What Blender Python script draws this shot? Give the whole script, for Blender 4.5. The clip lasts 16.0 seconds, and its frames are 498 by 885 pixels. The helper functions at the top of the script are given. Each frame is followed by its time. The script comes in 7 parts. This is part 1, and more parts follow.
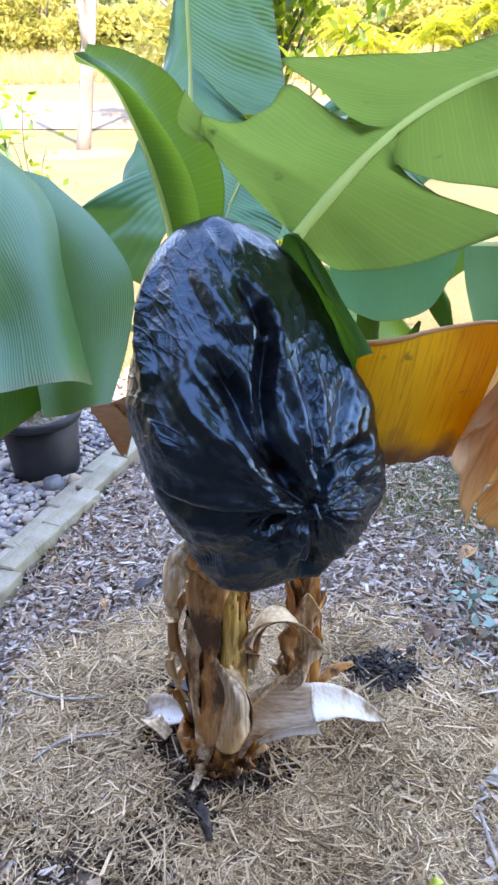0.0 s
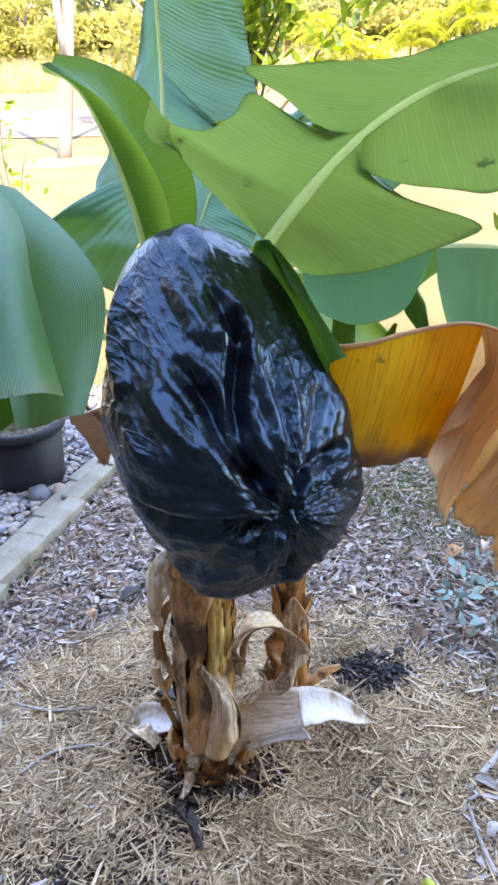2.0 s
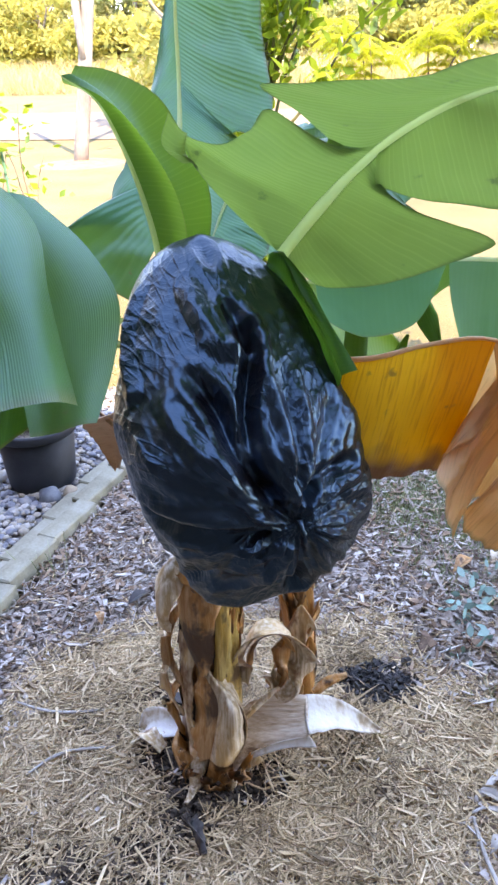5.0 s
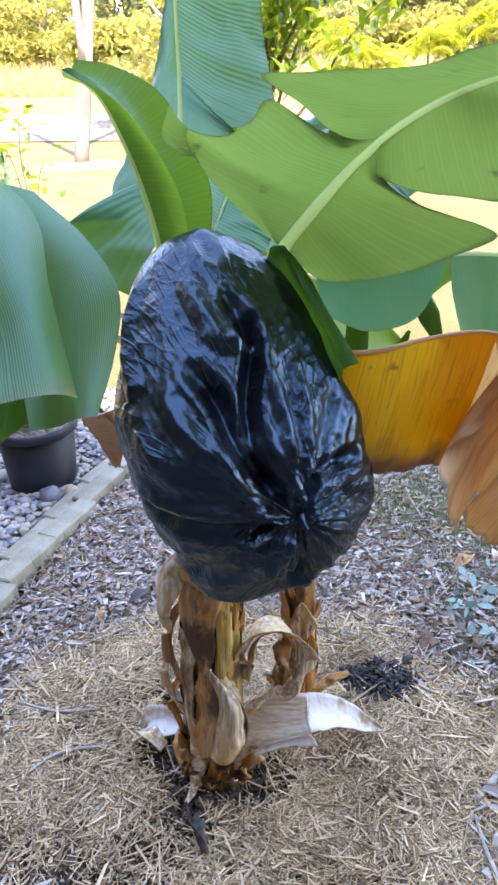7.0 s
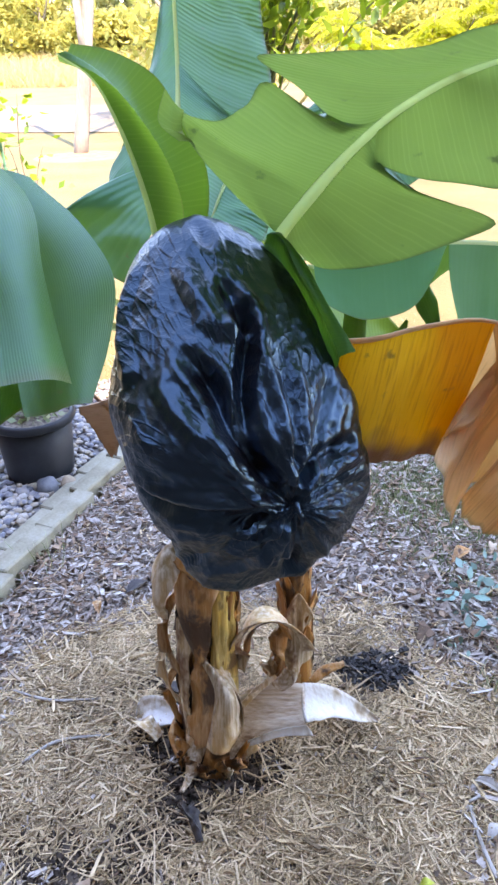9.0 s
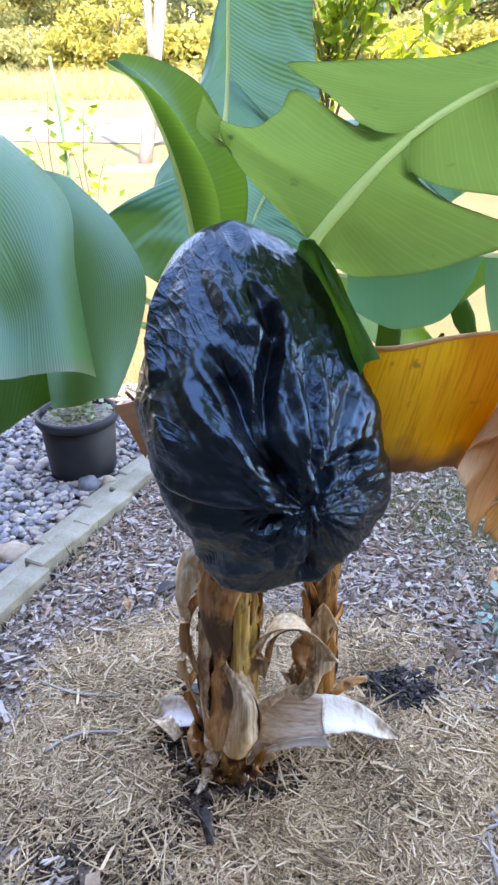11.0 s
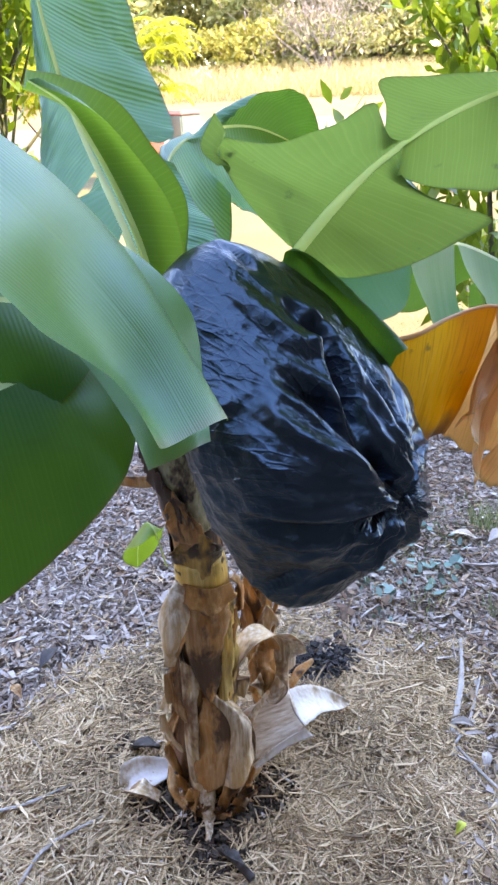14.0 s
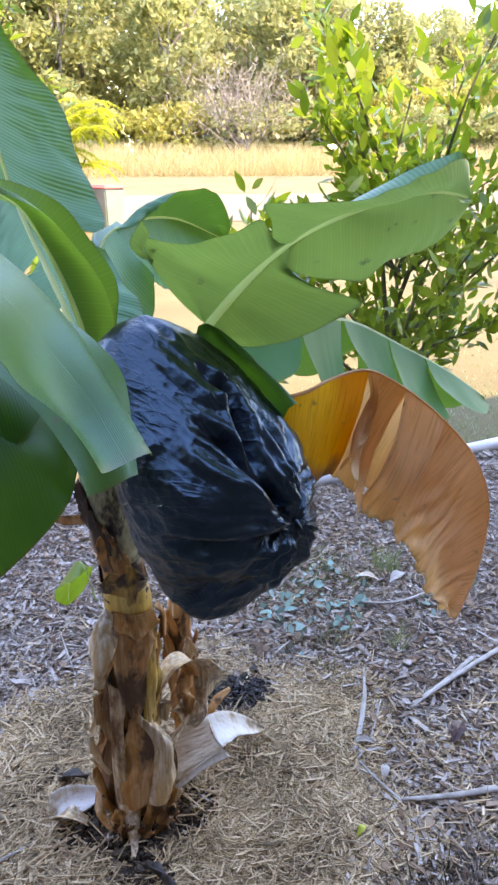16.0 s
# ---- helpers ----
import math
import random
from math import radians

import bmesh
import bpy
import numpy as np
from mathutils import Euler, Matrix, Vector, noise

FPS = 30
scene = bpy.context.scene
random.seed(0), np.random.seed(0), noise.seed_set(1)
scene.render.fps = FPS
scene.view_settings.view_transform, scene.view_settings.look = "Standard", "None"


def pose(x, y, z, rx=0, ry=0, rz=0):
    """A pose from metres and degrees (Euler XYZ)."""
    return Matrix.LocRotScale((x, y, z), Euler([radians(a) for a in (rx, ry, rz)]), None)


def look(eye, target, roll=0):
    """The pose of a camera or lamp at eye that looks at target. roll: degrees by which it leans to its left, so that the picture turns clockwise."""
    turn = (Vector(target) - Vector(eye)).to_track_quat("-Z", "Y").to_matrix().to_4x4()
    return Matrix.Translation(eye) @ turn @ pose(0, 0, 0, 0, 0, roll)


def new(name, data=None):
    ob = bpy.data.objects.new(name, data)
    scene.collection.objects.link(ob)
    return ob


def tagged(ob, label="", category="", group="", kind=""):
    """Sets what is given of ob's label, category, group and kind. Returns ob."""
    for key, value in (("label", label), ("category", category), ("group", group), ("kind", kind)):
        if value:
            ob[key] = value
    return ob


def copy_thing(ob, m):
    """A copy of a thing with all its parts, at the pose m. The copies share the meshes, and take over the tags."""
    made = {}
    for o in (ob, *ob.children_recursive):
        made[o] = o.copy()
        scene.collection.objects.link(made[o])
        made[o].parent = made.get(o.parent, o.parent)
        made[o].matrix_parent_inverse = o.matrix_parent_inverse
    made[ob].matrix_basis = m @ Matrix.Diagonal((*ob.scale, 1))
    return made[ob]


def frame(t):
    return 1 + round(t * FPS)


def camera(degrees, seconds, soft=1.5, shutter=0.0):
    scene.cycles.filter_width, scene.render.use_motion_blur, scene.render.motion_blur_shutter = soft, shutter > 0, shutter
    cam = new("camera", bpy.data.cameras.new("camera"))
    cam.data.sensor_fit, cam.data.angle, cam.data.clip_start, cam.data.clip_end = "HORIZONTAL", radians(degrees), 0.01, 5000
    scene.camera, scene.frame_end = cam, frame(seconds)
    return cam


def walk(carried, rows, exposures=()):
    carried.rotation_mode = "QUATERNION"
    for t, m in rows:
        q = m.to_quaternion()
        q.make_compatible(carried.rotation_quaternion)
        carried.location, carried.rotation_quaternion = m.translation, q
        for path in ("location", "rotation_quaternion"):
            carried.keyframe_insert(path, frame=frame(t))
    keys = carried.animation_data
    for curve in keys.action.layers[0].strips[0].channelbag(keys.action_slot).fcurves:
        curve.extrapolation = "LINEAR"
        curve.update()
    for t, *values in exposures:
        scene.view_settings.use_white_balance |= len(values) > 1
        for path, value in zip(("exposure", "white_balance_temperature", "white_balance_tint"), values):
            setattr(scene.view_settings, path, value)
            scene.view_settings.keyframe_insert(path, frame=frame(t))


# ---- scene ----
cam = camera(38.9, 16.0, soft=2.7)
PATH = [
    (0, (0.096, 0.159, 1.579), (0.035, 1.929, 0.648), -1.2),
    (0.5, (0.103, 0.16, 1.582), (0.07, 1.926, 0.644), -1.2),
    (1, (0.102, 0.161, 1.585), (0.074, 1.936, 0.664), -1.7),
    (1.5, (0.101, 0.164, 1.583), (0.069, 1.942, 0.668), -1.4),
    (2, (0.116, 0.161, 1.582), (0.085, 1.936, 0.66), -2.2),
    (2.5, (0.114, 0.153, 1.583), (0.082, 1.927, 0.661), -2.1),
    (3, (0.119, 0.151, 1.581), (0.095, 1.924, 0.655), -1.8),
    (3.5, (0.124, 0.151, 1.585), (0.11, 1.925, 0.662), -1.9),
    (4, (0.123, 0.151, 1.594), (0.107, 1.936, 0.692), -2.2),
    (4.2, (0.12, 0.159, 1.598), (0.077, 1.941, 0.691), -2.3),
    (6.5, (0.115, 0.158, 1.584), (0.05, 1.935, 0.669), -1.3),
    (7, (0.115, 0.158, 1.583), (0.053, 1.939, 0.674), -1.7),
    (7.5, (0.11, 0.167, 1.581), (0.061, 1.943, 0.661), -1.7),
    (8, (0.104, 0.175, 1.578), (0.053, 1.94, 0.639), -1.1),
    (8.5, (0.11, 0.177, 1.577), (0.054, 1.941, 0.637), -1.1),
    (8.7, (0.114, 0.165, 1.573), (0.058, 1.931, 0.637), -1.3),
    (10.8, (0.158, 0.147, 1.577), (-0.011, 1.946, 0.72), -0.4),
    (11, (0.161, 0.145, 1.564), (-0.037, 1.924, 0.672), -0.5),
    (11.5, (0.089, 0.115, 1.574), (-0.014, 1.902, 0.681), -0.2),
    (12, (-0.081, 0.041, 1.591), (0.012, 1.849, 0.741), -3.4),
    (12.5, (-0.196, 0.01, 1.58), (0.057, 1.764, 0.653), -4.7),
    (13, (-0.238, 0.088, 1.589), (0.028, 1.846, 0.674), -7.1),
    (13.5, (-0.302, 0.22, 1.588), (0.053, 1.986, 0.721), -5.8),
    (14, (-0.379, 0.255, 1.583), (0.304, 1.911, 0.692), -2.4),
    (14.5, (-0.527, 0.157, 1.589), (0.368, 1.709, 0.701), -6.0),
    (15, (-0.603, 0.091, 1.591), (0.358, 1.573, 0.654), -2.5),
    (15.5, (-0.54, 0.037, 1.626), (0.408, 1.583, 0.784), -1.7),
    (16, (-0.466, 0.035, 1.643), (0.446, 1.659, 0.915), -0.1),
]
walk(cam, [(t, look(eye, target, roll)) for t, eye, target, roll in PATH], [(0, 3.87, 8750, 28), (15, 3.87, 8750, 28), (16, 3.55, 8750, 28)])

# ---- light ----
world = bpy.data.worlds.new("sky")
scene.world = world
world.use_nodes = True
wn = world.node_tree.nodes
sky = wn.new("ShaderNodeTexSky")
sky.sky_type = "NISHITA"
sky.sun_disc = False
sky.sun_elevation = radians(54)
sky.sun_rotation = radians(153)
sky.dust_density, sky.ozone_density = 0.1, 5.0
wn["Background"].inputs[1].default_value = 0.15
world.node_tree.links.new(sky.outputs[0], wn["Background"].inputs[0])
sun = new("sun", bpy.data.lights.new("sun", "SUN"))
sun.data.energy, sun.data.angle, sun.data.color = 1.45, radians(0.5), (1.0, 0.92, 0.78)
sun.matrix_world = look((4, -8, 12.3), (0, 0, 0))


# ---- materials ----
def nodes_of(m):
    m.use_nodes = True
    n, l = m.node_tree.nodes, m.node_tree.links
    return n, l, n["Principled BSDF"]


def ramp_of(n, stops):
    r = n.new("ShaderNodeValToRGB")
    e = r.color_ramp.elements
    while len(e) < len(stops):
        e.new(0.5)
    for k, (pos, col) in zip(e, stops):
        k.position, k.color = pos, (*col, 1)
    return r


def surface(name, stops, scale=8.0, rough=0.7, bump=0.3, fine=60.0, depth=0.01, island=0.0, obj=0.0, metal=0.0, stretch=None, coat=0.0, spec=0.5):
    """Two scales of noise over a colour ramp, a fine bump, and a shift of its own for each island or object."""
    m = bpy.data.materials.new(name)
    n, l, b = nodes_of(m)
    tc = n.new("ShaderNodeTexCoord")
    mp = n.new("ShaderNodeMapping")
    l.new(tc.outputs["Object"], mp.inputs[0])
    if stretch:
        mp.inputs["Scale"].default_value = stretch
    big, small = n.new("ShaderNodeTexNoise"), n.new("ShaderNodeTexNoise")
    big.inputs["Scale"].default_value, small.inputs["Scale"].default_value = scale, fine
    big.inputs["Detail"].default_value, small.inputs["Detail"].default_value = 5, 4
    l.new(mp.outputs[0], big.inputs[0])
    l.new(mp.outputs[0], small.inputs[0])
    mix = n.new("ShaderNodeMath")
    mix.operation = "MULTIPLY_ADD"
    l.new(small.outputs[0], mix.inputs[0])
    mix.inputs[1].default_value = 0.45
    sub = n.new("ShaderNodeMath")
    sub.operation = "SUBTRACT"
    l.new(big.outputs[0], sub.inputs[0])
    sub.inputs[1].default_value = 0.225
    l.new(sub.outputs[0], mix.inputs[2])
    val = mix.outputs[0]
    for amount, kind, sock in ((island, "ShaderNodeNewGeometry", "Random Per Island"), (obj, "ShaderNodeObjectInfo", "Random")):
        if amount:
            g = n.new(kind)
            a = n.new("ShaderNodeMath")
            a.operation = "MULTIPLY_ADD"
            l.new(g.outputs[sock], a.inputs[0])
            a.inputs[1].default_value = amount
            s2 = n.new("ShaderNodeMath")
            s2.operation = "SUBTRACT"
            l.new(val, s2.inputs[0])
            s2.inputs[1].default_value = amount / 2
            l.new(s2.outputs[0], a.inputs[2])
            val = a.outputs[0]
    r = ramp_of(n, stops)
    l.new(val, r.inputs[0])
    l.new(r.outputs[0], b.inputs["Base Color"])
    b.inputs["Roughness"].default_value = rough
    b.inputs["Metallic"].default_value = metal
    b.inputs["Coat Weight"].default_value = coat
    b.inputs["Specular IOR Level"].default_value = spec
    if bump:
        bp = n.new("ShaderNodeBump")
        bp.inputs["Strength"].default_value, bp.inputs["Distance"].default_value = bump, depth
        l.new(mix.outputs[0], bp.inputs["Height"])
        l.new(bp.outputs[0], b.inputs["Normal"])
    return m


def leaf_surface(name, stops, vein=(0.30, 0.42, 0.14), pitch=0.011, glow=0.35, rough=0.38, brown=0.0, glow_col=(0.30, 0.48, 0.03), relief=0.0006, drift=0.012, veins=0.2, streak=False, gloss=0.5, scorch=0.965, burnt=(0.16, 0.13, 0.03)):
    """A leaf blade: parallel veins across it by its own map (metres along the midrib), a waxy gloss and light through it."""
    m = bpy.data.materials.new(name)
    n, l, b = nodes_of(m)
    uv = n.new("ShaderNodeUVMap")
    sep = n.new("ShaderNodeSeparateXYZ")
    l.new(uv.outputs[0], sep.inputs[0])
    tc = n.new("ShaderNodeTexCoord")
    wob = n.new("ShaderNodeTexNoise")
    wob.inputs["Scale"].default_value = 9
    l.new(tc.outputs["Object"], wob.inputs[0])
    ph = n.new("ShaderNodeMath")
    ph.operation = "MULTIPLY_ADD"
    l.new(wob.outputs[0], ph.inputs[0])
    ph.inputs[1].default_value = drift
    l.new(sep.outputs[0], ph.inputs[2])
    k = n.new("ShaderNodeMath")
    k.operation = "MULTIPLY"
    l.new(ph.outputs[0], k.inputs[0])
    k.inputs[1].default_value = 2 * math.pi / pitch
    s = n.new("ShaderNodeMath")
    s.operation = "SINE"
    l.new(k.outputs[0], s.inputs[0])
    k2 = n.new("ShaderNodeMath")
    k2.operation = "MULTIPLY"
    l.new(ph.outputs[0], k2.inputs[0])
    k2.inputs[1].default_value = 2 * math.pi / pitch * 0.31
    s2 = n.new("ShaderNodeMath")
    s2.operation = "SINE"
    l.new(k2.outputs[0], s2.inputs[0])
    add = n.new("ShaderNodeMath")
    add.operation = "MULTIPLY_ADD"
    l.new(s2.outputs[0], add.inputs[0])
    add.inputs[1].default_value = 0.25
    l.new(s.outputs[0], add.inputs[2])
    if streak:
        um = n.new("ShaderNodeMapping")
        um.inputs["Scale"].default_value = (190, 2.4, 1)
        l.new(uv.outputs[0], um.inputs[0])
        sn = n.new("ShaderNodeTexNoise")
        sn.inputs["Scale"].default_value, sn.inputs["Detail"].default_value, sn.inputs["Roughness"].default_value = 1.0, 6, 0.6
        l.new(um.outputs[0], sn.inputs[0])
        add = n.new("ShaderNodeMapRange")
        add.inputs[1].default_value, add.inputs[2].default_value = 0.3, 0.7
        add.inputs[3].default_value, add.inputs[4].default_value = -0.6, 1.6
        l.new(sn.outputs[0], add.inputs[0])
    patch = n.new("ShaderNodeTexNoise")
    patch.inputs["Scale"].default_value, patch.inputs["Detail"].default_value = 5, 6
    l.new(tc.outputs["Object"], patch.inputs[0])
    r = ramp_of(n, stops)
    l.new(patch.outputs[0], r.inputs[0])
    mx = n.new("ShaderNodeMixRGB")
    vr = n.new("ShaderNodeMapRange")
    vr.inputs[1].default_value, vr.inputs[2].default_value = 0.5, 1.2
    vr.inputs[3].default_value, vr.inputs[4].default_value = 0.0, veins
    l.new(add.outputs[0], vr.inputs[0])
    l.new(vr.outputs[0], mx.inputs[0])
    l.new(r.outputs[0], mx.inputs[1])
    mx.inputs[2].default_value = (*vein, 1)
    col = mx.outputs[0]
    # small brown scars and a scorched rim
    sc = n.new("ShaderNodeTexNoise")
    sc.inputs["Scale"].default_value, sc.inputs["Detail"].default_value = 26, 8
    l.new(tc.outputs["Object"], sc.inputs[0])
    rim = n.new("ShaderNodeMapRange")
    rim.inputs[1].default_value, rim.inputs[2].default_value = scorch, scorch + (1 - scorch) * (1.0 if scorch > 0.9 else 0.6)
    rim.inputs[3].default_value, rim.inputs[4].default_value = 0.0, 0.55 if scorch > 0.9 else 0.95
    rag = n.new("ShaderNodeMath")
    rag.operation = "MULTIPLY_ADD"
    l.new(wob.outputs[0], rag.inputs[0])
    rag.inputs[1].default_value = (1 - scorch) * 2.2
    shift = n.new("ShaderNodeMath")
    shift.operation = "SUBTRACT"
    l.new(sep.outputs[1], shift.inputs[0])
    shift.inputs[1].default_value = (1 - scorch) * 1.1
    l.new(shift.outputs[0], rag.inputs[2])
    l.new(rag.outputs[0], rim.inputs[0])
    sr = n.new("ShaderNodeMapRange")
    sr.inputs[1].default_value, sr.inputs[2].default_value = 0.70 - brown, 0.76 - brown
    sr.inputs[3].default_value, sr.inputs[4].default_value = 0.0, 0.7
    l.new(sc.outputs[0], sr.inputs[0])
    mxs = n.new("ShaderNodeMath")
    mxs.operation = "MAXIMUM"
    l.new(rim.outputs[0], mxs.inputs[0])
    l.new(sr.outputs[0], mxs.inputs[1])
    mb = n.new("ShaderNodeMixRGB")
    l.new(mxs.outputs[0], mb.inputs[0])
    l.new(col, mb.inputs[1])
    mb.inputs[2].default_value = (*burnt, 1)
    col = mb.outputs[0]
    l.new(col, b.inputs["Base Color"])
    b.inputs["Roughness"].default_value = rough
    b.inputs["Specular IOR Level"].default_value = gloss
    # the blue of reflected sky is put into the colour of the gloss
    b.inputs["Specular Tint"].default_value = (0.58, 0.86, 1.0, 1)
    bp = n.new("ShaderNodeBump")
    bp.inputs["Strength"].default_value, bp.inputs["Distance"].default_value = 0.4, relief
    l.new(add.outputs[0], bp.inputs["Height"])
    l.new(bp.outputs[0], b.inputs["Normal"])
    tr = n.new("ShaderNodeBsdfTranslucent")
    tm = n.new("ShaderNodeMixRGB")
    tm.inputs[0].default_value = 0.75
    l.new(col, tm.inputs[1])
    tm.inputs[2].default_value = (*glow_col, 1)
    l.new(tm.outputs[0], tr.inputs[0])
    ms = n.new("ShaderNodeMixShader")
    thin = n.new("ShaderNodeMath")
    thin.operation = "MULTIPLY_ADD"
    l.new(mxs.outputs[0], thin.inputs[0])
    thin.inputs[1].default_value, thin.inputs[2].default_value = -glow, glow
    l.new(thin.outputs[0], ms.inputs[0])
    l.new(b.outputs[0], ms.inputs[1])
    l.new(tr.outputs[0], ms.inputs[2])
    l.new(ms.outputs[0], n["Material Output"].inputs[0])
    return m


def small_leaf(name, stops, glow=0.4, rough=0.4, glow_col=(0.35, 0.5, 0.02)):
    """Foliage of small leaves: a tone of its own for each leaf, light through it."""
    m = bpy.data.materials.new(name)
    n, l, b = nodes_of(m)
    g = n.new("ShaderNodeNewGeometry")
    r = ramp_of(n, stops)
    l.new(g.outputs["Random Per Island"], r.inputs[0])
    l.new(r.outputs[0], b.inputs["Base Color"])
    b.inputs["Roughness"].default_value = rough
    tr = n.new("ShaderNodeBsdfTranslucent")
    mx = n.new("ShaderNodeMixRGB")
    mx.inputs[0].default_value = 0.6
    l.new(r.outputs[0], mx.inputs[1])
    mx.inputs[2].default_value = (*glow_col, 1)
    l.new(mx.outputs[0], tr.inputs[0])
    ms = n.new("ShaderNodeMixShader")
    ms.inputs[0].default_value = glow
    l.new(b.outputs[0], ms.inputs[1])
    l.new(tr.outputs[0], ms.inputs[2])
    l.new(ms.outputs[0], n["Material Output"].inputs[0])
    return m


def dry_sheath(name, base, pale, dark, burnt=0.5, streaks=0.5, rough=0.42):
    """Dry banana sheath: fibres that run up it, pale worn streaks, and dark rotten patches with a sharp edge."""
    m = bpy.data.materials.new(name)
    n, l, b = nodes_of(m)
    tc, info = n.new("ShaderNodeTexCoord"), n.new("ShaderNodeObjectInfo")
    add = n.new("ShaderNodeVectorMath")
    add.operation = "ADD"
    l.new(tc.outputs["Object"], add.inputs[0])
    l.new(info.outputs["Random"], add.inputs[1])

    def field(stretch, scale, detail, lo, hi):
        mp = n.new("ShaderNodeMapping")
        mp.inputs["Scale"].default_value = stretch
        l.new(add.outputs[0], mp.inputs[0])
        t = n.new("ShaderNodeTexNoise")
        t.inputs["Scale"].default_value, t.inputs["Detail"].default_value, t.inputs["Roughness"].default_value = scale, detail, 0.6
        l.new(mp.outputs[0], t.inputs[0])
        r = n.new("ShaderNodeMapRange")
        r.inputs[1].default_value, r.inputs[2].default_value = lo, hi
        l.new(t.outputs[0], r.inputs[0])
        return r.outputs[0], t.outputs[0]

    broad, _ = field((1, 1, 0.5), 9, 3, 0.35, 0.65)
    lines, fibre = field((3.2, 3.2, 0.16), 26, 6, 0.42, 0.66)
    rot, _ = field((1.2, 1.2, 0.6), 9, 5, 0.62 - 0.2 * burnt, 0.70 - 0.2 * burnt)
    tone = n.new("ShaderNodeMixRGB")
    tone.inputs[1].default_value = (*[c * 0.42 for c in base], 1)
    tone.inputs[2].default_value = (*base, 1)
    l.new(broad, tone.inputs[0])
    worn = n.new("ShaderNodeMixRGB")
    k = n.new("ShaderNodeMath")
    k.operation = "MULTIPLY"
    l.new(lines, k.inputs[0])
    k.inputs[1].default_value = streaks
    l.new(k.outputs[0], worn.inputs[0])
    l.new(tone.outputs[0], worn.inputs[1])
    worn.inputs[2].default_value = (*pale, 1)
    rotten = n.new("ShaderNodeMixRGB")
    inv = n.new("ShaderNodeMath")
    inv.operation = "MULTIPLY"
    l.new(rot, inv.inputs[0])
    inv.inputs[1].default_value = 0.92
    l.new(inv.outputs[0], rotten.inputs[0])
    l.new(worn.outputs[0], rotten.inputs[1])
    rotten.inputs[2].default_value = (*dark, 1)
    l.new(rotten.outputs[0], b.inputs["Base Color"])
    b.inputs["Roughness"].default_value = rough
    bp = n.new("ShaderNodeBump")
    bp.inputs["Strength"].default_value, bp.inputs["Distance"].default_value = 0.5, 0.004
    l.new(fibre, bp.inputs["Height"])
    l.new(bp.outputs[0], b.inputs["Normal"])
    return m


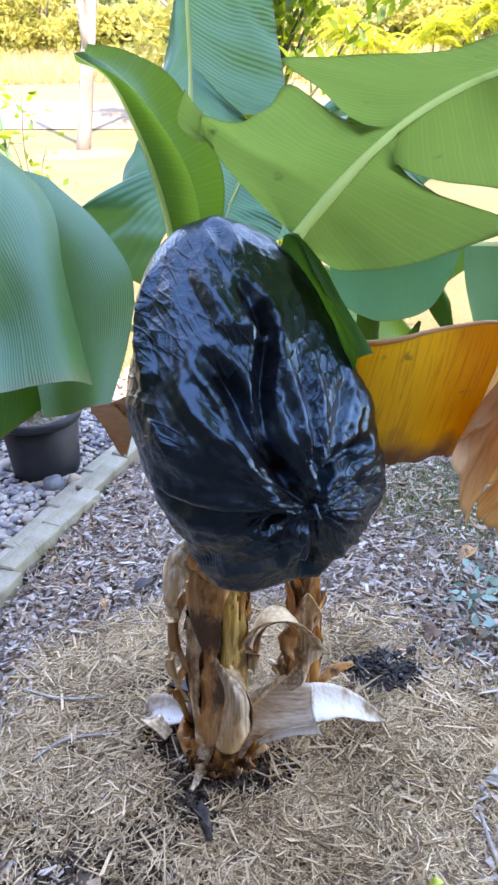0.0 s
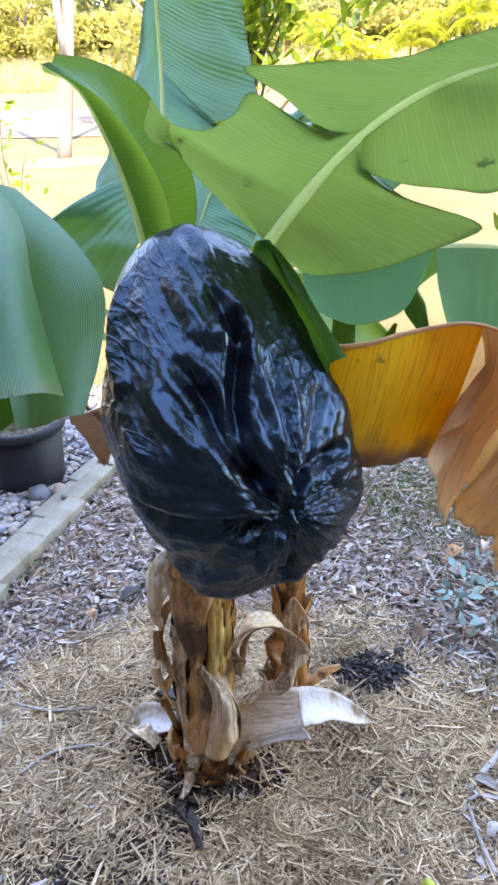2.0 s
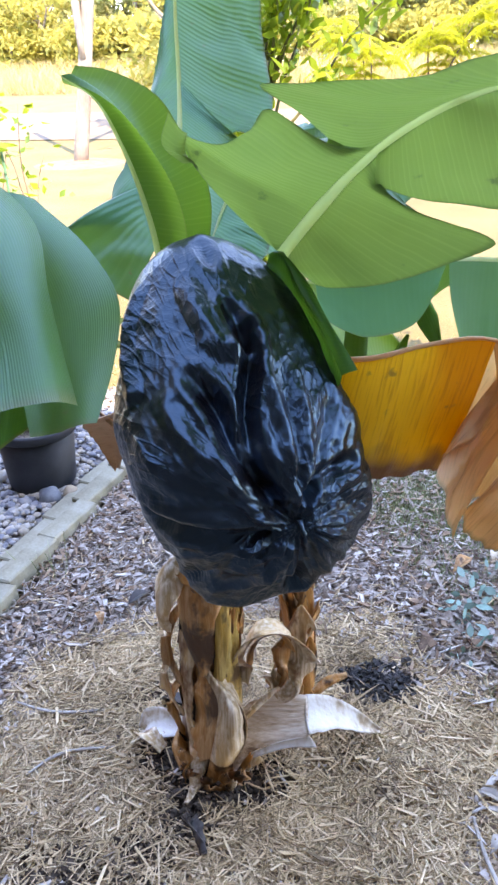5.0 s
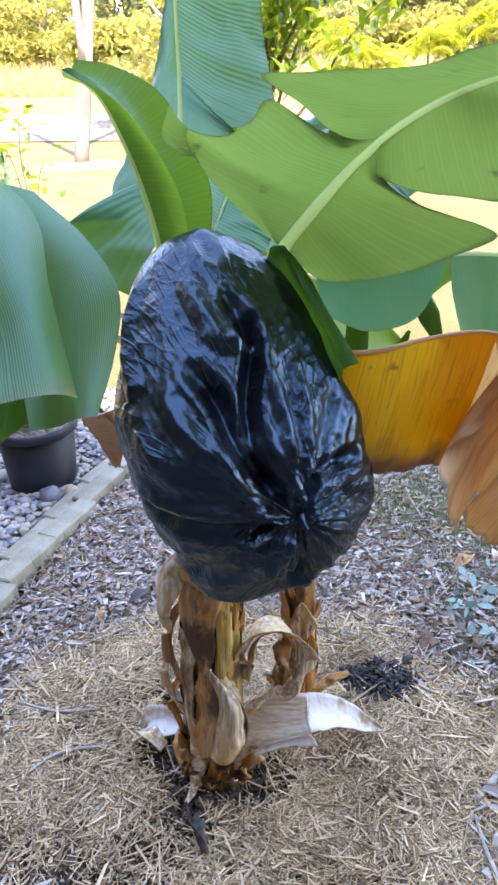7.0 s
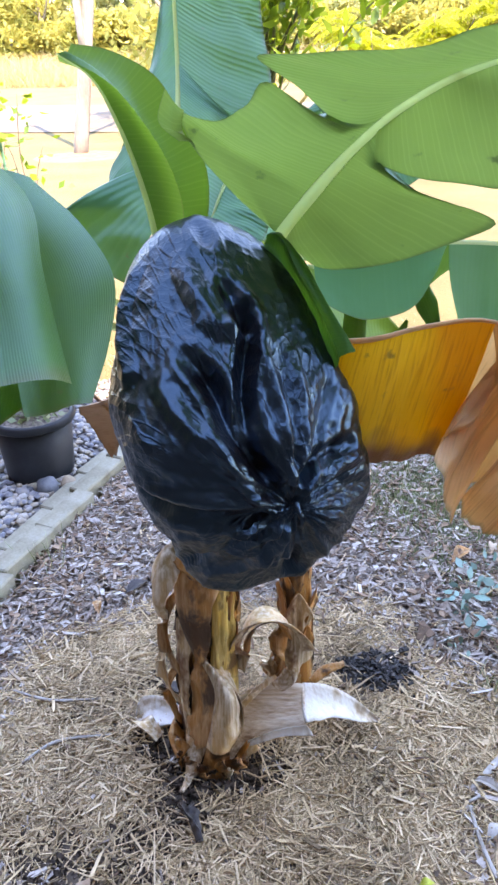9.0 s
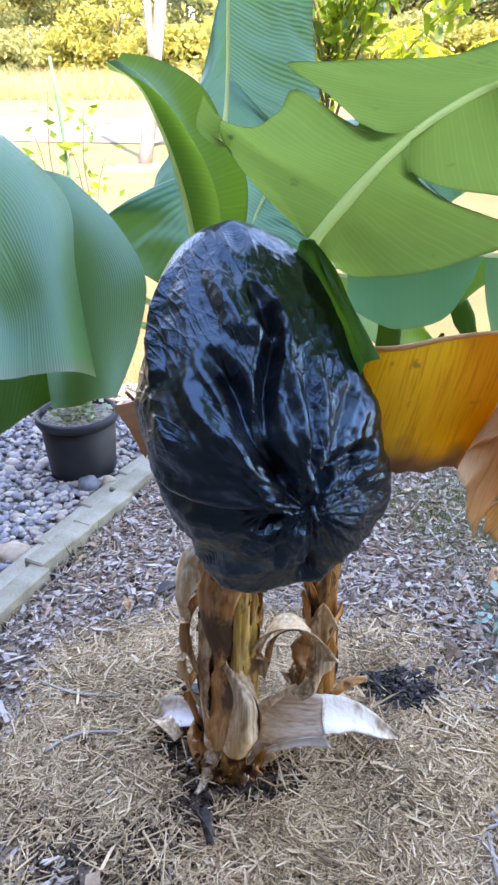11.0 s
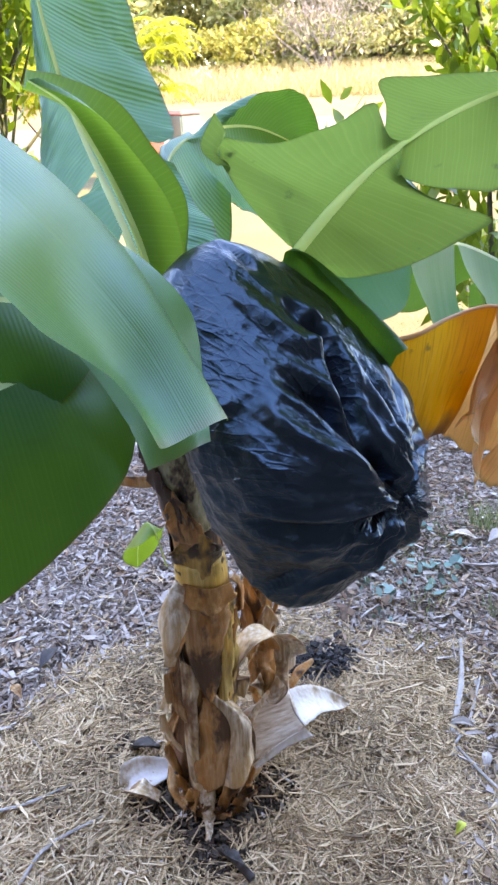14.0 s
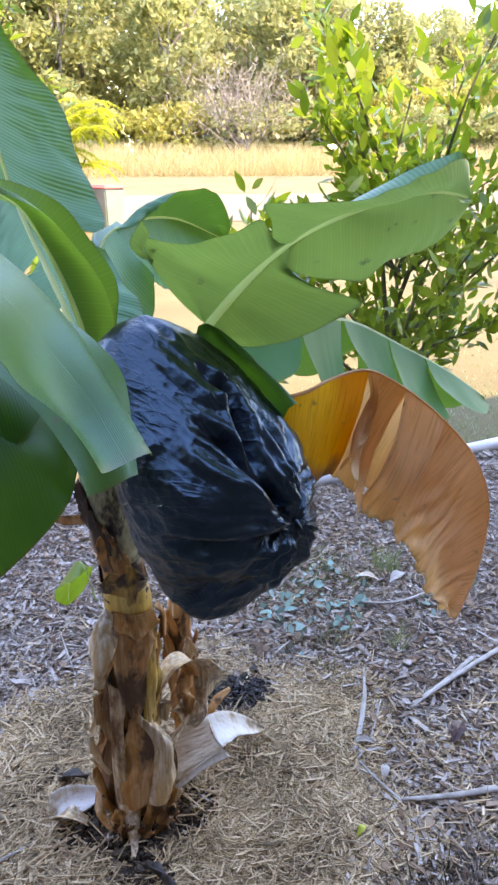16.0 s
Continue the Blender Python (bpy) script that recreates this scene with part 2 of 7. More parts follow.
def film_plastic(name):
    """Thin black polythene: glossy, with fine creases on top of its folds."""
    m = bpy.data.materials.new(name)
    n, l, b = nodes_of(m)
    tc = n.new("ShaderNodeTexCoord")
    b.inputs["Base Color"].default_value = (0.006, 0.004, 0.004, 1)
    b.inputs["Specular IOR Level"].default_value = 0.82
    # blue tint puts the sheen of the sky into the reflection colour
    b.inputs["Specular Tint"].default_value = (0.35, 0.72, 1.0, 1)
    w = n.new("ShaderNodeTexNoise")
    w.inputs["Scale"].default_value, w.inputs["Detail"].default_value = 9, 4
    l.new(tc.outputs["Object"], w.inputs[0])
    # flat facets of three sizes, each with a tilt of its own and a sharp crease round it, drawn out towards the knot by the map
    uv, geo = n.new("ShaderNodeUVMap"), n.new("ShaderNodeNewGeometry")
    normal, creases = geo.outputs["Normal"], []
    for src, scale, warp, tilt, line in ((uv.outputs[0], 12, 0.06, 0.08, 0.7), (uv.outputs[0], 30, 0.03, 0.11, 0.44), (tc.outputs["Object"], 90, 0.016, 0.10, 0.16)):
        ad = n.new("ShaderNodeMixRGB")
        ad.blend_type = "ADD"
        ad.inputs[0].default_value = warp
        l.new(src, ad.inputs[1])
        l.new(w.outputs["Color"], ad.inputs[2])
        v, edge = n.new("ShaderNodeTexVoronoi"), n.new("ShaderNodeTexVoronoi")
        edge.feature = "DISTANCE_TO_EDGE"
        for q in (v, edge):
            q.inputs["Scale"].default_value = scale
            l.new(ad.outputs[0], q.inputs[0])
        ridge = n.new("ShaderNodeMapRange")
        ridge.inputs[1].default_value, ridge.inputs[2].default_value = 0.0, 0.14
        ridge.inputs[3].default_value, ridge.inputs[4].default_value = line, 0.0
        l.new(edge.outputs["Distance"], ridge.inputs[0])
        creases.append(ridge.outputs[0])
        chain = v.outputs["Color"]
        for op, val in (("SUBTRACT", (0.5, 0.5, 0.5)), ("SCALE", tilt), ("ADD", None)):
            q = n.new("ShaderNodeVectorMath")
            q.operation = op
            l.new(chain, q.inputs[0])
            if op == "SUBTRACT":
                q.inputs[1].default_value = val
            elif op == "SCALE":
                q.inputs["Scale"].default_value = val
            else:
                l.new(normal, q.inputs[1])
            chain = q.outputs[0]
        normal = chain
    q = n.new("ShaderNodeVectorMath")
    q.operation = "NORMALIZE"
    l.new(normal, q.inputs[0])
    # the creases come and go over the film
    broken = n.new("ShaderNodeMapRange")
    broken.inputs[1].default_value, broken.inputs[2].default_value = 0.36, 0.62
    l.new(w.outputs[0], broken.inputs[0])
    height = creases[0]
    for c in creases[1:]:
        ad = n.new("ShaderNodeMath")
        l.new(height, ad.inputs[0])
        l.new(c, ad.inputs[1])
        height = ad.outputs[0]
    mul = n.new("ShaderNodeMath")
    mul.operation = "MULTIPLY"
    l.new(height, mul.inputs[0])
    l.new(broken.outputs[0], mul.inputs[1])
    last = n.new("ShaderNodeBump")
    last.inputs["Strength"].default_value, last.inputs["Distance"].default_value = 0.8, 0.0022
    l.new(mul.outputs[0], last.inputs["Height"])
    l.new(q.outputs[0], last.inputs["Normal"])
    l.new(last.outputs[0], b.inputs["Normal"])
    rr = n.new("ShaderNodeMapRange")
    rr.inputs[3].default_value, rr.inputs[4].default_value = 0.24, 0.37
    l.new(w.outputs[0], rr.inputs[0])
    l.new(rr.outputs[0], b.inputs["Roughness"])
    return m


M = {}
M["lawn"] = surface("dry_lawn", [(0.25, (0.094, 0.082, 0.030)), (0.5, (0.138, 0.112, 0.044)), (0.75, (0.178, 0.145, 0.064))], 0.6, 0.95, 0.6, 40, 0.02)
M["deadbrown"] = leaf_surface("brown_hanging_leaf", [(0.2, (0.22, 0.10, 0.05)), (0.5, (0.36, 0.18, 0.10)), (0.8, (0.48, 0.28, 0.17))], (0.18, 0.07, 0.03), 0.017, 0.10, 0.6, 0.02, (0.5, 0.25, 0.1), relief=0.001, streak=True, veins=0.4)
M["blade"] = small_leaf("lawn_blades", [(0.0, (0.15, 0.12, 0.046)), (0.5, (0.175, 0.14, 0.058)), (1.0, (0.20, 0.16, 0.075))], 0.45, 0.9, (0.28, 0.225, 0.09))
M["greenblade"] = small_leaf("green_blades", [(0.0, (0.19, 0.24, 0.14)), (0.6, (0.29, 0.35, 0.21)), (1.0, (0.42, 0.43, 0.30))], 0.25, 0.6)
M["dryblade"] = small_leaf("dry_tall_grass", [(0.0, (0.35, 0.29, 0.13)), (0.5, (0.42, 0.35, 0.17)), (1.0, (0.50, 0.43, 0.24))], 0.4, 0.9, (0.55, 0.43, 0.16))
M["road"] = surface("pale_gravel_road", [(0.3, (0.145, 0.118, 0.085)), (0.7, (0.195, 0.163, 0.122))], 1.2, 0.95, 0.3, 30, 0.01)
M["verge"] = surface("bare_verge", [(0.3, (0.155, 0.102, 0.045)), (0.7, (0.20, 0.142, 0.068))], 0.9, 0.95, 0.3, 20, 0.02)
M["soil"] = surface("mulch_soil", [(0.28, (0.058, 0.044, 0.034)), (0.42, (0.17, 0.132, 0.105)), (0.6, (0.34, 0.285, 0.24))], 50, 0.95, 0.9, 190, 0.012)
M["compost"] = surface("dark_compost", [(0.0, (0.02, 0.014, 0.010)), (0.5, (0.06, 0.042, 0.03)), (1.0, (0.16, 0.12, 0.09))], 30, 0.95, 0.6, 120, 0.006, island=0.6)
M["deadweed"] = small_leaf("dead_weed", [(0.0, (0.03, 0.024, 0.018)), (0.6, (0.08, 0.065, 0.045)), (1.0, (0.20, 0.17, 0.12))], 0.1, 0.8, (0.1, 0.08, 0.05))
M["bark_litter"] = surface("brown_bark_litter", [(0.0, (0.08, 0.048, 0.031)), (0.4, (0.22, 0.13, 0.08)), (0.7, (0.36, 0.235, 0.15)), (1.0, (0.50, 0.37, 0.26))], 30, 0.85, 0.5, 160, 0.003, island=0.8)
M["ash"] = surface("charred_soil", [(0.3, (0.025, 0.025, 0.027)), (0.8, (0.10, 0.095, 0.09))], 30, 0.95, 0.9, 120, 0.01, island=0.4)
M["chip"] = surface("weathered_chips", [(0.0, (0.10, 0.064, 0.044)), (0.3, (0.27, 0.205, 0.158)), (0.55, (0.42, 0.35, 0.295)), (0.8, (0.54, 0.48, 0.42)), (1.0, (0.66, 0.61, 0.55))], 40, 0.85, 0.4, 220, 0.003, island=0.75)
M["straw"] = surface("dry_straw", [(0.0, (0.07, 0.042, 0.021)), (0.30, (0.35, 0.235, 0.12)), (0.6, (0.65, 0.455, 0.245)), (1.0, (0.88, 0.70, 0.46))], 4.5, 0.6, 0.2, 200, 0.002, island=0.7)
M["pebble"] = surface("river_pebble", [(0.0, (0.07, 0.07, 0.08)), (0.3, (0.18, 0.185, 0.20)), (0.5, (0.27, 0.26, 0.25)), (0.72, (0.35, 0.28, 0.19)), (1.0, (0.44, 0.41, 0.37))], 16, 0.6, 0.25, 90, 0.004, obj=0.95)
M["pebbles"] = surface("river_pebbles", [(0.0, (0.07, 0.07, 0.08)), (0.3, (0.18, 0.185, 0.20)), (0.5, (0.27, 0.26, 0.25)), (0.72, (0.35, 0.28, 0.19)), (1.0, (0.44, 0.41, 0.37))], 16, 0.6, 0.25, 90, 0.004, island=0.95)
M["sand"] = surface("gravel_sand", [(0.3, (0.12, 0.11, 0.10)), (0.7, (0.25, 0.23, 0.21))], 20, 0.95, 0.6, 90, 0.01)
M["block"] = surface("edging_stone", [(0.2, (0.19, 0.16, 0.105)), (0.5, (0.29, 0.265, 0.185)), (0.8, (0.38, 0.355, 0.275))], 12, 0.85, 0.35, 120, 0.004, obj=0.15)
M["kerb"] = surface("white_edging", [(0.3, (0.55, 0.56, 0.58)), (0.7, (0.74, 0.75, 0.76))], 9, 0.5, 0.1, 60, 0.003)
M["pot"] = surface("black_pot_plastic", [(0.3, (0.012, 0.014, 0.017)), (0.7, (0.022, 0.025, 0.030))], 14, 0.5, 0.12, 150, 0.002, spec=0.35)
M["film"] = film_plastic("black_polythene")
M["leaf"] = leaf_surface("banana_leaf", [(0.3, (0.082, 0.180, 0.060)), (0.7, (0.130, 0.246, 0.080))], vein=(0.26, 0.38, 0.15), pitch=0.0065, glow=0.36, rough=0.36, glow_col=(0.32, 0.50, 0.07), gloss=0.8, relief=0.0003, veins=0.26, brown=0.04, burnt=(0.035, 0.085, 0.015))
M["leafsmooth"] = leaf_surface("banana_leaf_smooth", [(0.3, (0.030, 0.125, 0.024)), (0.7, (0.056, 0.178, 0.038))], vein=(0.12, 0.28, 0.09), pitch=0.009, glow=0.24, rough=0.38, glow_col=(0.25, 0.50, 0.03), gloss=1.0, relief=0.00035, veins=0.14)
M["leafblue"] = leaf_surface("banana_leaf_waxy", [(0.3, (0.034, 0.165, 0.052)), (0.7, (0.060, 0.220, 0.072))], vein=(0.15, 0.35, 0.14), glow=0.22, rough=0.35, glow_col=(0.24, 0.52, 0.03), gloss=0.6, veins=0.16, relief=0.0009)
M["leafteal"] = leaf_surface("banana_leaf_teal", [(0.3, (0.030, 0.140, 0.042)), (0.7, (0.055, 0.190, 0.060))], vein=(0.12, 0.30, 0.12), pitch=0.014, glow=0.24, rough=0.5, glow_col=(0.26, 0.52, 0.04), gloss=0.1, veins=0.05, relief=0.0001)
# darker green copy; for the two lower leaves it also carries their shade
M["leafdark"] = leaf_surface("banana_leaf_dark", [(0.3, (0.020, 0.090, 0.012)), (0.7, (0.040, 0.14, 0.020))], vein=(0.07, 0.19, 0.035), pitch=0.008, glow=0.22, rough=0.40, veins=0.16, relief=0.0003, glow_col=(0.12, 0.38, 0.025), gloss=0.25)
M["leafyoung"] = leaf_surface("banana_leaf_unrolling", [(0.3, (0.048, 0.150, 0.030)), (0.7, (0.082, 0.205, 0.045))], vein=(0.20, 0.36, 0.10), pitch=0.0075, glow=0.36, rough=0.34, glow_col=(0.28, 0.52, 0.03), relief=0.0004, veins=0.22)
M["leafnew"] = leaf_surface("banana_leaf_young", [(0.3, (0.085, 0.205, 0.035)), (0.7, (0.13, 0.28, 0.05))], vein=(0.24, 0.38, 0.10), glow=0.40, relief=0.0004, veins=0.15, glow_col=(0.36, 0.56, 0.02))
M["rib"] = small_leaf("banana_midrib", [(0.0, (0.34, 0.45, 0.17)), (1.0, (0.42, 0.52, 0.22))], 0.42, 0.42, (0.52, 0.66, 0.18))
M["yellow"] = leaf_surface("yellowed_leaf", [(0.25, (0.66, 0.22, 0.010)), (0.40, (0.90, 0.42, 0.014)), (0.65, (0.95, 0.53, 0.030))], (0.40, 0.09, 0.008), 0.022, 0.56, 0.42, 0.05, (1.0, 0.42, 0.008), relief=0.0012, streak=True, veins=0.6, scorch=0.72, burnt=(0.22, 0.065, 0.014))
M["dead"] = leaf_surface("dead_leaf", [(0.22, (0.40, 0.17, 0.055)), (0.42, (0.74, 0.42, 0.175)), (0.75, (0.90, 0.64, 0.38))], (0.30, 0.115, 0.034), 0.017, 0.40, 0.42, 0.04, (0.92, 0.50, 0.17), relief=0.0022, streak=True, veins=0.55)
M["stem"] = dry_sheath("pseudostem", (0.54, 0.205, 0.036), (0.74, 0.44, 0.17), (0.030, 0.011, 0.005), 0.66, 0.40)
# dark stand-in for the shadowed gaps between sheaths, and for the dark fringe
M["inner"] = dry_sheath("inner_stem", (0.20, 0.070, 0.018), (0.46, 0.22, 0.07), (0.014, 0.006, 0.003), 0.66, 0.35)
M["collar"] = dry_sheath("scarred_collar", (0.66, 0.34, 0.05), (0.82, 0.58, 0.20), (0.026, 0.010, 0.006), 0.80, 0.4)
M["gold"] = dry_sheath("golden_stem", (0.84, 0.50, 0.09), (0.94, 0.70, 0.27), (0.09, 0.030, 0.008), 0.45, 0.7, 0.36)
M["stemgreen"] = surface("pseudostem_upper", [(0.36, (0.025, 0.014, 0.010)), (0.43, (0.14, 0.10, 0.055)), (0.50, (0.34, 0.31, 0.17)), (0.68, (0.52, 0.51, 0.34))], 7, 0.5, 0.5, 70, 0.006, stretch=(1.6, 1.6, 0.8))
M["sheath"] = dry_sheath("dry_sheath", (0.60, 0.25, 0.055), (0.82, 0.58, 0.34), (0.050, 0.018, 0.008), 0.56, 0.48)
M["pale"] = surface("bleached_leaf", [(0.25, (0.28, 0.18, 0.10)), (0.38, (0.54, 0.44, 0.32)), (0.50, (0.70, 0.66, 0.59)), (0.7, (0.78, 0.77, 0.74))], 8, 0.55, 0.5, 40, 0.006, stretch=(2, 2, 0.7))
M["tan"] = dry_sheath("tan_sheath", (0.70, 0.44, 0.20), (0.90, 0.79, 0.62), (0.20, 0.075, 0.026), 0.42, 0.8)
M["tanpale"] = surface("pale_tan_leaf_base", [(0.28, (0.30, 0.18, 0.10)), (0.40, (0.58, 0.43, 0.29)), (0.55, (0.76, 0.66, 0.53)), (0.7, (0.82, 0.76, 0.67))], 6, 0.5, 0.7, 45, 0.008, stretch=(0.6, 3.0, 3.0))
M["stick"] = surface("grey_stick", [(0.25, (0.25, 0.21, 0.17)), (0.7, (0.52, 0.48, 0.43))], 20, 0.8, 0.5, 120, 0.002, obj=0.3)
M["darkdry"] = surface("dark_dry_leaf", [(0.3, (0.020, 0.017, 0.016)), (0.7, (0.055, 0.040, 0.034))], 20, 0.5, 0.5, 90, 0.003)
M["plumleaf"] = surface("plum_brown_leaf", [(0.3, (0.05, 0.026, 0.026)), (0.7, (0.15, 0.075, 0.065))], 18, 0.5, 0.4, 90, 0.003)
M["limeleaf"] = surface("fallen_lime_leaf", [(0.3, (0.40, 0.45, 0.04)), (0.7, (0.55, 0.58, 0.08))], 30, 0.5, 0.2, 90, 0.002)
M["teal"] = surface("blue_green_weed", [(0.3, (0.13, 0.27, 0.22)), (0.7, (0.27, 0.43, 0.36))], 25, 0.6, 0.3, 90, 0.002, island=0.3)
M["citrus"] = small_leaf("citrus_leaves", [(0.0, (0.04, 0.105, 0.02)), (0.35, (0.085, 0.18, 0.025)), (0.7, (0.17, 0.27, 0.03)), (1.0, (0.28, 0.36, 0.04))], 0.45, 0.3)
M["fern"] = small_leaf("feathery_leaves", [(0.0, (0.20, 0.26, 0.018)), (0.6, (0.32, 0.37, 0.025)), (1.0, (0.45, 0.46, 0.045))], 0.55, 0.6, (0.52, 0.55, 0.03))
M["gum"] = small_leaf("gum_leaves", [(0.0, (0.16, 0.185, 0.065)), (0.5, (0.27, 0.29, 0.115)), (1.0, (0.42, 0.41, 0.20))], 0.5, 0.6, (0.44, 0.46, 0.15))
M["gumwarm"] = small_leaf("yellowing_leaves", [(0.0, (0.20, 0.21, 0.050)), (0.5, (0.33, 0.33, 0.085)), (1.0, (0.48, 0.45, 0.13))], 0.5, 0.6, (0.48, 0.45, 0.10))
M["twig"] = small_leaf("bare_twigs", [(0.0, (0.20, 0.16, 0.13)), (1.0, (0.34, 0.29, 0.25))], 0.05, 0.9, (0.3, 0.26, 0.22))
M["bark"] = surface("pale_bark", [(0.3, (0.14, 0.12, 0.095)), (0.7, (0.27, 0.24, 0.20))], 4, 0.8, 0.4, 30, 0.01, stretch=(1, 1, 0.3))
M["darkbark"] = surface("brown_bark", [(0.3, (0.07, 0.055, 0.04)), (0.7, (0.18, 0.15, 0.11))], 8, 0.9, 0.5, 60, 0.008, stretch=(1, 1, 0.3))
M["greenbark"] = surface("green_twig_bark", [(0.3, (0.06, 0.07, 0.03)), (0.7, (0.15, 0.16, 0.08))], 20, 0.7, 0.3, 120, 0.002)
M["bingreen"] = surface("bin_plastic_green", [(0.3, (0.16, 0.20, 0.15)), (0.7, (0.20, 0.25, 0.19))], 3, 0.5, 0.05, 60, 0.002)
M["binred"] = surface("bin_plastic_red", [(0.3, (0.48, 0.09, 0.06)), (0.7, (0.56, 0.12, 0.08))], 3, 0.5, 0.05, 60, 0.002)
M["rubber"] = surface("black_rubber", [(0.3, (0.015, 0.015, 0.015)), (0.7, (0.03, 0.03, 0.03))], 10, 0.8, 0.1, 60, 0.002)
M["stake"] = surface("green_stake", [(0.3, (0.06, 0.20, 0.12)), (0.7, (0.10, 0.28, 0.17))], 10, 0.45, 0.1, 60, 0.001)
M["wall"] = surface("brown_unseen_wall", [(0.3, (0.10, 0.075, 0.06)), (0.7, (0.17, 0.13, 0.105))], 2, 0.9, 0.2, 60, 0.004)
M["redmulch"] = surface("red_bark_mulch", [(0.3, (0.20, 0.115, 0.06)), (0.7, (0.30, 0.19, 0.10))], 6, 0.95, 0.5, 40, 0.02)


# ---- mesh helpers ----
rng = np.random.default_rng(7)


def as_mesh(name, verts, faces, uvs=None, smooth=True):
    me = bpy.data.meshes.new(name)
    me.from_pydata([tuple(map(float, v)) for v in verts], [], faces)
    if uvs is not None:
        lay = me.uv_layers.new(name="UVMap")
        idx = np.empty(len(me.loops), dtype=np.int32)
        me.loops.foreach_get("vertex_index", idx)
        lay.data.foreach_set("uv", np.asarray(uvs, dtype=np.float32)[idx].ravel())
    if smooth:
        me.polygons.foreach_set("use_smooth", np.ones(len(me.polygons), dtype=bool))
    me.update()
    return me


def part(name, me, material, parent=None, label=""):
    ob = new(name, me)
    if material is not None and not me.materials:
        me.materials.append(material)
    ob.parent = parent
    if label:
        ob["label"] = label
    return ob


def thing(name, label, category, at=(0, 0, 0), group="", kind=""):
    e = new(name)
    e.location = at
    return tagged(e, label, category, group, kind)


def local(me, at):
    """Shift a mesh built in world places so that it sits right under a thing at that place."""
    me.transform(Matrix.Translation(-Vector(at)))
    return me


def spline(pts, s):
    """Points at s (0 to 1, by chord length) of a smooth curve through pts."""
    p = np.asarray(pts, float)
    if len(p) == 2:
        s = np.asarray(s, float)[..., None]
        return p[0] * (1 - s) + p[1] * s
    k = np.concatenate([[0], np.cumsum(np.sqrt(np.maximum(np.linalg.norm(np.diff(p, axis=0), axis=1), 1e-6)))])
    k /= k[-1]
    m = np.empty_like(p)
    d = np.diff(p, axis=0) / np.diff(k)[:, None]
    m[0], m[-1] = d[0], d[-1]
    m[1:-1] = (d[:-1] * np.diff(k)[1:, None] + d[1:] * np.diff(k)[:-1, None]) / (k[2:] - k[:-2])[:, None]
    s = np.clip(np.asarray(s, float), 0, 1)
    i = np.clip(np.searchsorted(k, s, side="right") - 1, 0, len(p) - 2)
    h = (k[i + 1] - k[i])
    u = ((s - k[i]) / h)[..., None]
    h = h[..., None]
    return (2 * u**3 - 3 * u**2 + 1) * p[i] + (u**3 - 2 * u**2 + u) * h * m[i] + (3 * u**2 - 2 * u**3) * p[i + 1] + (u**3 - u**2) * h * m[i + 1]


def tube(name, pts, radii, sides=8, steps=24, squash=1.0, wob=0.0, cap=True):
    """A round, tapering tube along a smooth curve."""
    s = np.linspace(0, 1, steps)
    c = spline(pts, s)
    r = np.interp(s, np.linspace(0, 1, len(radii)), radii)
    t = np.gradient(c, axis=0)
    t /= np.linalg.norm(t, axis=1)[:, None] + 1e-9
    a = np.cross(t, (0.31, 0.17, 0.93))
    bad = np.linalg.norm(a, axis=1) < 0.2
    a[bad] = np.cross(t[bad], (1, 0, 0))
    a /= np.linalg.norm(a, axis=1)[:, None]
    b = np.cross(t, a)
    f = np.linspace(0, 2 * np.pi, sides, endpoint=False)
    v = []
    for i in range(steps):
        w = 1 + (wob * (rng.random(sides) - 0.5) if wob else 0)
        v.append(c[i] + r[i] * ((np.cos(f) * w)[:, None] * a[i] + (np.sin(f) * w * squash)[:, None] * b[i]))
    v = np.concatenate(v)
    faces = [(i * sides + j, i * sides + (j + 1) % sides, (i + 1) * sides + (j + 1) % sides, (i + 1) * sides + j) for i in range(steps - 1) for j in range(sides)]
    if cap:
        faces += [tuple(range(sides))[::-1], tuple(range((steps - 1) * sides, steps * sides))]
    return as_mesh(name, v, faces)


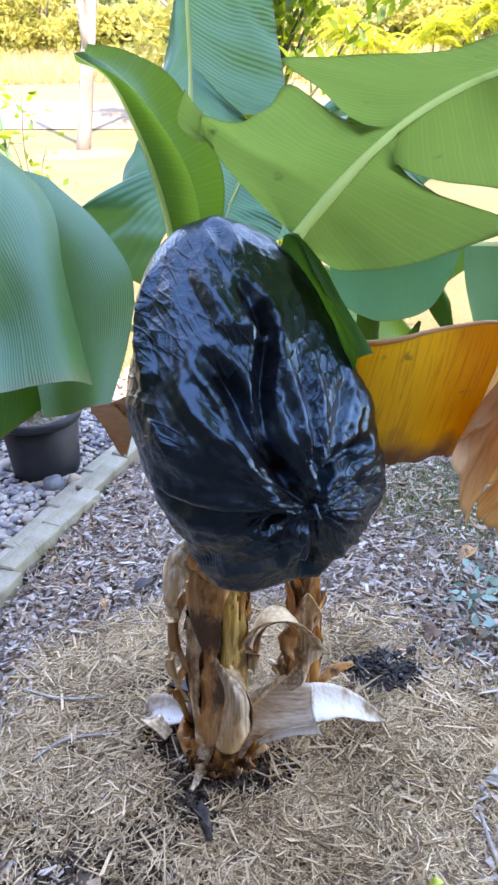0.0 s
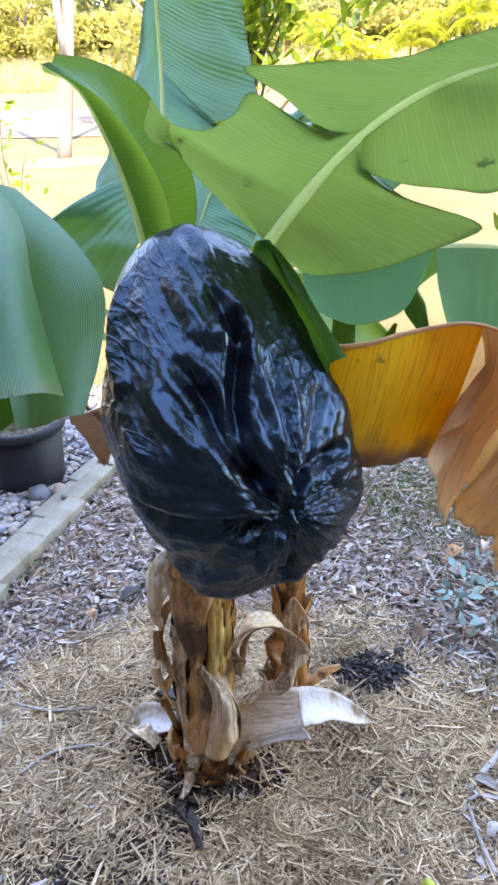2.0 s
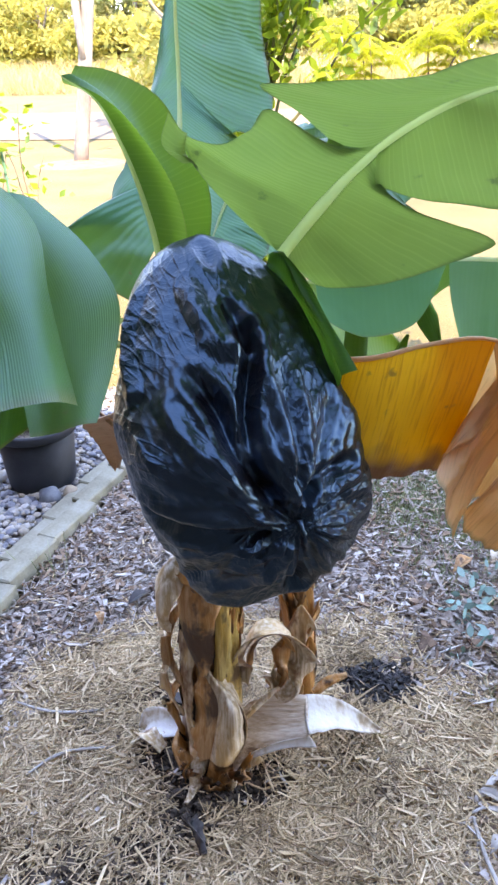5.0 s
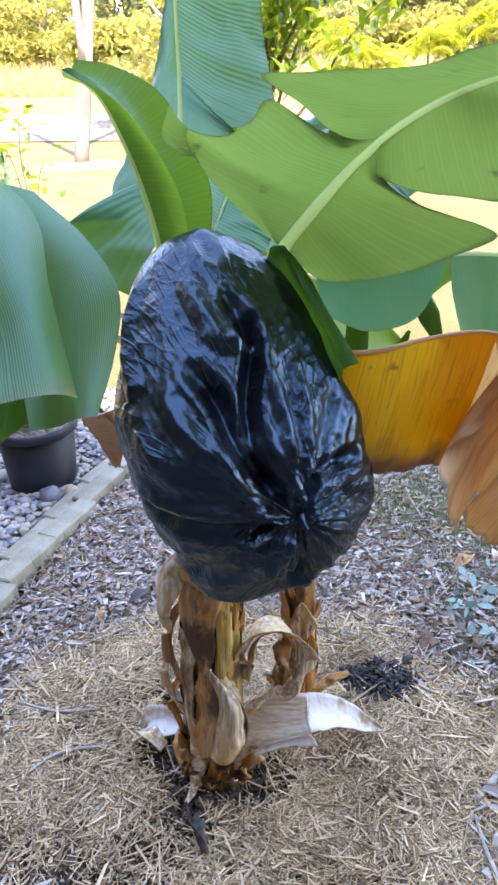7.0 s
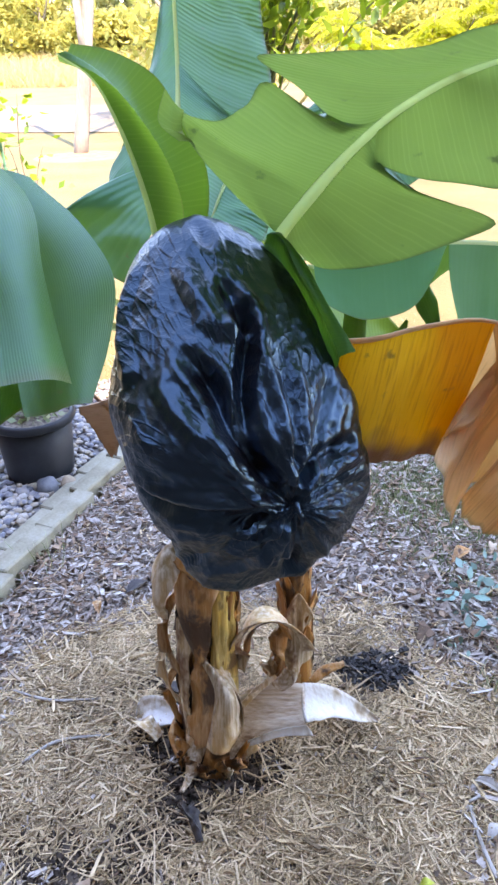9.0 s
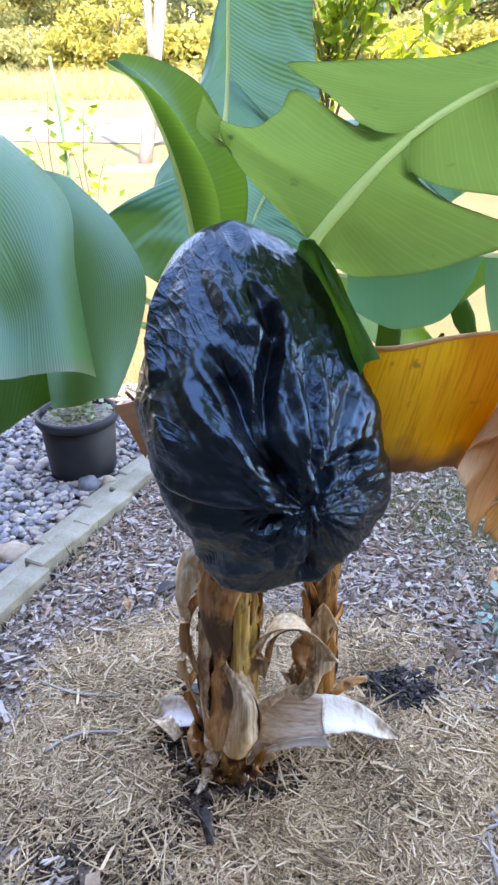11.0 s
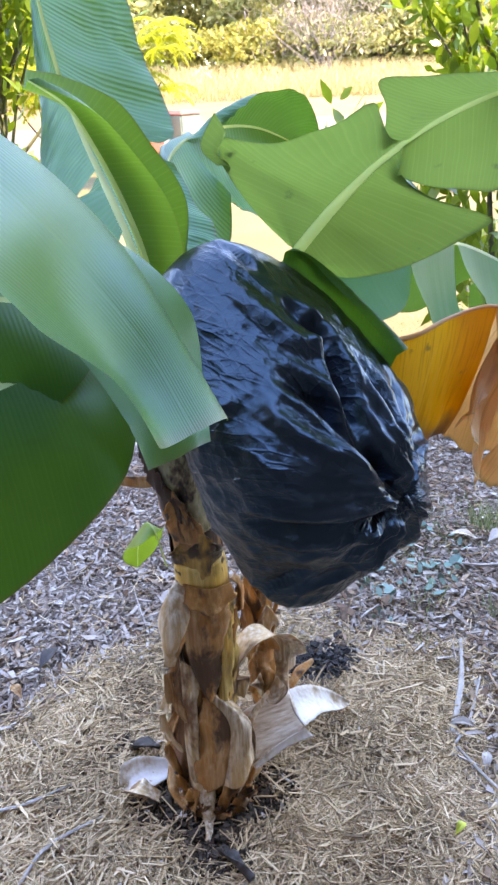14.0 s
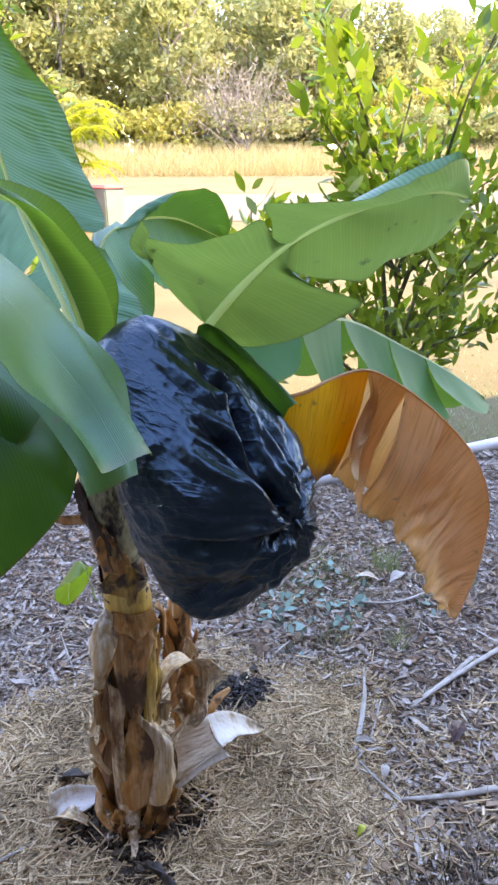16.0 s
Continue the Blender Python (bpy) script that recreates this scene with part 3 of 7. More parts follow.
def blade(name, mid, segs, nu=26, nv=9, bulge=0.0, ripple=0.0015, fray=0.0, lengthwise=False, pleat=(0.0, 30.0), rib=None):
    """One half or more of a leaf: strips of blade between stretches of the midrib and their margins. segs: (s0, s1, margin points[, bulge])."""
    verts, faces, uvs = [], [], []
    run = np.linalg.norm(np.diff(np.asarray(mid, float), axis=0), axis=1).sum()
    for seg in segs:
        s0, s1, edge = seg[:3]
        bl = seg[3] if len(seg) > 3 else bulge
        n = max(6, int(nu * max(abs(s1 - s0), 0.35)))
        u = np.linspace(0, 1, n)
        a, e = spline(mid, s0 + (s1 - s0) * u), spline(edge, u)
        if rib:
            a = a + unit(e - a) * (rib[0] + (rib[1] - rib[0]) * (s0 + (s1 - s0) * u))[:, None] * 0.9
        if fray:
            torn = np.array([noise.noise(Vector((k * run * (s1 - s0) * 16, s0 * 30, 1.5))) + 0.5 * noise.noise(Vector((k * run * (s1 - s0) * 55, s0 * 30, 7.5))) for k in u])
            e = e + (e - a) * (torn[:, None] * 1.3 - 0.3 + 0.12 * rng.random((n, 1))) * fray
        t = np.gradient(a + e, axis=0)
        nrm = np.cross(t, e - a)
        nrm /= np.linalg.norm(nrm, axis=1)[:, None] + 1e-9
        base = len(verts)
        for i in range(n):
            for j in range(nv):
                w = j / (nv - 1)
                p = a[i] + (e[i] - a[i]) * w + nrm[i] * bl * math.sin(math.pi * w)
                q = Vector(p) * 9
                p = p + nrm[i] * (noise.noise(q) * ripple * 4 * w)
                along = (s0 + (s1 - s0) * u[i]) * run
                k = along * pleat[1] + 2.2 * noise.noise(Vector((along * 7, w * 1.2, 4)))
                p = p + nrm[i] * pleat[0] * w**0.8 * (2 * abs(2 * (k - math.floor(k + 0.5))) - 1) * (0.6 + 0.8 * abs(noise.noise(Vector((along * 11, 2, 9)))))
                verts.append(p)
                uvs.append((w * 0.25, u[i]) if lengthwise else (along, w))
        faces += [(base + i * nv + j, base + i * nv + j + 1, base + (i + 1) * nv + j + 1, base + (i + 1) * nv + j) for i in range(n - 1) for j in range(nv - 1)]
    return as_mesh(name, verts, faces, uvs)


def channel(name, mid, halves, rib, steps=40):
    """The pale midrib: a shallow channel that runs between the halves of a blade."""
    s = np.linspace(0, 1, steps)
    c = spline(mid, s)
    sides = []
    for h in halves[:2]:
        d = np.zeros((steps, 3))
        for i, q in enumerate(s):
            seg = min(h, key=lambda g: max(g[0] - q, q - g[1], 0))
            u = np.clip((q - seg[0]) / (seg[1] - seg[0]), 0.12, 0.88)
            d[i] = spline(seg[2], np.array([u]))[0] - spline(mid, np.array([seg[0] + (seg[1] - seg[0]) * u]))[0]
        d = unit(d)
        for _ in range(8):
            d[1:-1] = (d[:-2] + 2 * d[1:-1] + d[2:]) / 4
        sides.append(unit(d))
    if len(sides) < 2:
        sides.append(-sides[0])
    t = unit(np.gradient(c, axis=0))
    nrm = unit(np.cross(t, sides[0] - sides[1]))
    r = (rib[0] + (rib[1] - rib[0]) * s)[:, None]
    cols = [c + sides[0] * r, c + sides[0] * r * 0.55 - nrm * r * 0.35, c - nrm * r * 0.55, c + sides[1] * r * 0.55 - nrm * r * 0.35, c + sides[1] * r]
    v = np.stack(cols, 1).reshape(-1, 3)
    f = [(i * 5 + j, i * 5 + j + 1, (i + 1) * 5 + j + 1, (i + 1) * 5 + j) for i in range(steps - 1) for j in range(4)]
    return as_mesh(name, v, f)


def boxes(name, centres, axes, widths, normals, sizes, smooth=False, jag=0.0):
    """Many small slabs in one mesh: centre, long axis, width axis, normal, and (length, width, thickness) of each."""
    c = np.asarray(centres)[:, None, :]
    k = np.array([(x, y, z) for x in (-0.5, 0.5) for y in (-0.5, 0.5) for z in (-0.5, 0.5)])
    k = k[None] * (1 + jag * rng.normal(size=(len(centres), 8, 3)))
    k[:, 1::2, :2], k[:, 0::2, :2] = k[:, 0::2, :2], k[:, 0::2, :2]
    v = c + k[:, :, 0:1] * (axes * sizes[:, 0:1])[:, None] + k[:, :, 1:2] * (widths * sizes[:, 1:2])[:, None] + k[:, :, 2:3] * (normals * sizes[:, 2:3])[:, None]
    f = np.array([(0, 1, 3, 2), (4, 6, 7, 5), (0, 4, 5, 1), (2, 3, 7, 6), (0, 2, 6, 4), (1, 5, 7, 3)])
    n = len(v)
    faces = (np.arange(n)[:, None, None] * 8 + f[None]).reshape(-1, 4)
    me = bpy.data.meshes.new(name)
    me.vertices.add(n * 8)
    me.vertices.foreach_set("co", v.reshape(-1).astype(np.float32))
    me.loops.add(len(faces) * 4)
    me.loops.foreach_set("vertex_index", faces.reshape(-1).astype(np.int32))
    me.polygons.add(len(faces))
    me.polygons.foreach_set("loop_start", np.arange(len(faces), dtype=np.int32) * 4)
    me.polygons.foreach_set("use_smooth", np.full(len(faces), smooth))
    me.update(calc_edges=True)
    return me


def quads(name, pts):
    """Many loose flat leaves in one mesh; pts: n x corners x 3."""
    pts = np.asarray(pts, np.float32)
    n, k = pts.shape[:2]
    me = bpy.data.meshes.new(name)
    me.vertices.add(n * k)
    me.vertices.foreach_set("co", pts.reshape(-1))
    me.loops.add(n * k)
    me.loops.foreach_set("vertex_index", np.arange(n * k, dtype=np.int32))
    me.polygons.add(n)
    me.polygons.foreach_set("loop_start", np.arange(n, dtype=np.int32) * k)
    me.update(calc_edges=True)
    return me


def unit(v):
    return v / (np.linalg.norm(v, axis=-1, keepdims=True) + 1e-9)


def leaf_quads(centres, size, flat=0.4, slim=0.35, aim=None):
    """Diamond leaves of random turn round centres."""
    n = len(centres)
    ax = unit(rng.normal(size=(n, 3)) * (1, 1, flat)) if aim is None else unit(aim + rng.normal(size=(n, 3)) * 0.45)
    w = unit(np.cross(ax, rng.normal(size=(n, 3)) * 0.6 + (0, 0, 1.0)))
    s = (size * (0.6 + 0.8 * rng.random(n)))[:, None]
    nn = np.cross(ax, w)
    c = np.asarray(centres)
    return np.stack([c - ax * s * 0.5, c + w * s * slim * 0.5 + nn * s * 0.06, c + ax * s * 0.5, c - w * s * slim * 0.5 + nn * s * 0.06], axis=1)


def oval_leaves(centres, size, slim, aim):
    """Pointed oval leaves, bent along their run, that grow along aim."""
    n = len(centres)
    ax = unit(aim + rng.normal(size=(n, 3)) * 0.35)
    w = unit(np.cross(ax, rng.normal(size=(n, 3)) * 0.6 + (0, 0, 1.0)))
    s = (size * (0.55 + 0.8 * rng.random(n)))[:, None]
    nn = np.cross(ax, w)
    c = np.asarray(centres)
    b = 0.12 * rng.normal(size=(n, 1))
    row = lambda u, v: c + ax * s * u + w * s * slim * v + nn * s * b * (u * u * 3)
    return np.stack([row(0, 0), row(0.2, 0.32), row(0.5, 0.5), row(0.8, 0.28), row(1.0, 0.0), row(0.8, -0.28), row(0.5, -0.5), row(0.2, -0.32)], axis=1)


# ---- ground ----
def rise(x, y):
    """Height of the land: level round the garden, climbing past the road."""
    s = y + 0.24 * x
    return np.interp(s, [-200, 13, 16.5, 19.6, 24.5, 34, 46, 80, 200, 900], [0, 0, 0.1, 0.3, 0.8, 1.5, 2.1, 3.0, 4.0, 6.0])


def mound(x, y):
    """The low heap of mulch round the plant."""
    return 0.004 + 0.014 * np.exp(-(((x - 0.0) / 0.55) ** 2 + ((y - 1.45) / 0.5) ** 2))


def edge_x(y):
    """The line of the stone edging between the mulch and the pebbles."""
    return np.interp(y, [0.0, 1.9, 2.43, 2.86, 3.14, 3.9], [-1.06, -0.83, -0.685, -0.56, -0.46, -0.20])


def back_y(x):
    """The far border of the bed."""
    return np.interp(x, [-3, -0.6, -0.07, 0.9, 1.7, 4.5], [4.3, 3.95, 3.68, 3.08, 2.90, 2.75])


def sheet(name, xs, ys, fz, material, label):
    gx, gy = np.meshgrid(xs, ys)
    v = np.stack([gx, gy, fz(gx, gy)], -1).reshape(-1, 3)
    nx = len(xs)
    f = [(j * nx + i, j * nx + i + 1, (j + 1) * nx + i + 1, (j + 1) * nx + i) for j in range(len(ys) - 1) for i in range(nx - 1)]
    ob = part(name, as_mesh(name, v, f), material)
    return tagged(ob, label, "ground", kind="structure")


span = np.concatenate([np.linspace(-900, -40, 12), np.linspace(-36, 36, 49), np.linspace(40, 900, 12)])
deep = np.concatenate([np.linspace(-300, -20, 6), np.linspace(-16, 80, 97), np.linspace(90, 900, 12)])
sheet("ground", span, deep, lambda x, y: rise(x, y) - 0.03, M["lawn"], "dry yellow-green lawn running out to the horizon")


def along_road(name, s0, s1, lift, material, label):
    xs, ss = np.linspace(-120, 120, 81), np.linspace(s0, s1, 9)
    gx, gs = np.meshgrid(xs, ss)
    gy = gs - 0.24 * gx
    v = np.stack([gx, gy, rise(gx, gy) + lift], -1).reshape(-1, 3)
    f = [(j * 81 + i, j * 81 + i + 1, (j + 1) * 81 + i + 1, (j + 1) * 81 + i) for j in range(8) for i in range(80)]
    return tagged(part(name, as_mesh(name, v, f), material), label, name, kind="structure")


along_road("road", 19.6, 24.5, 0.0, M["road"], "pale sunlit gravel road crossing behind the lawn")
along_road("verge", 24.5, 31.0, -0.008, M["verge"], "bare tan earth verge beyond the road")

# the mulched bed and the pebble strip
ys = np.linspace(-1.0, 3.95, 100)
us = np.linspace(0, 1, 80)
v, f = [], []
for y in ys:
    x0 = edge_x(y)
    for u in us:
        x = x0 + (4.6 - x0) * u**1.4
        yy = min(y, back_y(x))
        v.append((x, yy, mound(x, yy) - 0.012 + 0.012 * noise.noise(Vector((x * 5, yy * 5, 1)))))
f = [(j * 80 + i, j * 80 + i + 1, (j + 1) * 80 + i + 1, (j + 1) * 80 + i) for j in range(99) for i in range(79)]
tagged(part("garden_bed", as_mesh("garden_bed", v, f), M["soil"]), "dark mulch-covered soil of the garden bed", "garden bed", kind="structure")
v, f = [], []
for y in ys:
    for u in np.linspace(0, 1, 14):
        x = -3.2 + (edge_x(y) - 0.02 + 3.2) * u
        v.append((x, y, 0.004 + 0.008 * noise.noise(Vector((x * 4, y * 4, 3)))))
f = [(j * 14 + i, j * 14 + i + 1, (j + 1) * 14 + i + 1, (j + 1) * 14 + i) for j in range(99) for i in range(13)]
pebble_bed = tagged(part("pebble_bed", as_mesh("pebble_bed", v, f), M["sand"]), "strip of grey and tan river pebbles beside the edging", "pebble bed", kind="structure")

# an unseen wall, added behind the camera to shade the garden
x0, top = -7.0, 8.1
wv = [(x0, -1.9, -0.1), (16, -1.9, -0.1), (16, -1.6, -0.1), (x0, -1.6, -0.1), (x0, -1.9, top), (16, -1.9, top), (16, -1.6, top), (x0, -1.6, top)]
wf = [(0, 3, 2, 1), (4, 5, 6, 7), (0, 1, 5, 4), (1, 2, 6, 5), (2, 3, 7, 6), (3, 0, 4, 7)]
tagged(part("wall_house", as_mesh("wall_house", wv, wf, smooth=False), M["wall"]), "unseen brown wall added behind the camera to shade the garden", "wall", kind="structure")

# a second unseen wall, added so that the bag reflects dark at its side
wv = [(-7.3, -1.9, -0.1), (-7.0, -1.9, -0.1), (-7.0, 7.0, -0.1), (-7.3, 7.0, -0.1), (-7.3, -1.9, 8.1), (-7.0, -1.9, 8.1), (-7.0, 7.0, 8.1), (-7.3, 7.0, 8.1)]
tagged(part("wall_side", as_mesh("wall_side", wv, [(0, 3, 2, 1), (4, 5, 6, 7), (0, 1, 5, 4), (1, 2, 6, 5), (2, 3, 7, 6), (3, 0, 4, 7)], smooth=False), M["wall"]), "unseen brown side wall added to darken the reflections", "wall", kind="structure")

# ---- edging of stone blocks ----
edging = thing("edging", "row of pale sandy stone edging blocks beside the mulch", "garden edging", (edge_x(2.2), 2.2, 0), kind="structure")
bm = bmesh.new()
bmesh.ops.create_cube(bm, size=1)
bmesh.ops.scale(bm, vec=(0.085, 0.285, 0.075), verts=bm.verts)
bmesh.ops.bevel(bm, geom=bm.edges[:], offset=0.006, segments=1, affect="EDGES")
block_mesh = bpy.data.meshes.new("block")
bm.to_mesh(block_mesh)
bm.free()
y = 0.6
k = 0
while y < 3.75:
    x = edge_x(y)
    turn = math.atan2(edge_x(y + 0.15) - edge_x(y - 0.15), 0.3)
    ob = part("block", block_mesh, M["block"], edging)
    ob.matrix_parent_inverse = Matrix.Translation(-Vector(edging.location))
    ob.matrix_basis = pose(x - 0.045 + 0.012 * (k % 2), y, 0.032 + 0.006 * math.sin(k * 2.3), 1.5 * math.sin(k * 1.7), 2 * math.sin(k), -math.degrees(turn) - 5)
    y += 0.272
    k += 1
# a second row on the pebble side
y = 0.72
while y < 3.7:
    x = edge_x(y)
    turn = math.atan2(edge_x(y + 0.15) - edge_x(y - 0.15), 0.3)
    ob = part("block", block_mesh, M["block"], edging)
    ob.matrix_parent_inverse = Matrix.Translation(-Vector(edging.location))
    ob.matrix_basis = pose(x - 0.118, y, 0.006, 0, 1.0, -math.degrees(turn) - 4)
    y += 0.279

# the pale border at the back of the bed
xs = np.linspace(-0.75, 4.4, 22)
kerb = tube("back_border", [(x, back_y(x) + 0.04, 0.02) for x in xs], [0.045, 0.045], 10, 90, 0.8)
tagged(part("back_border", kerb, M["kerb"]), "white rounded garden border between mulch and lawn", "garden border", kind="structure")

# ---- banana plant ----
plant = thing("banana_plant", "banana plant with broad green leaves and a ragged brown stem", "banana plant", (-0.05, 1.45, 0))
HOME = Vector(plant.location)


def grown(name, me, material, label="", parent=None):
    if parent is None:
        return part(name, local(me, HOME), material, plant, label)
    return part(name, local(me, HOME), material, parent, label)


STEM = [(-0.05, 1.46, -0.03), (-0.045, 1.45, 0.2), (-0.03, 1.42, 0.45), (-0.02, 1.41, 0.66), (-0.035, 1.40, 0.82), (-0.06, 1.40, 0.98), (-0.065, 1.41, 1.15), (-0.06, 1.43, 1.3)]
grown("pseudostem", tube("pseudostem", STEM[:5], [0.070, 0.064, 0.055, 0.050, 0.047], 20, 40, 1, 0.05), M["stem"], "brown and yellow blotched lower stem")
grown("upper_stem", tube("upper_stem", STEM[4:], [0.048, 0.048, 0.050, 0.042], 20, 24, 1, 0.03), M["stemgreen"], "grey-green upper stem with dark scars")


def stem_at(z):
    p = np.array(STEM)
    return np.interp(z, p[:, 2], p[:, 0]), np.interp(z, p[:, 2], p[:, 1])


def sheath(ang, z0, z1, wide, flare, off=0.004, curl=0.0, lean=0.0, material="sheath", label="", rad=None):
    """A dry sheath that hugs the stem and flares or curls at its torn top."""
    nu, nv = 22, 11
    v, uv = [], []
    for i in range(nu):
        u = i / (nu - 1)
        z = z0 + (z1 - z0) * u
        cx, cy = stem_at(z)
        r = (np.interp(z, [0, 0.2, 0.45, 0.7, 1.3], [0.070, 0.064, 0.055, 0.050, 0.045]) if rad is None else rad) + off + flare * u**2.2
        half = wide * (1 - 0.55 * u**3) * (1 + 0.12 * math.sin(u * 9 + ang))
        for j in range(nv):
            w = j / (nv - 1) * 2 - 1
            a = ang + w * half + lean * u
            q = Vector((math.cos(a) * 3, math.sin(a) * 3, z * 6 + wide * 40))
            rr = r + (0.014 * noise.noise(q * 2.3) + 0.005 * noise.noise(Vector((q.x * 6, q.y * 6, q.z)))) * (0.4 + u) + curl * u**2 * abs(w) ** 2
            zz = z - 0.05 * u * abs(w) ** 1.5 + min(0.06, 0.13 * (z1 - z0)) * u * noise.noise(q * 4) - curl * 0.6 * u**4
            v.append((cx + rr * math.cos(a), cy + rr * math.sin(a), zz))
            uv.append((u * 0.3, (w + 1) / 2))
    f = [(i * nv + j, i * nv + j + 1, (i + 1) * nv + j + 1, (i + 1) * nv + j) for i in range(nu - 1) for j in range(nv - 1)]
    ob = grown("sheath", as_mesh("sheath", v, f, uv), M[material], label)
    sol = ob.modifiers.new("thick", "SOLIDIFY")
    sol.thickness = 0.0025
    return ob


deg = math.radians
sheath(deg(-30), 0.0, 0.60, 0.55, 0.004, 0.004, 0.0, material="stem", label="yellow-brown inner sheath")
sheath(deg(-100), 0.0, 0.62, 0.7, 0.002, 0.004, 0.0, material="inner", label="inner sheath darkened for the shaded gaps between the outer ones")
sheath(deg(-52), 0.05, 0.66, 0.62, 0.001, 0.016, 0.0, material="gold", label="golden yellow living sheath")
sheath(deg(-165), 0.0, 0.56, 0.5, 0.010, 0.004, 0.01, material="inner")
sheath(deg(-205), 0.0, 0.52, 0.5, 0.014, 0.005, 0.01)
sheath(deg(60), 0.0, 0.70, 0.9, 0.014, 0.004)
sheath(deg(130), 0.0, 0.66, 0.8, 0.014, 0.006)
sheath(deg(20), 0.0, 0.60, 0.6, 0.012, 0.006)
grown("stem_ring", tube("stem_ring", [(-0.020, 1.410, 0.650), (-0.024, 1.407, 0.700), (-0.028, 1.404, 0.742)], [0.056, 0.056, 0.052], 20, 10, 1, 0.03), M["gold"], "golden ring of living stem")
sheath(deg(-105), 0.71, 0.83, 1.7, 0.001, 0.003, material="collar", label="dark scarred collar with yellow patches")
sheath(deg(70), 0.62, 0.88, 1.5, 0.004, 0.003, material="stem")
sheath(deg(-165), 0.80, 1.04, 0.8, 0.010, 0.002, material="stem")
sheath(deg(-60), 0.86, 1.10, 0.8, 0.008, 0.002, material="stemgreen")
sheath(deg(-120), 0.80, 0.93, 0.7, 0.006, 0.003, material="stem")


def ribbon(name, mid, halfw, material, twist=(0, 0), cup=0.0, label="", parent="plant", nu=24, nv=7, thick=0.002, tear=0.0):
    """A dry strip of leaf or sheath along a curve, cupped across and turned about its run."""
    s = np.linspace(0, 1, nu)
    c = spline(mid, s)
    t = unit(np.gradient(c, axis=0))
    w0 = np.array([halfw]).ravel()
    wid = np.interp(s, np.linspace(0, 1, len(w0)), w0)
    v, uv = [], []
    for i in range(nu):
        side = np.cross(t[i], (0, 0, 1))
        side = side / (np.linalg.norm(side) + 1e-6) if np.linalg.norm(side) > 0.15 else np.array((1.0, 0, 0))
        nn = np.cross(side, t[i])
        a = deg(twist[0] + (twist[1] - twist[0]) * s[i])
        sd, nd = side * math.cos(a) + nn * math.sin(a), nn * math.cos(a) - side * math.sin(a)
        for j in range(nv):
            w = j / (nv - 1) * 2 - 1
            q = Vector(c[i]) * 22
            p = c[i] + sd * wid[i] * w * (1 + tear * noise.noise(q * 2)) + nd * (cup * w * w + 0.006 * noise.noise(q + Vector((w * 1.5, 0, 0))))
            v.append(p)
            uv.append((w * 0.03, s[i]))
    f = [(i * nv + j, i * nv + j + 1, (i + 1) * nv + j + 1, (i + 1) * nv + j) for i in range(nu - 1) for j in range(nv - 1)]
    me = as_mesh(name, v, f, uv)
    if parent == "plant":
        ob = grown(name, me, M[material], label)
    else:
        ob = part(name, me, M[material], parent)
    sol = ob.modifiers.new("thick", "SOLIDIFY")
    sol.thickness = thick
    return ob


# the folded pale sheath in front, and the torn strips round the foot


def flap(name, mid, edge, material, label="", bulge=0.0, ripple=0.004, thick=0.0025):
    ob = grown(name, blade(name, mid, [(0, 1, edge, bulge)], nu=34, nv=13, ripple=ripple * 1.7, fray=0.09, pleat=(0.005, 26.0)), M[material], label)
    ob.modifiers.new("thick", "SOLIDIFY").thickness = thick
    return ob


RIDGE = [(-0.046, 1.364, 0.386), (-0.012, 1.330, 0.325), (-0.022, 1.318, 0.23), (-0.038, 1.318, 0.145)]
LIP = [(-0.040, 1.366, 0.382), (0.028, 1.337, 0.318), (0.050, 1.336, 0.25), (0.046, 1.330, 0.19), (0.016, 1.318, 0.13)]
flap("folded_sheath", RIDGE, LIP, "tan", "pale tan folded sheath at the foot of the stem", 0.02)
flap("folded_sheath", RIDGE, [(-0.05, 1.370, 0.385), (-0.074, 1.372, 0.30), (-0.086, 1.380, 0.20), (-0.088, 1.388, 0.05)], "sheath", "brown folded sheath at the foot of the stem", -0.006)
flap("folded_sheath", LIP, [(0.0, 1.375, 0.37), (0.024, 1.385, 0.27), (0.03, 1.390, 0.16), (0.0, 1.39, 0.05)], "tan", "", 0.004)
flap("folded_sheath", [(-0.038, 1.318, 0.146), (-0.01, 1.314, 0.14), (0.016, 1.318, 0.131)], [(-0.06, 1.35, 0.02), (-0.015, 1.34, 0.05), (0.014, 1.36, 0.02)], "sheath", "", 0.0, 0.006)
ribbon("torn_strip", [(-0.065, 1.385, 0.12), (-0.075, 1.345, 0.08), (-0.088, 1.30, 0.045), (-0.10, 1.275, 0.04)], [0.034, 0.022, 0.009, 0.004], "tan", (180, 200), 0.006, "thin bleached strip hanging to the ground")
# the torn collar: a broad tongue in front, a pale flap that hangs to one side, a pointed one to the other
flap("collar_sheath", [(-0.085, 1.368, 0.675), (-0.088, 1.355, 0.60), (-0.080, 1.352, 0.50), (-0.052, 1.350, 0.40)], [(0.012, 1.350, 0.665), (0.004, 1.345, 0.58), (-0.014, 1.344, 0.47), (-0.038, 1.346, 0.38)], "sheath", "torn orange-brown tongue of sheath over the stem", 0.012, 0.004)
flap("collar_sheath", [(-0.075, 1.372, 0.700), (-0.030, 1.345, 0.690), (0.020, 1.352, 0.685)], [(-0.090, 1.362, 0.670), (-0.035, 1.326, 0.640), (0.030, 1.338, 0.650)], "stem", "dark folded rim of the torn collar", 0.006, 0.004)
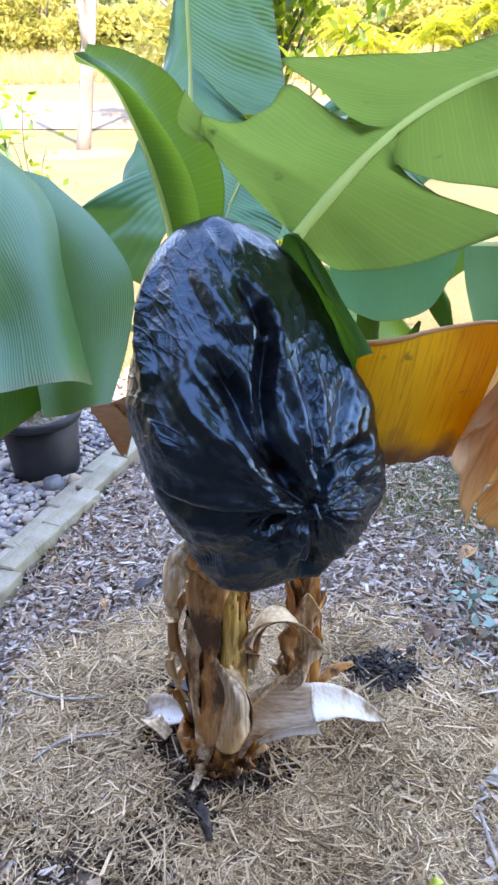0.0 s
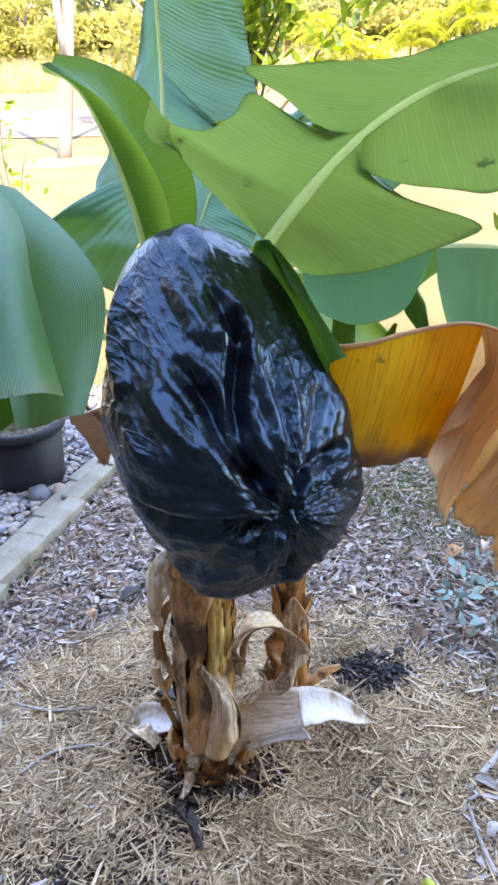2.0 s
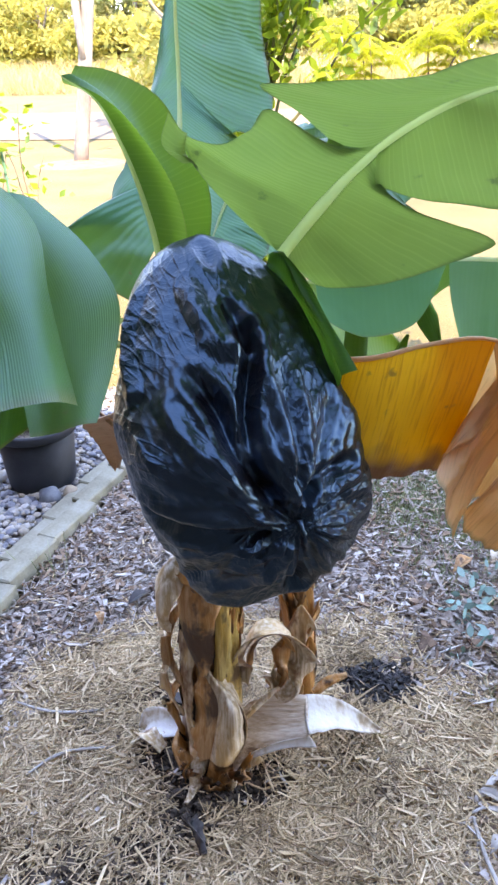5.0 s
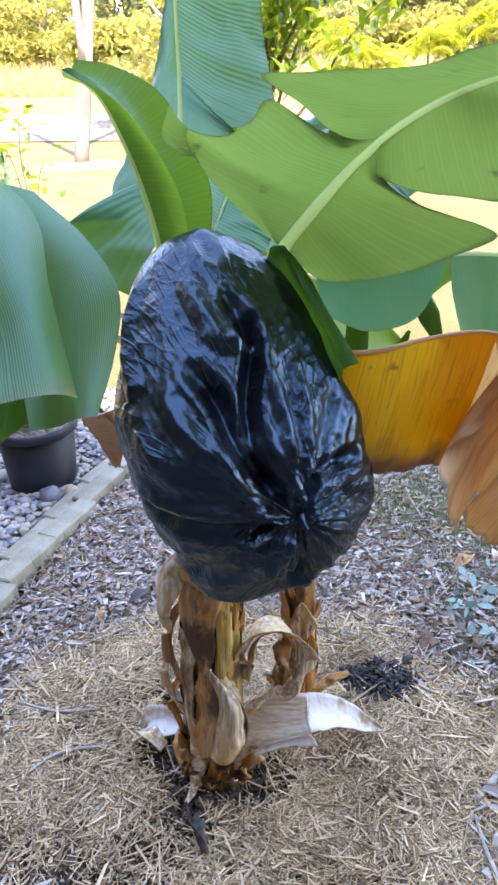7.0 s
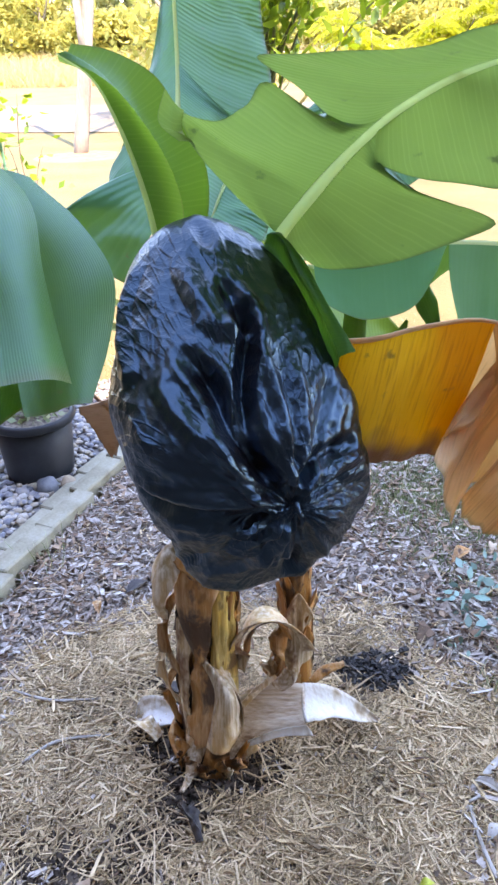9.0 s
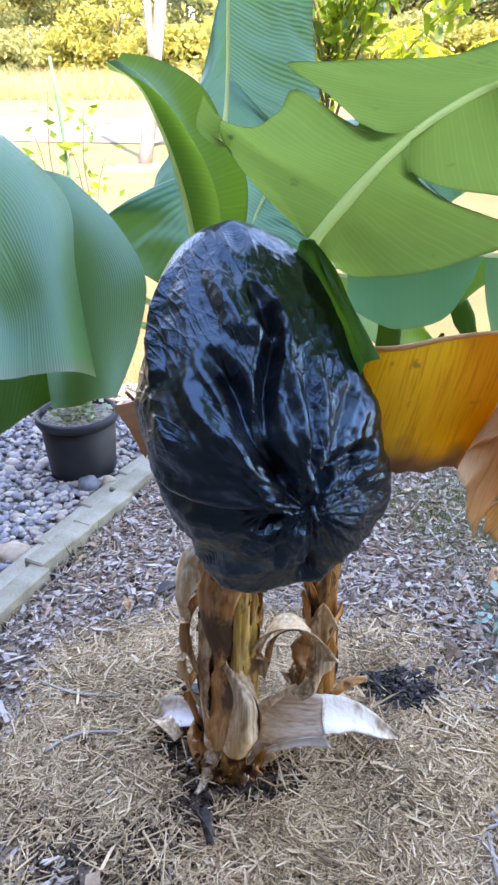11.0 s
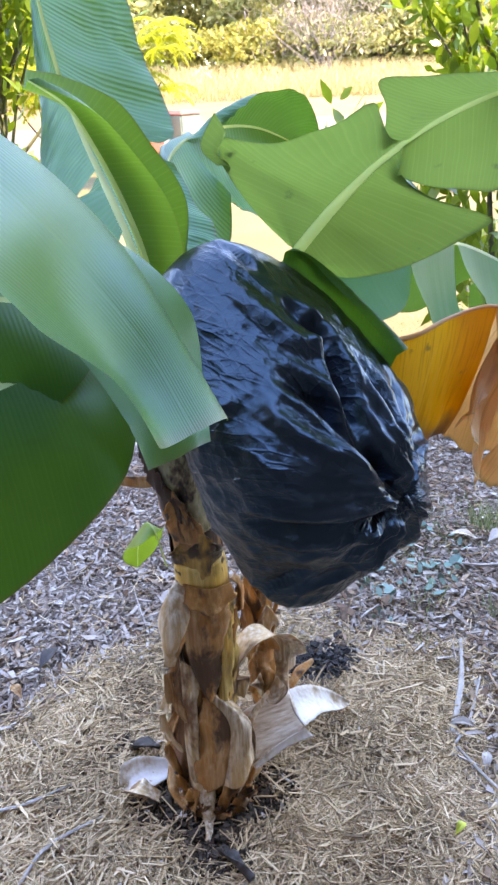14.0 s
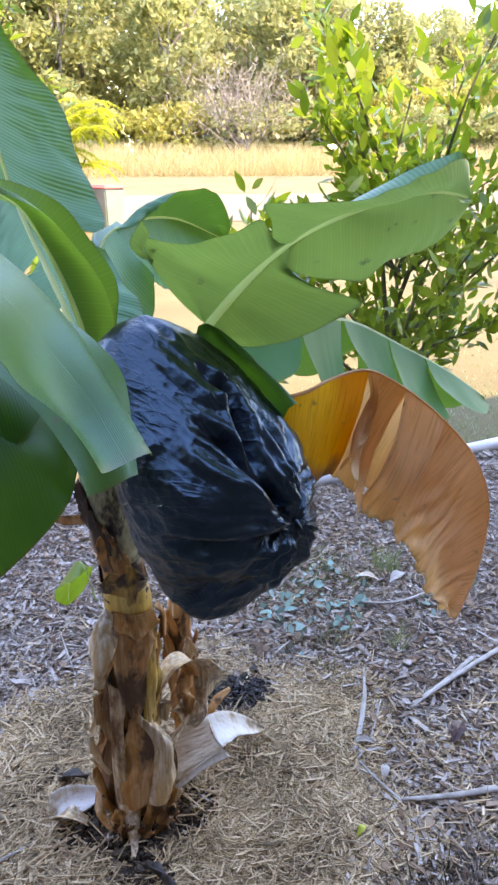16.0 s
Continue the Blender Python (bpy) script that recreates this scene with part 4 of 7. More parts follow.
flap("collar_sheath", [(-0.085, 1.385, 0.705), (-0.112, 1.368, 0.685), (-0.133, 1.366, 0.640), (-0.131, 1.366, 0.585), (-0.116, 1.372, 0.520)], [(-0.068, 1.362, 0.680), (-0.078, 1.346, 0.640), (-0.092, 1.342, 0.590), (-0.108, 1.352, 0.540), (-0.114, 1.368, 0.500)], "tan", "pale flap of torn sheath hanging from the collar", 0.014, 0.004)
flap("collar_sheath", [(0.018, 1.36, 0.690), (0.045, 1.375, 0.650), (0.052, 1.385, 0.58)], [(0.050, 1.41, 0.675), (0.062, 1.415, 0.62), (0.052, 1.412, 0.55)], "sheath", "", 0.010, 0.004)
flap("side_strip", [(-0.094, 1.385, 0.50), (-0.098, 1.380, 0.38), (-0.100, 1.388, 0.24), (-0.094, 1.40, 0.08)], [(-0.066, 1.362, 0.47), (-0.072, 1.360, 0.36), (-0.076, 1.364, 0.22), (-0.068, 1.380, 0.06)], "tan", "tan strip of sheath down the stem", 0.006, 0.003)
# thin strips that bow away from the stem
ribbon("torn_strip", [(-0.080, 1.385, 0.56), (-0.112, 1.375, 0.52), (-0.124, 1.372, 0.44), (-0.112, 1.372, 0.36), (-0.086, 1.375, 0.30)], [0.008, 0.013, 0.014, 0.012, 0.006], "sheath", (35, 55), 0.008, "thin brown strip bowed away from the stem")
ribbon("torn_strip", [(-0.115, 1.40, 0.42), (-0.140, 1.392, 0.36), (-0.138, 1.395, 0.28), (-0.110, 1.40, 0.20)], [0.007, 0.010, 0.011, 0.006], "tan", (30, 40), 0.006)
ribbon("torn_strip", [(-0.10, 1.42, 0.32), (-0.135, 1.41, 0.25), (-0.130, 1.42, 0.15), (-0.11, 1.43, 0.08)], [0.008, 0.011, 0.012, 0.010], "sheath", (30, 30), 0.006)
# the sheath that arches over into a scroll beside the stem
ribbon("arched_sheath", [(0.035, 1.415, 0.30), (0.045, 1.412, 0.39), (0.075, 1.410, 0.450), (0.120, 1.412, 0.462), (0.165, 1.420, 0.425), (0.190, 1.430, 0.345), (0.182, 1.440, 0.262), (0.150, 1.450, 0.222), (0.118, 1.455, 0.245), (0.108, 1.455, 0.290)], [0.022, 0.034, 0.044, 0.048, 0.046, 0.040, 0.034, 0.030, 0.026, 0.016], "tan", (16, 22), 0.012, "dry tan sheath arched over into a scroll", nu=44)
ribbon("arched_sheath", [(0.06, 1.47, 0.30), (0.085, 1.47, 0.39), (0.125, 1.47, 0.41), (0.150, 1.47, 0.35), (0.140, 1.47, 0.27), (0.11, 1.47, 0.22)], [0.03, 0.036, 0.04, 0.036, 0.03, 0.02], "sheath", (10, 30), 0.01, nu=30)
ribbon("torn_strip", [(0.045, 1.385, 0.205), (0.075, 1.40, 0.235), (0.105, 1.415, 0.255), (0.130, 1.43, 0.262)], [0.006, 0.007, 0.006, 0.003], "tan", (150, 150), 0.004, "pale thin strip across the foot")
ribbon("torn_strip", [(0.22, 1.50, 0.17), (0.26, 1.515, 0.195), (0.31, 1.53, 0.20)], [0.010, 0.012, 0.006], "sheath", (150, 120), 0.008)
for a, b in ((-0.12, 1.41), (-0.10, 1.385), (0.03, 1.39)):
    ribbon("torn_strip", [(a, b + 0.05, 0.10), (a - 0.01, b + 0.01, 0.07), (a + 0.005, b - 0.03, 0.03)], [0.012, 0.016, 0.006], "sheath", (180, 220), 0.008)

# the ragged fringe of old sheath ends round the foot
frays = np.random.default_rng(8)
for k in range(26):
    a = deg(-215 + 10.5 * k + 6 * frays.random())
    r, h = 0.070 + 0.014 * frays.random(), 0.05 + 0.09 * frays.random()
    cx, cy, out = -0.03 + r * math.cos(a), 1.40 + r * math.sin(a), 0.012 + 0.03 * frays.random()
    wide = 0.009 + 0.012 * frays.random()
    ribbon("torn_strip", [(cx, cy, 0.0), (cx + 0.3 * out * math.cos(a), cy + 0.3 * out * math.sin(a), h * 0.55), (cx + out * math.cos(a), cy + out * math.sin(a), h)], [wide, wide * 1.2, 0.003], ("inner", "sheath", "inner", "stem", "tan")[k % 5], (math.degrees(a) + 90, math.degrees(a) + 90 + 50 * (frays.random() - 0.5)), 0.006, nu=10, nv=5, tear=0.7)

# the short dried stump behind
stump = thing("cut_stump", "short dried banana stump wrapped in brown sheaths", "plant stump", (0.19, 1.60, 0))
me = tube("core", [(0.195, 1.60, -0.02), (0.19, 1.61, 0.2), (0.185, 1.62, 0.4), (0.20, 1.62, 0.52)], [0.034, 0.036, 0.042, 0.03], 12, 20, 1, 0.12)
part("core", local(me, stump.location), M["stem"], stump)


def scale_wrap(ang, z0, z1, wide, r0, r1, point, material, label=""):
    """An old leaf base wrapped round the stump, its torn top drawn up to a point and bent out."""
    nu, nv = 16, 13
    v, uv = [], []
    for i in range(nu):
        u = i / (nu - 1)
        for j in range(nv):
            w = j / (nv - 1) * 2 - 1
            z = z0 + (z1 - z0) * u * (1 - point * abs(w) ** 1.4 * u)
            a = ang + w * wide * (1 - 0.25 * u)
            q = Vector((math.cos(a) * 2, math.sin(a) * 2, z * 9 + ang))
            r = r0 + (r1 - r0) * u**2 + 0.010 * noise.noise(q * 1.7) * (0.3 + u) - 0.006 * abs(w) ** 3
            x = np.interp(z, [0, 0.2, 0.4, 0.55], [0.195, 0.19, 0.184, 0.182])
            y = np.interp(z, [0, 0.2, 0.4, 0.55], [1.60, 1.61, 1.615, 1.615])
            v.append((x + r * math.cos(a), y + r * math.sin(a), z))
            uv.append((u * 0.3, (w + 1) / 2))
    f = [(i * nv + j, i * nv + j + 1, (i + 1) * nv + j + 1, (i + 1) * nv + j) for i in range(nu - 1) for j in range(nv - 1)]
    ob = part("dry_wrap", local(as_mesh("dry_wrap", v, f, uv), stump.location), M[material], stump, label)
    ob.modifiers.new("thick", "SOLIDIFY").thickness = 0.003


for a0, z0, z1, wide, r0, r1, point, mat in ((-60, 0.0, 0.30, 1.1, 0.036, 0.052, 0.5, "stem"), (-130, 0.0, 0.26, 1.0, 0.037, 0.050, 0.5, "sheath"), (40, 0.0, 0.34, 1.3, 0.036, 0.046, 0.4, "stem"), (130, 0.0, 0.36, 1.2, 0.036, 0.046, 0.4, "sheath"),
                                             (-85, 0.20, 0.41, 1.0, 0.038, 0.060, 0.45, "tan"), (-20, 0.24, 0.40, 0.9, 0.038, 0.056, 0.6, "sheath"), (-150, 0.22, 0.43, 0.9, 0.038, 0.054, 0.6, "stem"),
                                             (-70, 0.36, 0.54, 0.9, 0.034, 0.046, 0.5, "sheath"), (-140, 0.34, 0.50, 0.9, 0.036, 0.052, 0.6, "stem"), (20, 0.36, 0.53, 1.0, 0.034, 0.048, 0.6, "tan"), (-100, 0.46, 0.575, 0.8, 0.030, 0.036, 0.5, "tan")):
    scale_wrap(deg(a0), z0, z1, wide, r0, r1, point, mat)


# ---- green leaves ----
def leaf(label, mid, halves, material="leaf", rib=(0.013, 0.004), name="leaf", ribmat="rib", **kw):
    """A leaf: a blade of one or two halves, and its midrib."""
    segs = [s for h in halves for s in h]
    ob = grown(name, blade("blade", mid, segs, rib=rib, **kw), M[material], label)
    if rib:
        me = channel("midrib", mid, halves, rib)
        part("midrib", local(me, HOME), M[ribmat], ob)
    return ob


# tall leaf at the back
mid = [(-0.055, 1.45, 1.22), (-0.06, 1.62, 1.38), (-0.07, 1.80, 1.50), (-0.078, 1.92, 1.60), (-0.088, 2.02, 1.76), (-0.083, 2.12, 1.95), (-0.08, 2.18, 2.15)]
leaf("tall upright green banana leaf with wavy margin", mid, [
    [(0.16, 0.28, [(-0.15, 1.50, 1.22), (-0.25, 1.56, 1.26), (-0.30, 1.59, 1.335), (-0.17, 1.61, 1.345)]),
     (0.29, 1.0, [(-0.185, 1.615, 1.352), (-0.20, 1.67, 1.395), (-0.18, 1.73, 1.445), (-0.145, 1.85, 1.547), (-0.12, 1.96, 1.66), (-0.10, 2.04, 1.79), (-0.12, 2.12, 1.95), (-0.08, 2.18, 2.15)])],
    [(0.08, 0.5, [(0.05, 1.50, 1.24), (0.11, 1.55, 1.29), (0.125, 1.60, 1.33), (0.115, 1.68, 1.39), (0.10, 1.76, 1.45), (0.05, 1.80, 1.49)]),
     (0.42, 1.0, [(0.05, 1.80, 1.495), (0.108, 1.80, 1.493), (0.13, 1.85, 1.54), (0.118, 1.94, 1.63), (0.108, 1.99, 1.70), (0.10, 2.04, 1.79), (0.03, 2.10, 1.90), (-0.04, 2.16, 2.06), (-0.08, 2.18, 2.15)], 0.02)],
], "leafblue", (0.012, 0.004), bulge=0.012, ripple=0.004, nu=110, nv=14, pleat=(0.007, 8.5))

# young leaf, still half rolled
mid = [(-0.07, 1.40, 1.24), (-0.078, 1.405, 1.34), (-0.10, 1.42, 1.43), (-0.13, 1.435, 1.51), (-0.165, 1.44, 1.575), (-0.215, 1.435, 1.61)]
leaf("young half-rolled banana leaf standing upright", mid, [
    [(0.05, 1.0, [(-0.05, 1.37, 1.26), (-0.02, 1.37, 1.35), (-0.03, 1.38, 1.42), (-0.075, 1.40, 1.50), (-0.13, 1.41, 1.565), (-0.215, 1.435, 1.61)], 0.010)],
    [(0.05, 1.0, [(-0.01, 1.43, 1.25), (0.012, 1.45, 1.34), (0.015, 1.45, 1.43), (-0.03, 1.48, 1.52), (-0.07, 1.50, 1.575), (-0.15, 1.52, 1.615), (-0.205, 1.50, 1.625)], 0.022)],
], "leafyoung", (0.010, 0.003), nu=40, nv=12)

# the broad leaf over the bag, seen from below
mid = [(0.115, 1.30, 1.31), (0.145, 1.275, 1.36), (0.19, 1.248, 1.42), (0.242, 1.207, 1.485), (0.298, 1.148, 1.538), (0.37, 1.08, 1.578), (0.49, 1.055, 1.600), (0.63, 1.10, 1.585)]
leaf("broad split banana leaf seen from below, lit through", mid, [
    [(0.10, 0.47, [(0.125, 1.275, 1.362), (0.088, 1.270, 1.395), (0.050, 1.264, 1.437), (0.012, 1.250, 1.487), (-0.002, 1.236, 1.528), (0.022, 1.205, 1.524), (0.062, 1.160, 1.522), (0.095, 1.095, 1.540), (0.118, 1.035, 1.564), (0.17, 1.10, 1.535), (0.215, 1.165, 1.508)], 0.008),
     (0.475, 1.0, [(0.20, 1.135, 1.522), (0.155, 1.065, 1.560), (0.110, 1.008, 1.590), (0.16, 0.985, 1.588), (0.24, 0.975, 1.592), (0.32, 0.975, 1.605), (0.42, 0.985, 1.635), (0.53, 1.02, 1.655), (0.63, 1.10, 1.585)], 0.012)],
    [(0.10, 0.45, [(0.16, 1.262, 1.335), (0.195, 1.235, 1.312), (0.244, 1.206, 1.315), (0.30, 1.197, 1.325), (0.37, 1.185, 1.350), (0.436, 1.172, 1.382), (0.40, 1.172, 1.400), (0.33, 1.185, 1.425), (0.262, 1.205, 1.458)], -0.010),
     (0.44, 1.0, [(0.268, 1.200, 1.462), (0.33, 1.190, 1.442), (0.40, 1.190, 1.430), (0.452, 1.190, 1.428), (0.48, 1.165, 1.462), (0.53, 1.150, 1.478), (0.58, 1.135, 1.498), (0.625, 1.115, 1.545), (0.63, 1.10, 1.585)], -0.006)],
], "leaf", (0.012, 0.004), nu=110, nv=13, pleat=(0.0026, 11.0))
# its curled corner
grown("leaf_curl", blade("leaf_curl", [(0.016, 1.252, 1.478), (0.000, 1.242, 1.508), (0.006, 1.228, 1.532)], [(0, 1, [(-0.004, 1.236, 1.492), (-0.030, 1.226, 1.518), (-0.016, 1.206, 1.560)], 0.012)], nu=24), M["leaf"], "small curled-back corner of the leaf")

ROLL_LOW = [(0.345, 1.10, 1.570), (0.421, 1.09, 1.582), (0.52, 1.085, 1.605), (0.60, 1.095, 1.628)]
ROLL_HIGH = [(0.363, 1.161, 1.574), (0.43, 1.150, 1.603), (0.51, 1.130, 1.640), (0.595, 1.10, 1.672)]
grown("leaf_roll", blade("leaf_roll", ROLL_LOW, [(0, 1, ROLL_HIGH, 0.006)], nu=40), M["leafblue"], "rolled-over end of the leaf showing its blue upper side")

# the dark flap that lies on the bag
mid = [(0.10, 1.285, 1.345), (0.132, 1.268, 1.355), (0.165, 1.20, 1.31), (0.20, 1.14, 1.255), (0.22, 1.105, 1.215)]
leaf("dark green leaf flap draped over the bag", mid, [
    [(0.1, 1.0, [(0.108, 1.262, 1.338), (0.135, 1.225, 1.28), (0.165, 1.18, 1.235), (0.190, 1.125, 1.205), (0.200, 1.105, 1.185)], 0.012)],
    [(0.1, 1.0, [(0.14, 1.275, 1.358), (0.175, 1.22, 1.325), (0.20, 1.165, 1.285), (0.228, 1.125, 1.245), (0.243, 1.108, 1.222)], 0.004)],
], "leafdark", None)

# arching leaf to the side, split into hanging straps
mid = [(0.02, 1.42, 1.24), (0.20, 1.36, 1.30), (0.36, 1.36, 1.318), (0.52, 1.44, 1.30), (0.70, 1.53, 1.255), (0.90, 1.56, 1.16), (1.08, 1.56, 1.065), (1.25, 1.55, 0.955)]
leaf("arching blue-green banana leaf split into hanging straps", mid, [
    [(0.14, 0.33, [(0.20, 1.26, 1.25), (0.27, 1.24, 1.225), (0.35, 1.27, 1.235), (0.40, 1.33, 1.28)], 0.007),
     (0.33, 0.50, [(0.44, 1.32, 1.20), (0.48, 1.33, 1.14), (0.53, 1.35, 1.13), (0.57, 1.38, 1.15)], 0.007),
     (0.51, 0.66, [(0.64, 1.40, 1.18), (0.70, 1.41, 1.08), (0.76, 1.42, 1.05), (0.80, 1.44, 1.08)], 0.007),
     (0.665, 0.78, [(0.81, 1.44, 1.09), (0.87, 1.42, 1.02), (0.93, 1.42, 0.97), (0.985, 1.43, 0.965)], 0.007),
     (0.785, 1.0, [(0.98, 1.47, 1.05), (1.06, 1.44, 0.98), (1.12, 1.43, 0.955), (1.27, 1.54, 0.93)], 0.006)],
    [(0.16, 0.4, [(0.20, 1.46, 1.28), (0.30, 1.52, 1.20), (0.40, 1.56, 1.17), (0.47, 1.50, 1.25)], -0.008),
     (0.42, 0.64, [(0.52, 1.56, 1.22), (0.58, 1.64, 1.10), (0.70, 1.68, 1.08), (0.76, 1.62, 1.16)], -0.008),
     (0.65, 0.82, [(0.80, 1.64, 1.13), (0.86, 1.68, 1.0), (0.96, 1.68, 0.97), (1.02, 1.62, 1.06)], -0.008),
     (0.83, 1.0, [(1.04, 1.63, 1.03), (1.12, 1.66, 0.94), (1.20, 1.64, 0.90), (1.26, 1.56, 0.95)], -0.008)],
], "leafteal", (0.007, 0.003), nu=90, nv=12, pleat=(0.0012, 9.0))

# two leaves behind, towards the lawn
mid = [(-0.02, 1.50, 1.24), (0.03, 1.65, 1.38), (0.12, 1.84, 1.47), (0.26, 1.98, 1.505), (0.42, 2.06, 1.50), (0.60, 2.10, 1.43)]
leaf("banana leaf arching away behind the bag", mid, [
    [(0.15, 0.52, [(0.06, 1.60, 1.27), (0.12, 1.70, 1.26), (0.22, 1.78, 1.27), (0.24, 1.80, 1.38)], 0.02),
     (0.52, 1.0, [(0.245, 1.82, 1.36), (0.30, 1.86, 1.33), (0.38, 1.90, 1.30), (0.50, 1.95, 1.36), (0.60, 2.09, 1.43)], 0.02)],
    [(0.2, 0.55, [(0.07, 1.80, 1.46), (0.13, 1.93, 1.475), (0.22, 2.02, 1.49)], 0.01),
     (0.5, 1.0, [(0.27, 1.95, 1.50), (0.34, 1.95, 1.55), (0.43, 1.97, 1.585), (0.53, 2.0, 1.57), (0.60, 2.05, 1.47), (0.60, 2.10, 1.43)], -0.02)],
], "leafblue", (0.010, 0.003), nu=80, nv=12, pleat=(0.006, 9.0))
mid = [(0.02, 1.45, 1.22), (0.16, 1.55, 1.24), (0.28, 1.60, 1.20), (0.42, 1.62, 1.06)]
leaf("small banana leaf hanging behind the dead leaf", mid, [
    [(0.2, 1.0, [(0.14, 1.50, 1.18), (0.25, 1.52, 1.12), (0.35, 1.55, 1.04), (0.42, 1.62, 1.05)], 0.01)],
    [(0.2, 1.0, [(0.16, 1.62, 1.22), (0.28, 1.68, 1.16), (0.38, 1.68, 1.06), (0.42, 1.62, 1.05)], 0.01)],
], "leafnew", (0.008, 0.003))

# leaves on the other side, hanging towards the viewer
strap = [(-0.43, 0.93, 1.610), (-0.375, 0.93, 1.572), (-0.312, 0.955, 1.508), (-0.255, 0.985, 1.430), (-0.206, 0.960, 1.350), (-0.178, 0.888, 1.268)]
leaf("broad blue-green banana leaf hanging with a straight torn end", strap, [
    [(0.0, 1.0, [(-0.39, 1.05, 1.600), (-0.33, 1.06, 1.565), (-0.258, 1.09, 1.515), (-0.196, 1.115, 1.444), (-0.159, 1.027, 1.363), (-0.120, 0.945, 1.245)], 0.016)],
    [(0.0, 1.0, [(-0.45, 0.76, 1.575), (-0.400, 0.745, 1.530), (-0.346, 0.765, 1.460), (-0.303, 0.842, 1.398), (-0.250, 0.890, 1.331), (-0.234, 0.832, 1.290)], 0.016)],
], "leafsmooth", None, lengthwise=True, nu=48, nv=12)
strap = [(-0.30, 1.22, 1.46), (-0.24, 1.17, 1.41), (-0.185, 1.11, 1.33), (-0.168, 1.05, 1.25), (-0.165, 1.005, 1.180)]
leaf("green banana leaf strap hanging beneath the broad leaf", strap, [
    [(0.0, 1.0, [(-0.22, 1.22, 1.45), (-0.14, 1.17, 1.39), (-0.095, 1.13, 1.325), (-0.10, 1.08, 1.25), (-0.118, 1.015, 1.188)], 0.01)],
    [(0.0, 1.0, [(-0.38, 1.17, 1.41), (-0.30, 1.11, 1.36), (-0.245, 1.06, 1.29), (-0.216, 1.02, 1.225), (-0.206, 0.998, 1.176)], 0.01)],
], "leafsmooth", None, lengthwise=True)
mid = [(-0.09, 1.36, 1.16), (-0.20, 1.24, 1.24), (-0.32, 1.12, 1.28), (-0.48, 1.00, 1.27), (-0.66, 0.9, 1.20)]
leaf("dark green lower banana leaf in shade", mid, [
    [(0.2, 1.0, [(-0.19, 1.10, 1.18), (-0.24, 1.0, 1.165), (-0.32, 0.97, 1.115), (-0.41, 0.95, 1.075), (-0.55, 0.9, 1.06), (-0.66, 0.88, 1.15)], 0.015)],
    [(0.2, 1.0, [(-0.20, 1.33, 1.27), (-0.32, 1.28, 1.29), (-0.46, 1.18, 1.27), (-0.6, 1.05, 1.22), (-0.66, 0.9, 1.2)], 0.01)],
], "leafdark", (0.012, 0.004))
mid = [(-0.10, 1.36, 1.20), (-0.20, 1.27, 1.29), (-0.33, 1.20, 1.36), (-0.47, 1.12, 1.37), (-0.60, 1.05, 1.30)]
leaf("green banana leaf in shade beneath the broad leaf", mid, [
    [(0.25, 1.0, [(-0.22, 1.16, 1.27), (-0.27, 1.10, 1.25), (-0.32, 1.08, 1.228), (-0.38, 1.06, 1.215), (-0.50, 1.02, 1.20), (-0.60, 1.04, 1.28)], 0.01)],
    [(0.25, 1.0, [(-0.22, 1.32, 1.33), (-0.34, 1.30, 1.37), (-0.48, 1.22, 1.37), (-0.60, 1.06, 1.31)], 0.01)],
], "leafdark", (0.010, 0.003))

# torn green straps that hang behind the arching leaf
ribbon("leaf_strap", [(0.405, 1.55, 1.225), (0.440, 1.55, 1.150), (0.470, 1.55, 1.085)], [0.014, 0.022, 0.005], "leafyoung", (90, 90), 0.004, "torn green strap of leaf hanging in shade", thick=0.001)
ribbon("leaf_strap", [(0.400, 1.55, 1.125), (0.388, 1.55, 1.095), (0.366, 1.55, 1.03)], [0.003, 0.011, 0.016], "leafnew", (90, 90), 0.003, thick=0.001)
ribbon("leaf_strap", [(0.292, 1.50, 1.20), (0.288, 1.50, 1.11), (0.284, 1.50, 1.00)], [0.020, 0.024, 0.020], "leafnew", (0, 0), 0.006, "yellow-green strap of leaf beside the stem", thick=0.001)

# ---- dead leaf ----
mid = [(0.06, 1.36, 1.16), (0.21, 1.17, 1.215), (0.27, 1.13, 1.232), (0.347, 1.145, 1.245), (0.44, 1.15, 1.25), (0.53, 1.14, 1.205), (0.635, 1.115, 1.12), (0.715, 1.08, 1.02), (0.755, 1.06, 0.91), (0.745, 1.05, 0.79), (0.70, 1.04, 0.68), (0.665, 1.035, 0.63)]
low_y = [(0.20, 1.12, 1.12), (0.235, 1.13, 1.035), (0.29, 1.155, 1.012), (0.345, 1.18, 1.006), (0.397, 1.185, 1.016)]
grown("dead_leaf", blade("dead_blade", mid, [(0.16, 0.375, low_y, -0.012)], nu=110, nv=20, ripple=0.003, fray=0.05, pleat=(0.004, 22)), M["yellow"], "golden yellow dying part of a banana leaf")
low_c = [(0.40, 1.165, 1.03), (0.375, 1.10, 1.075), (0.36, 1.085, 1.055), (0.385, 1.09, 0.98), (0.415, 1.10, 0.93)]
low_d = [(0.42, 1.12, 0.955), (0.44, 1.11, 0.925), (0.46, 1.09, 0.905), (0.475, 1.085, 0.90)]
low_e = [(0.468, 1.075, 0.90), (0.485, 1.06, 0.86), (0.53, 1.05, 0.81), (0.545, 1.04, 0.75), (0.60, 1.04, 0.70), (0.65, 1.035, 0.635)]
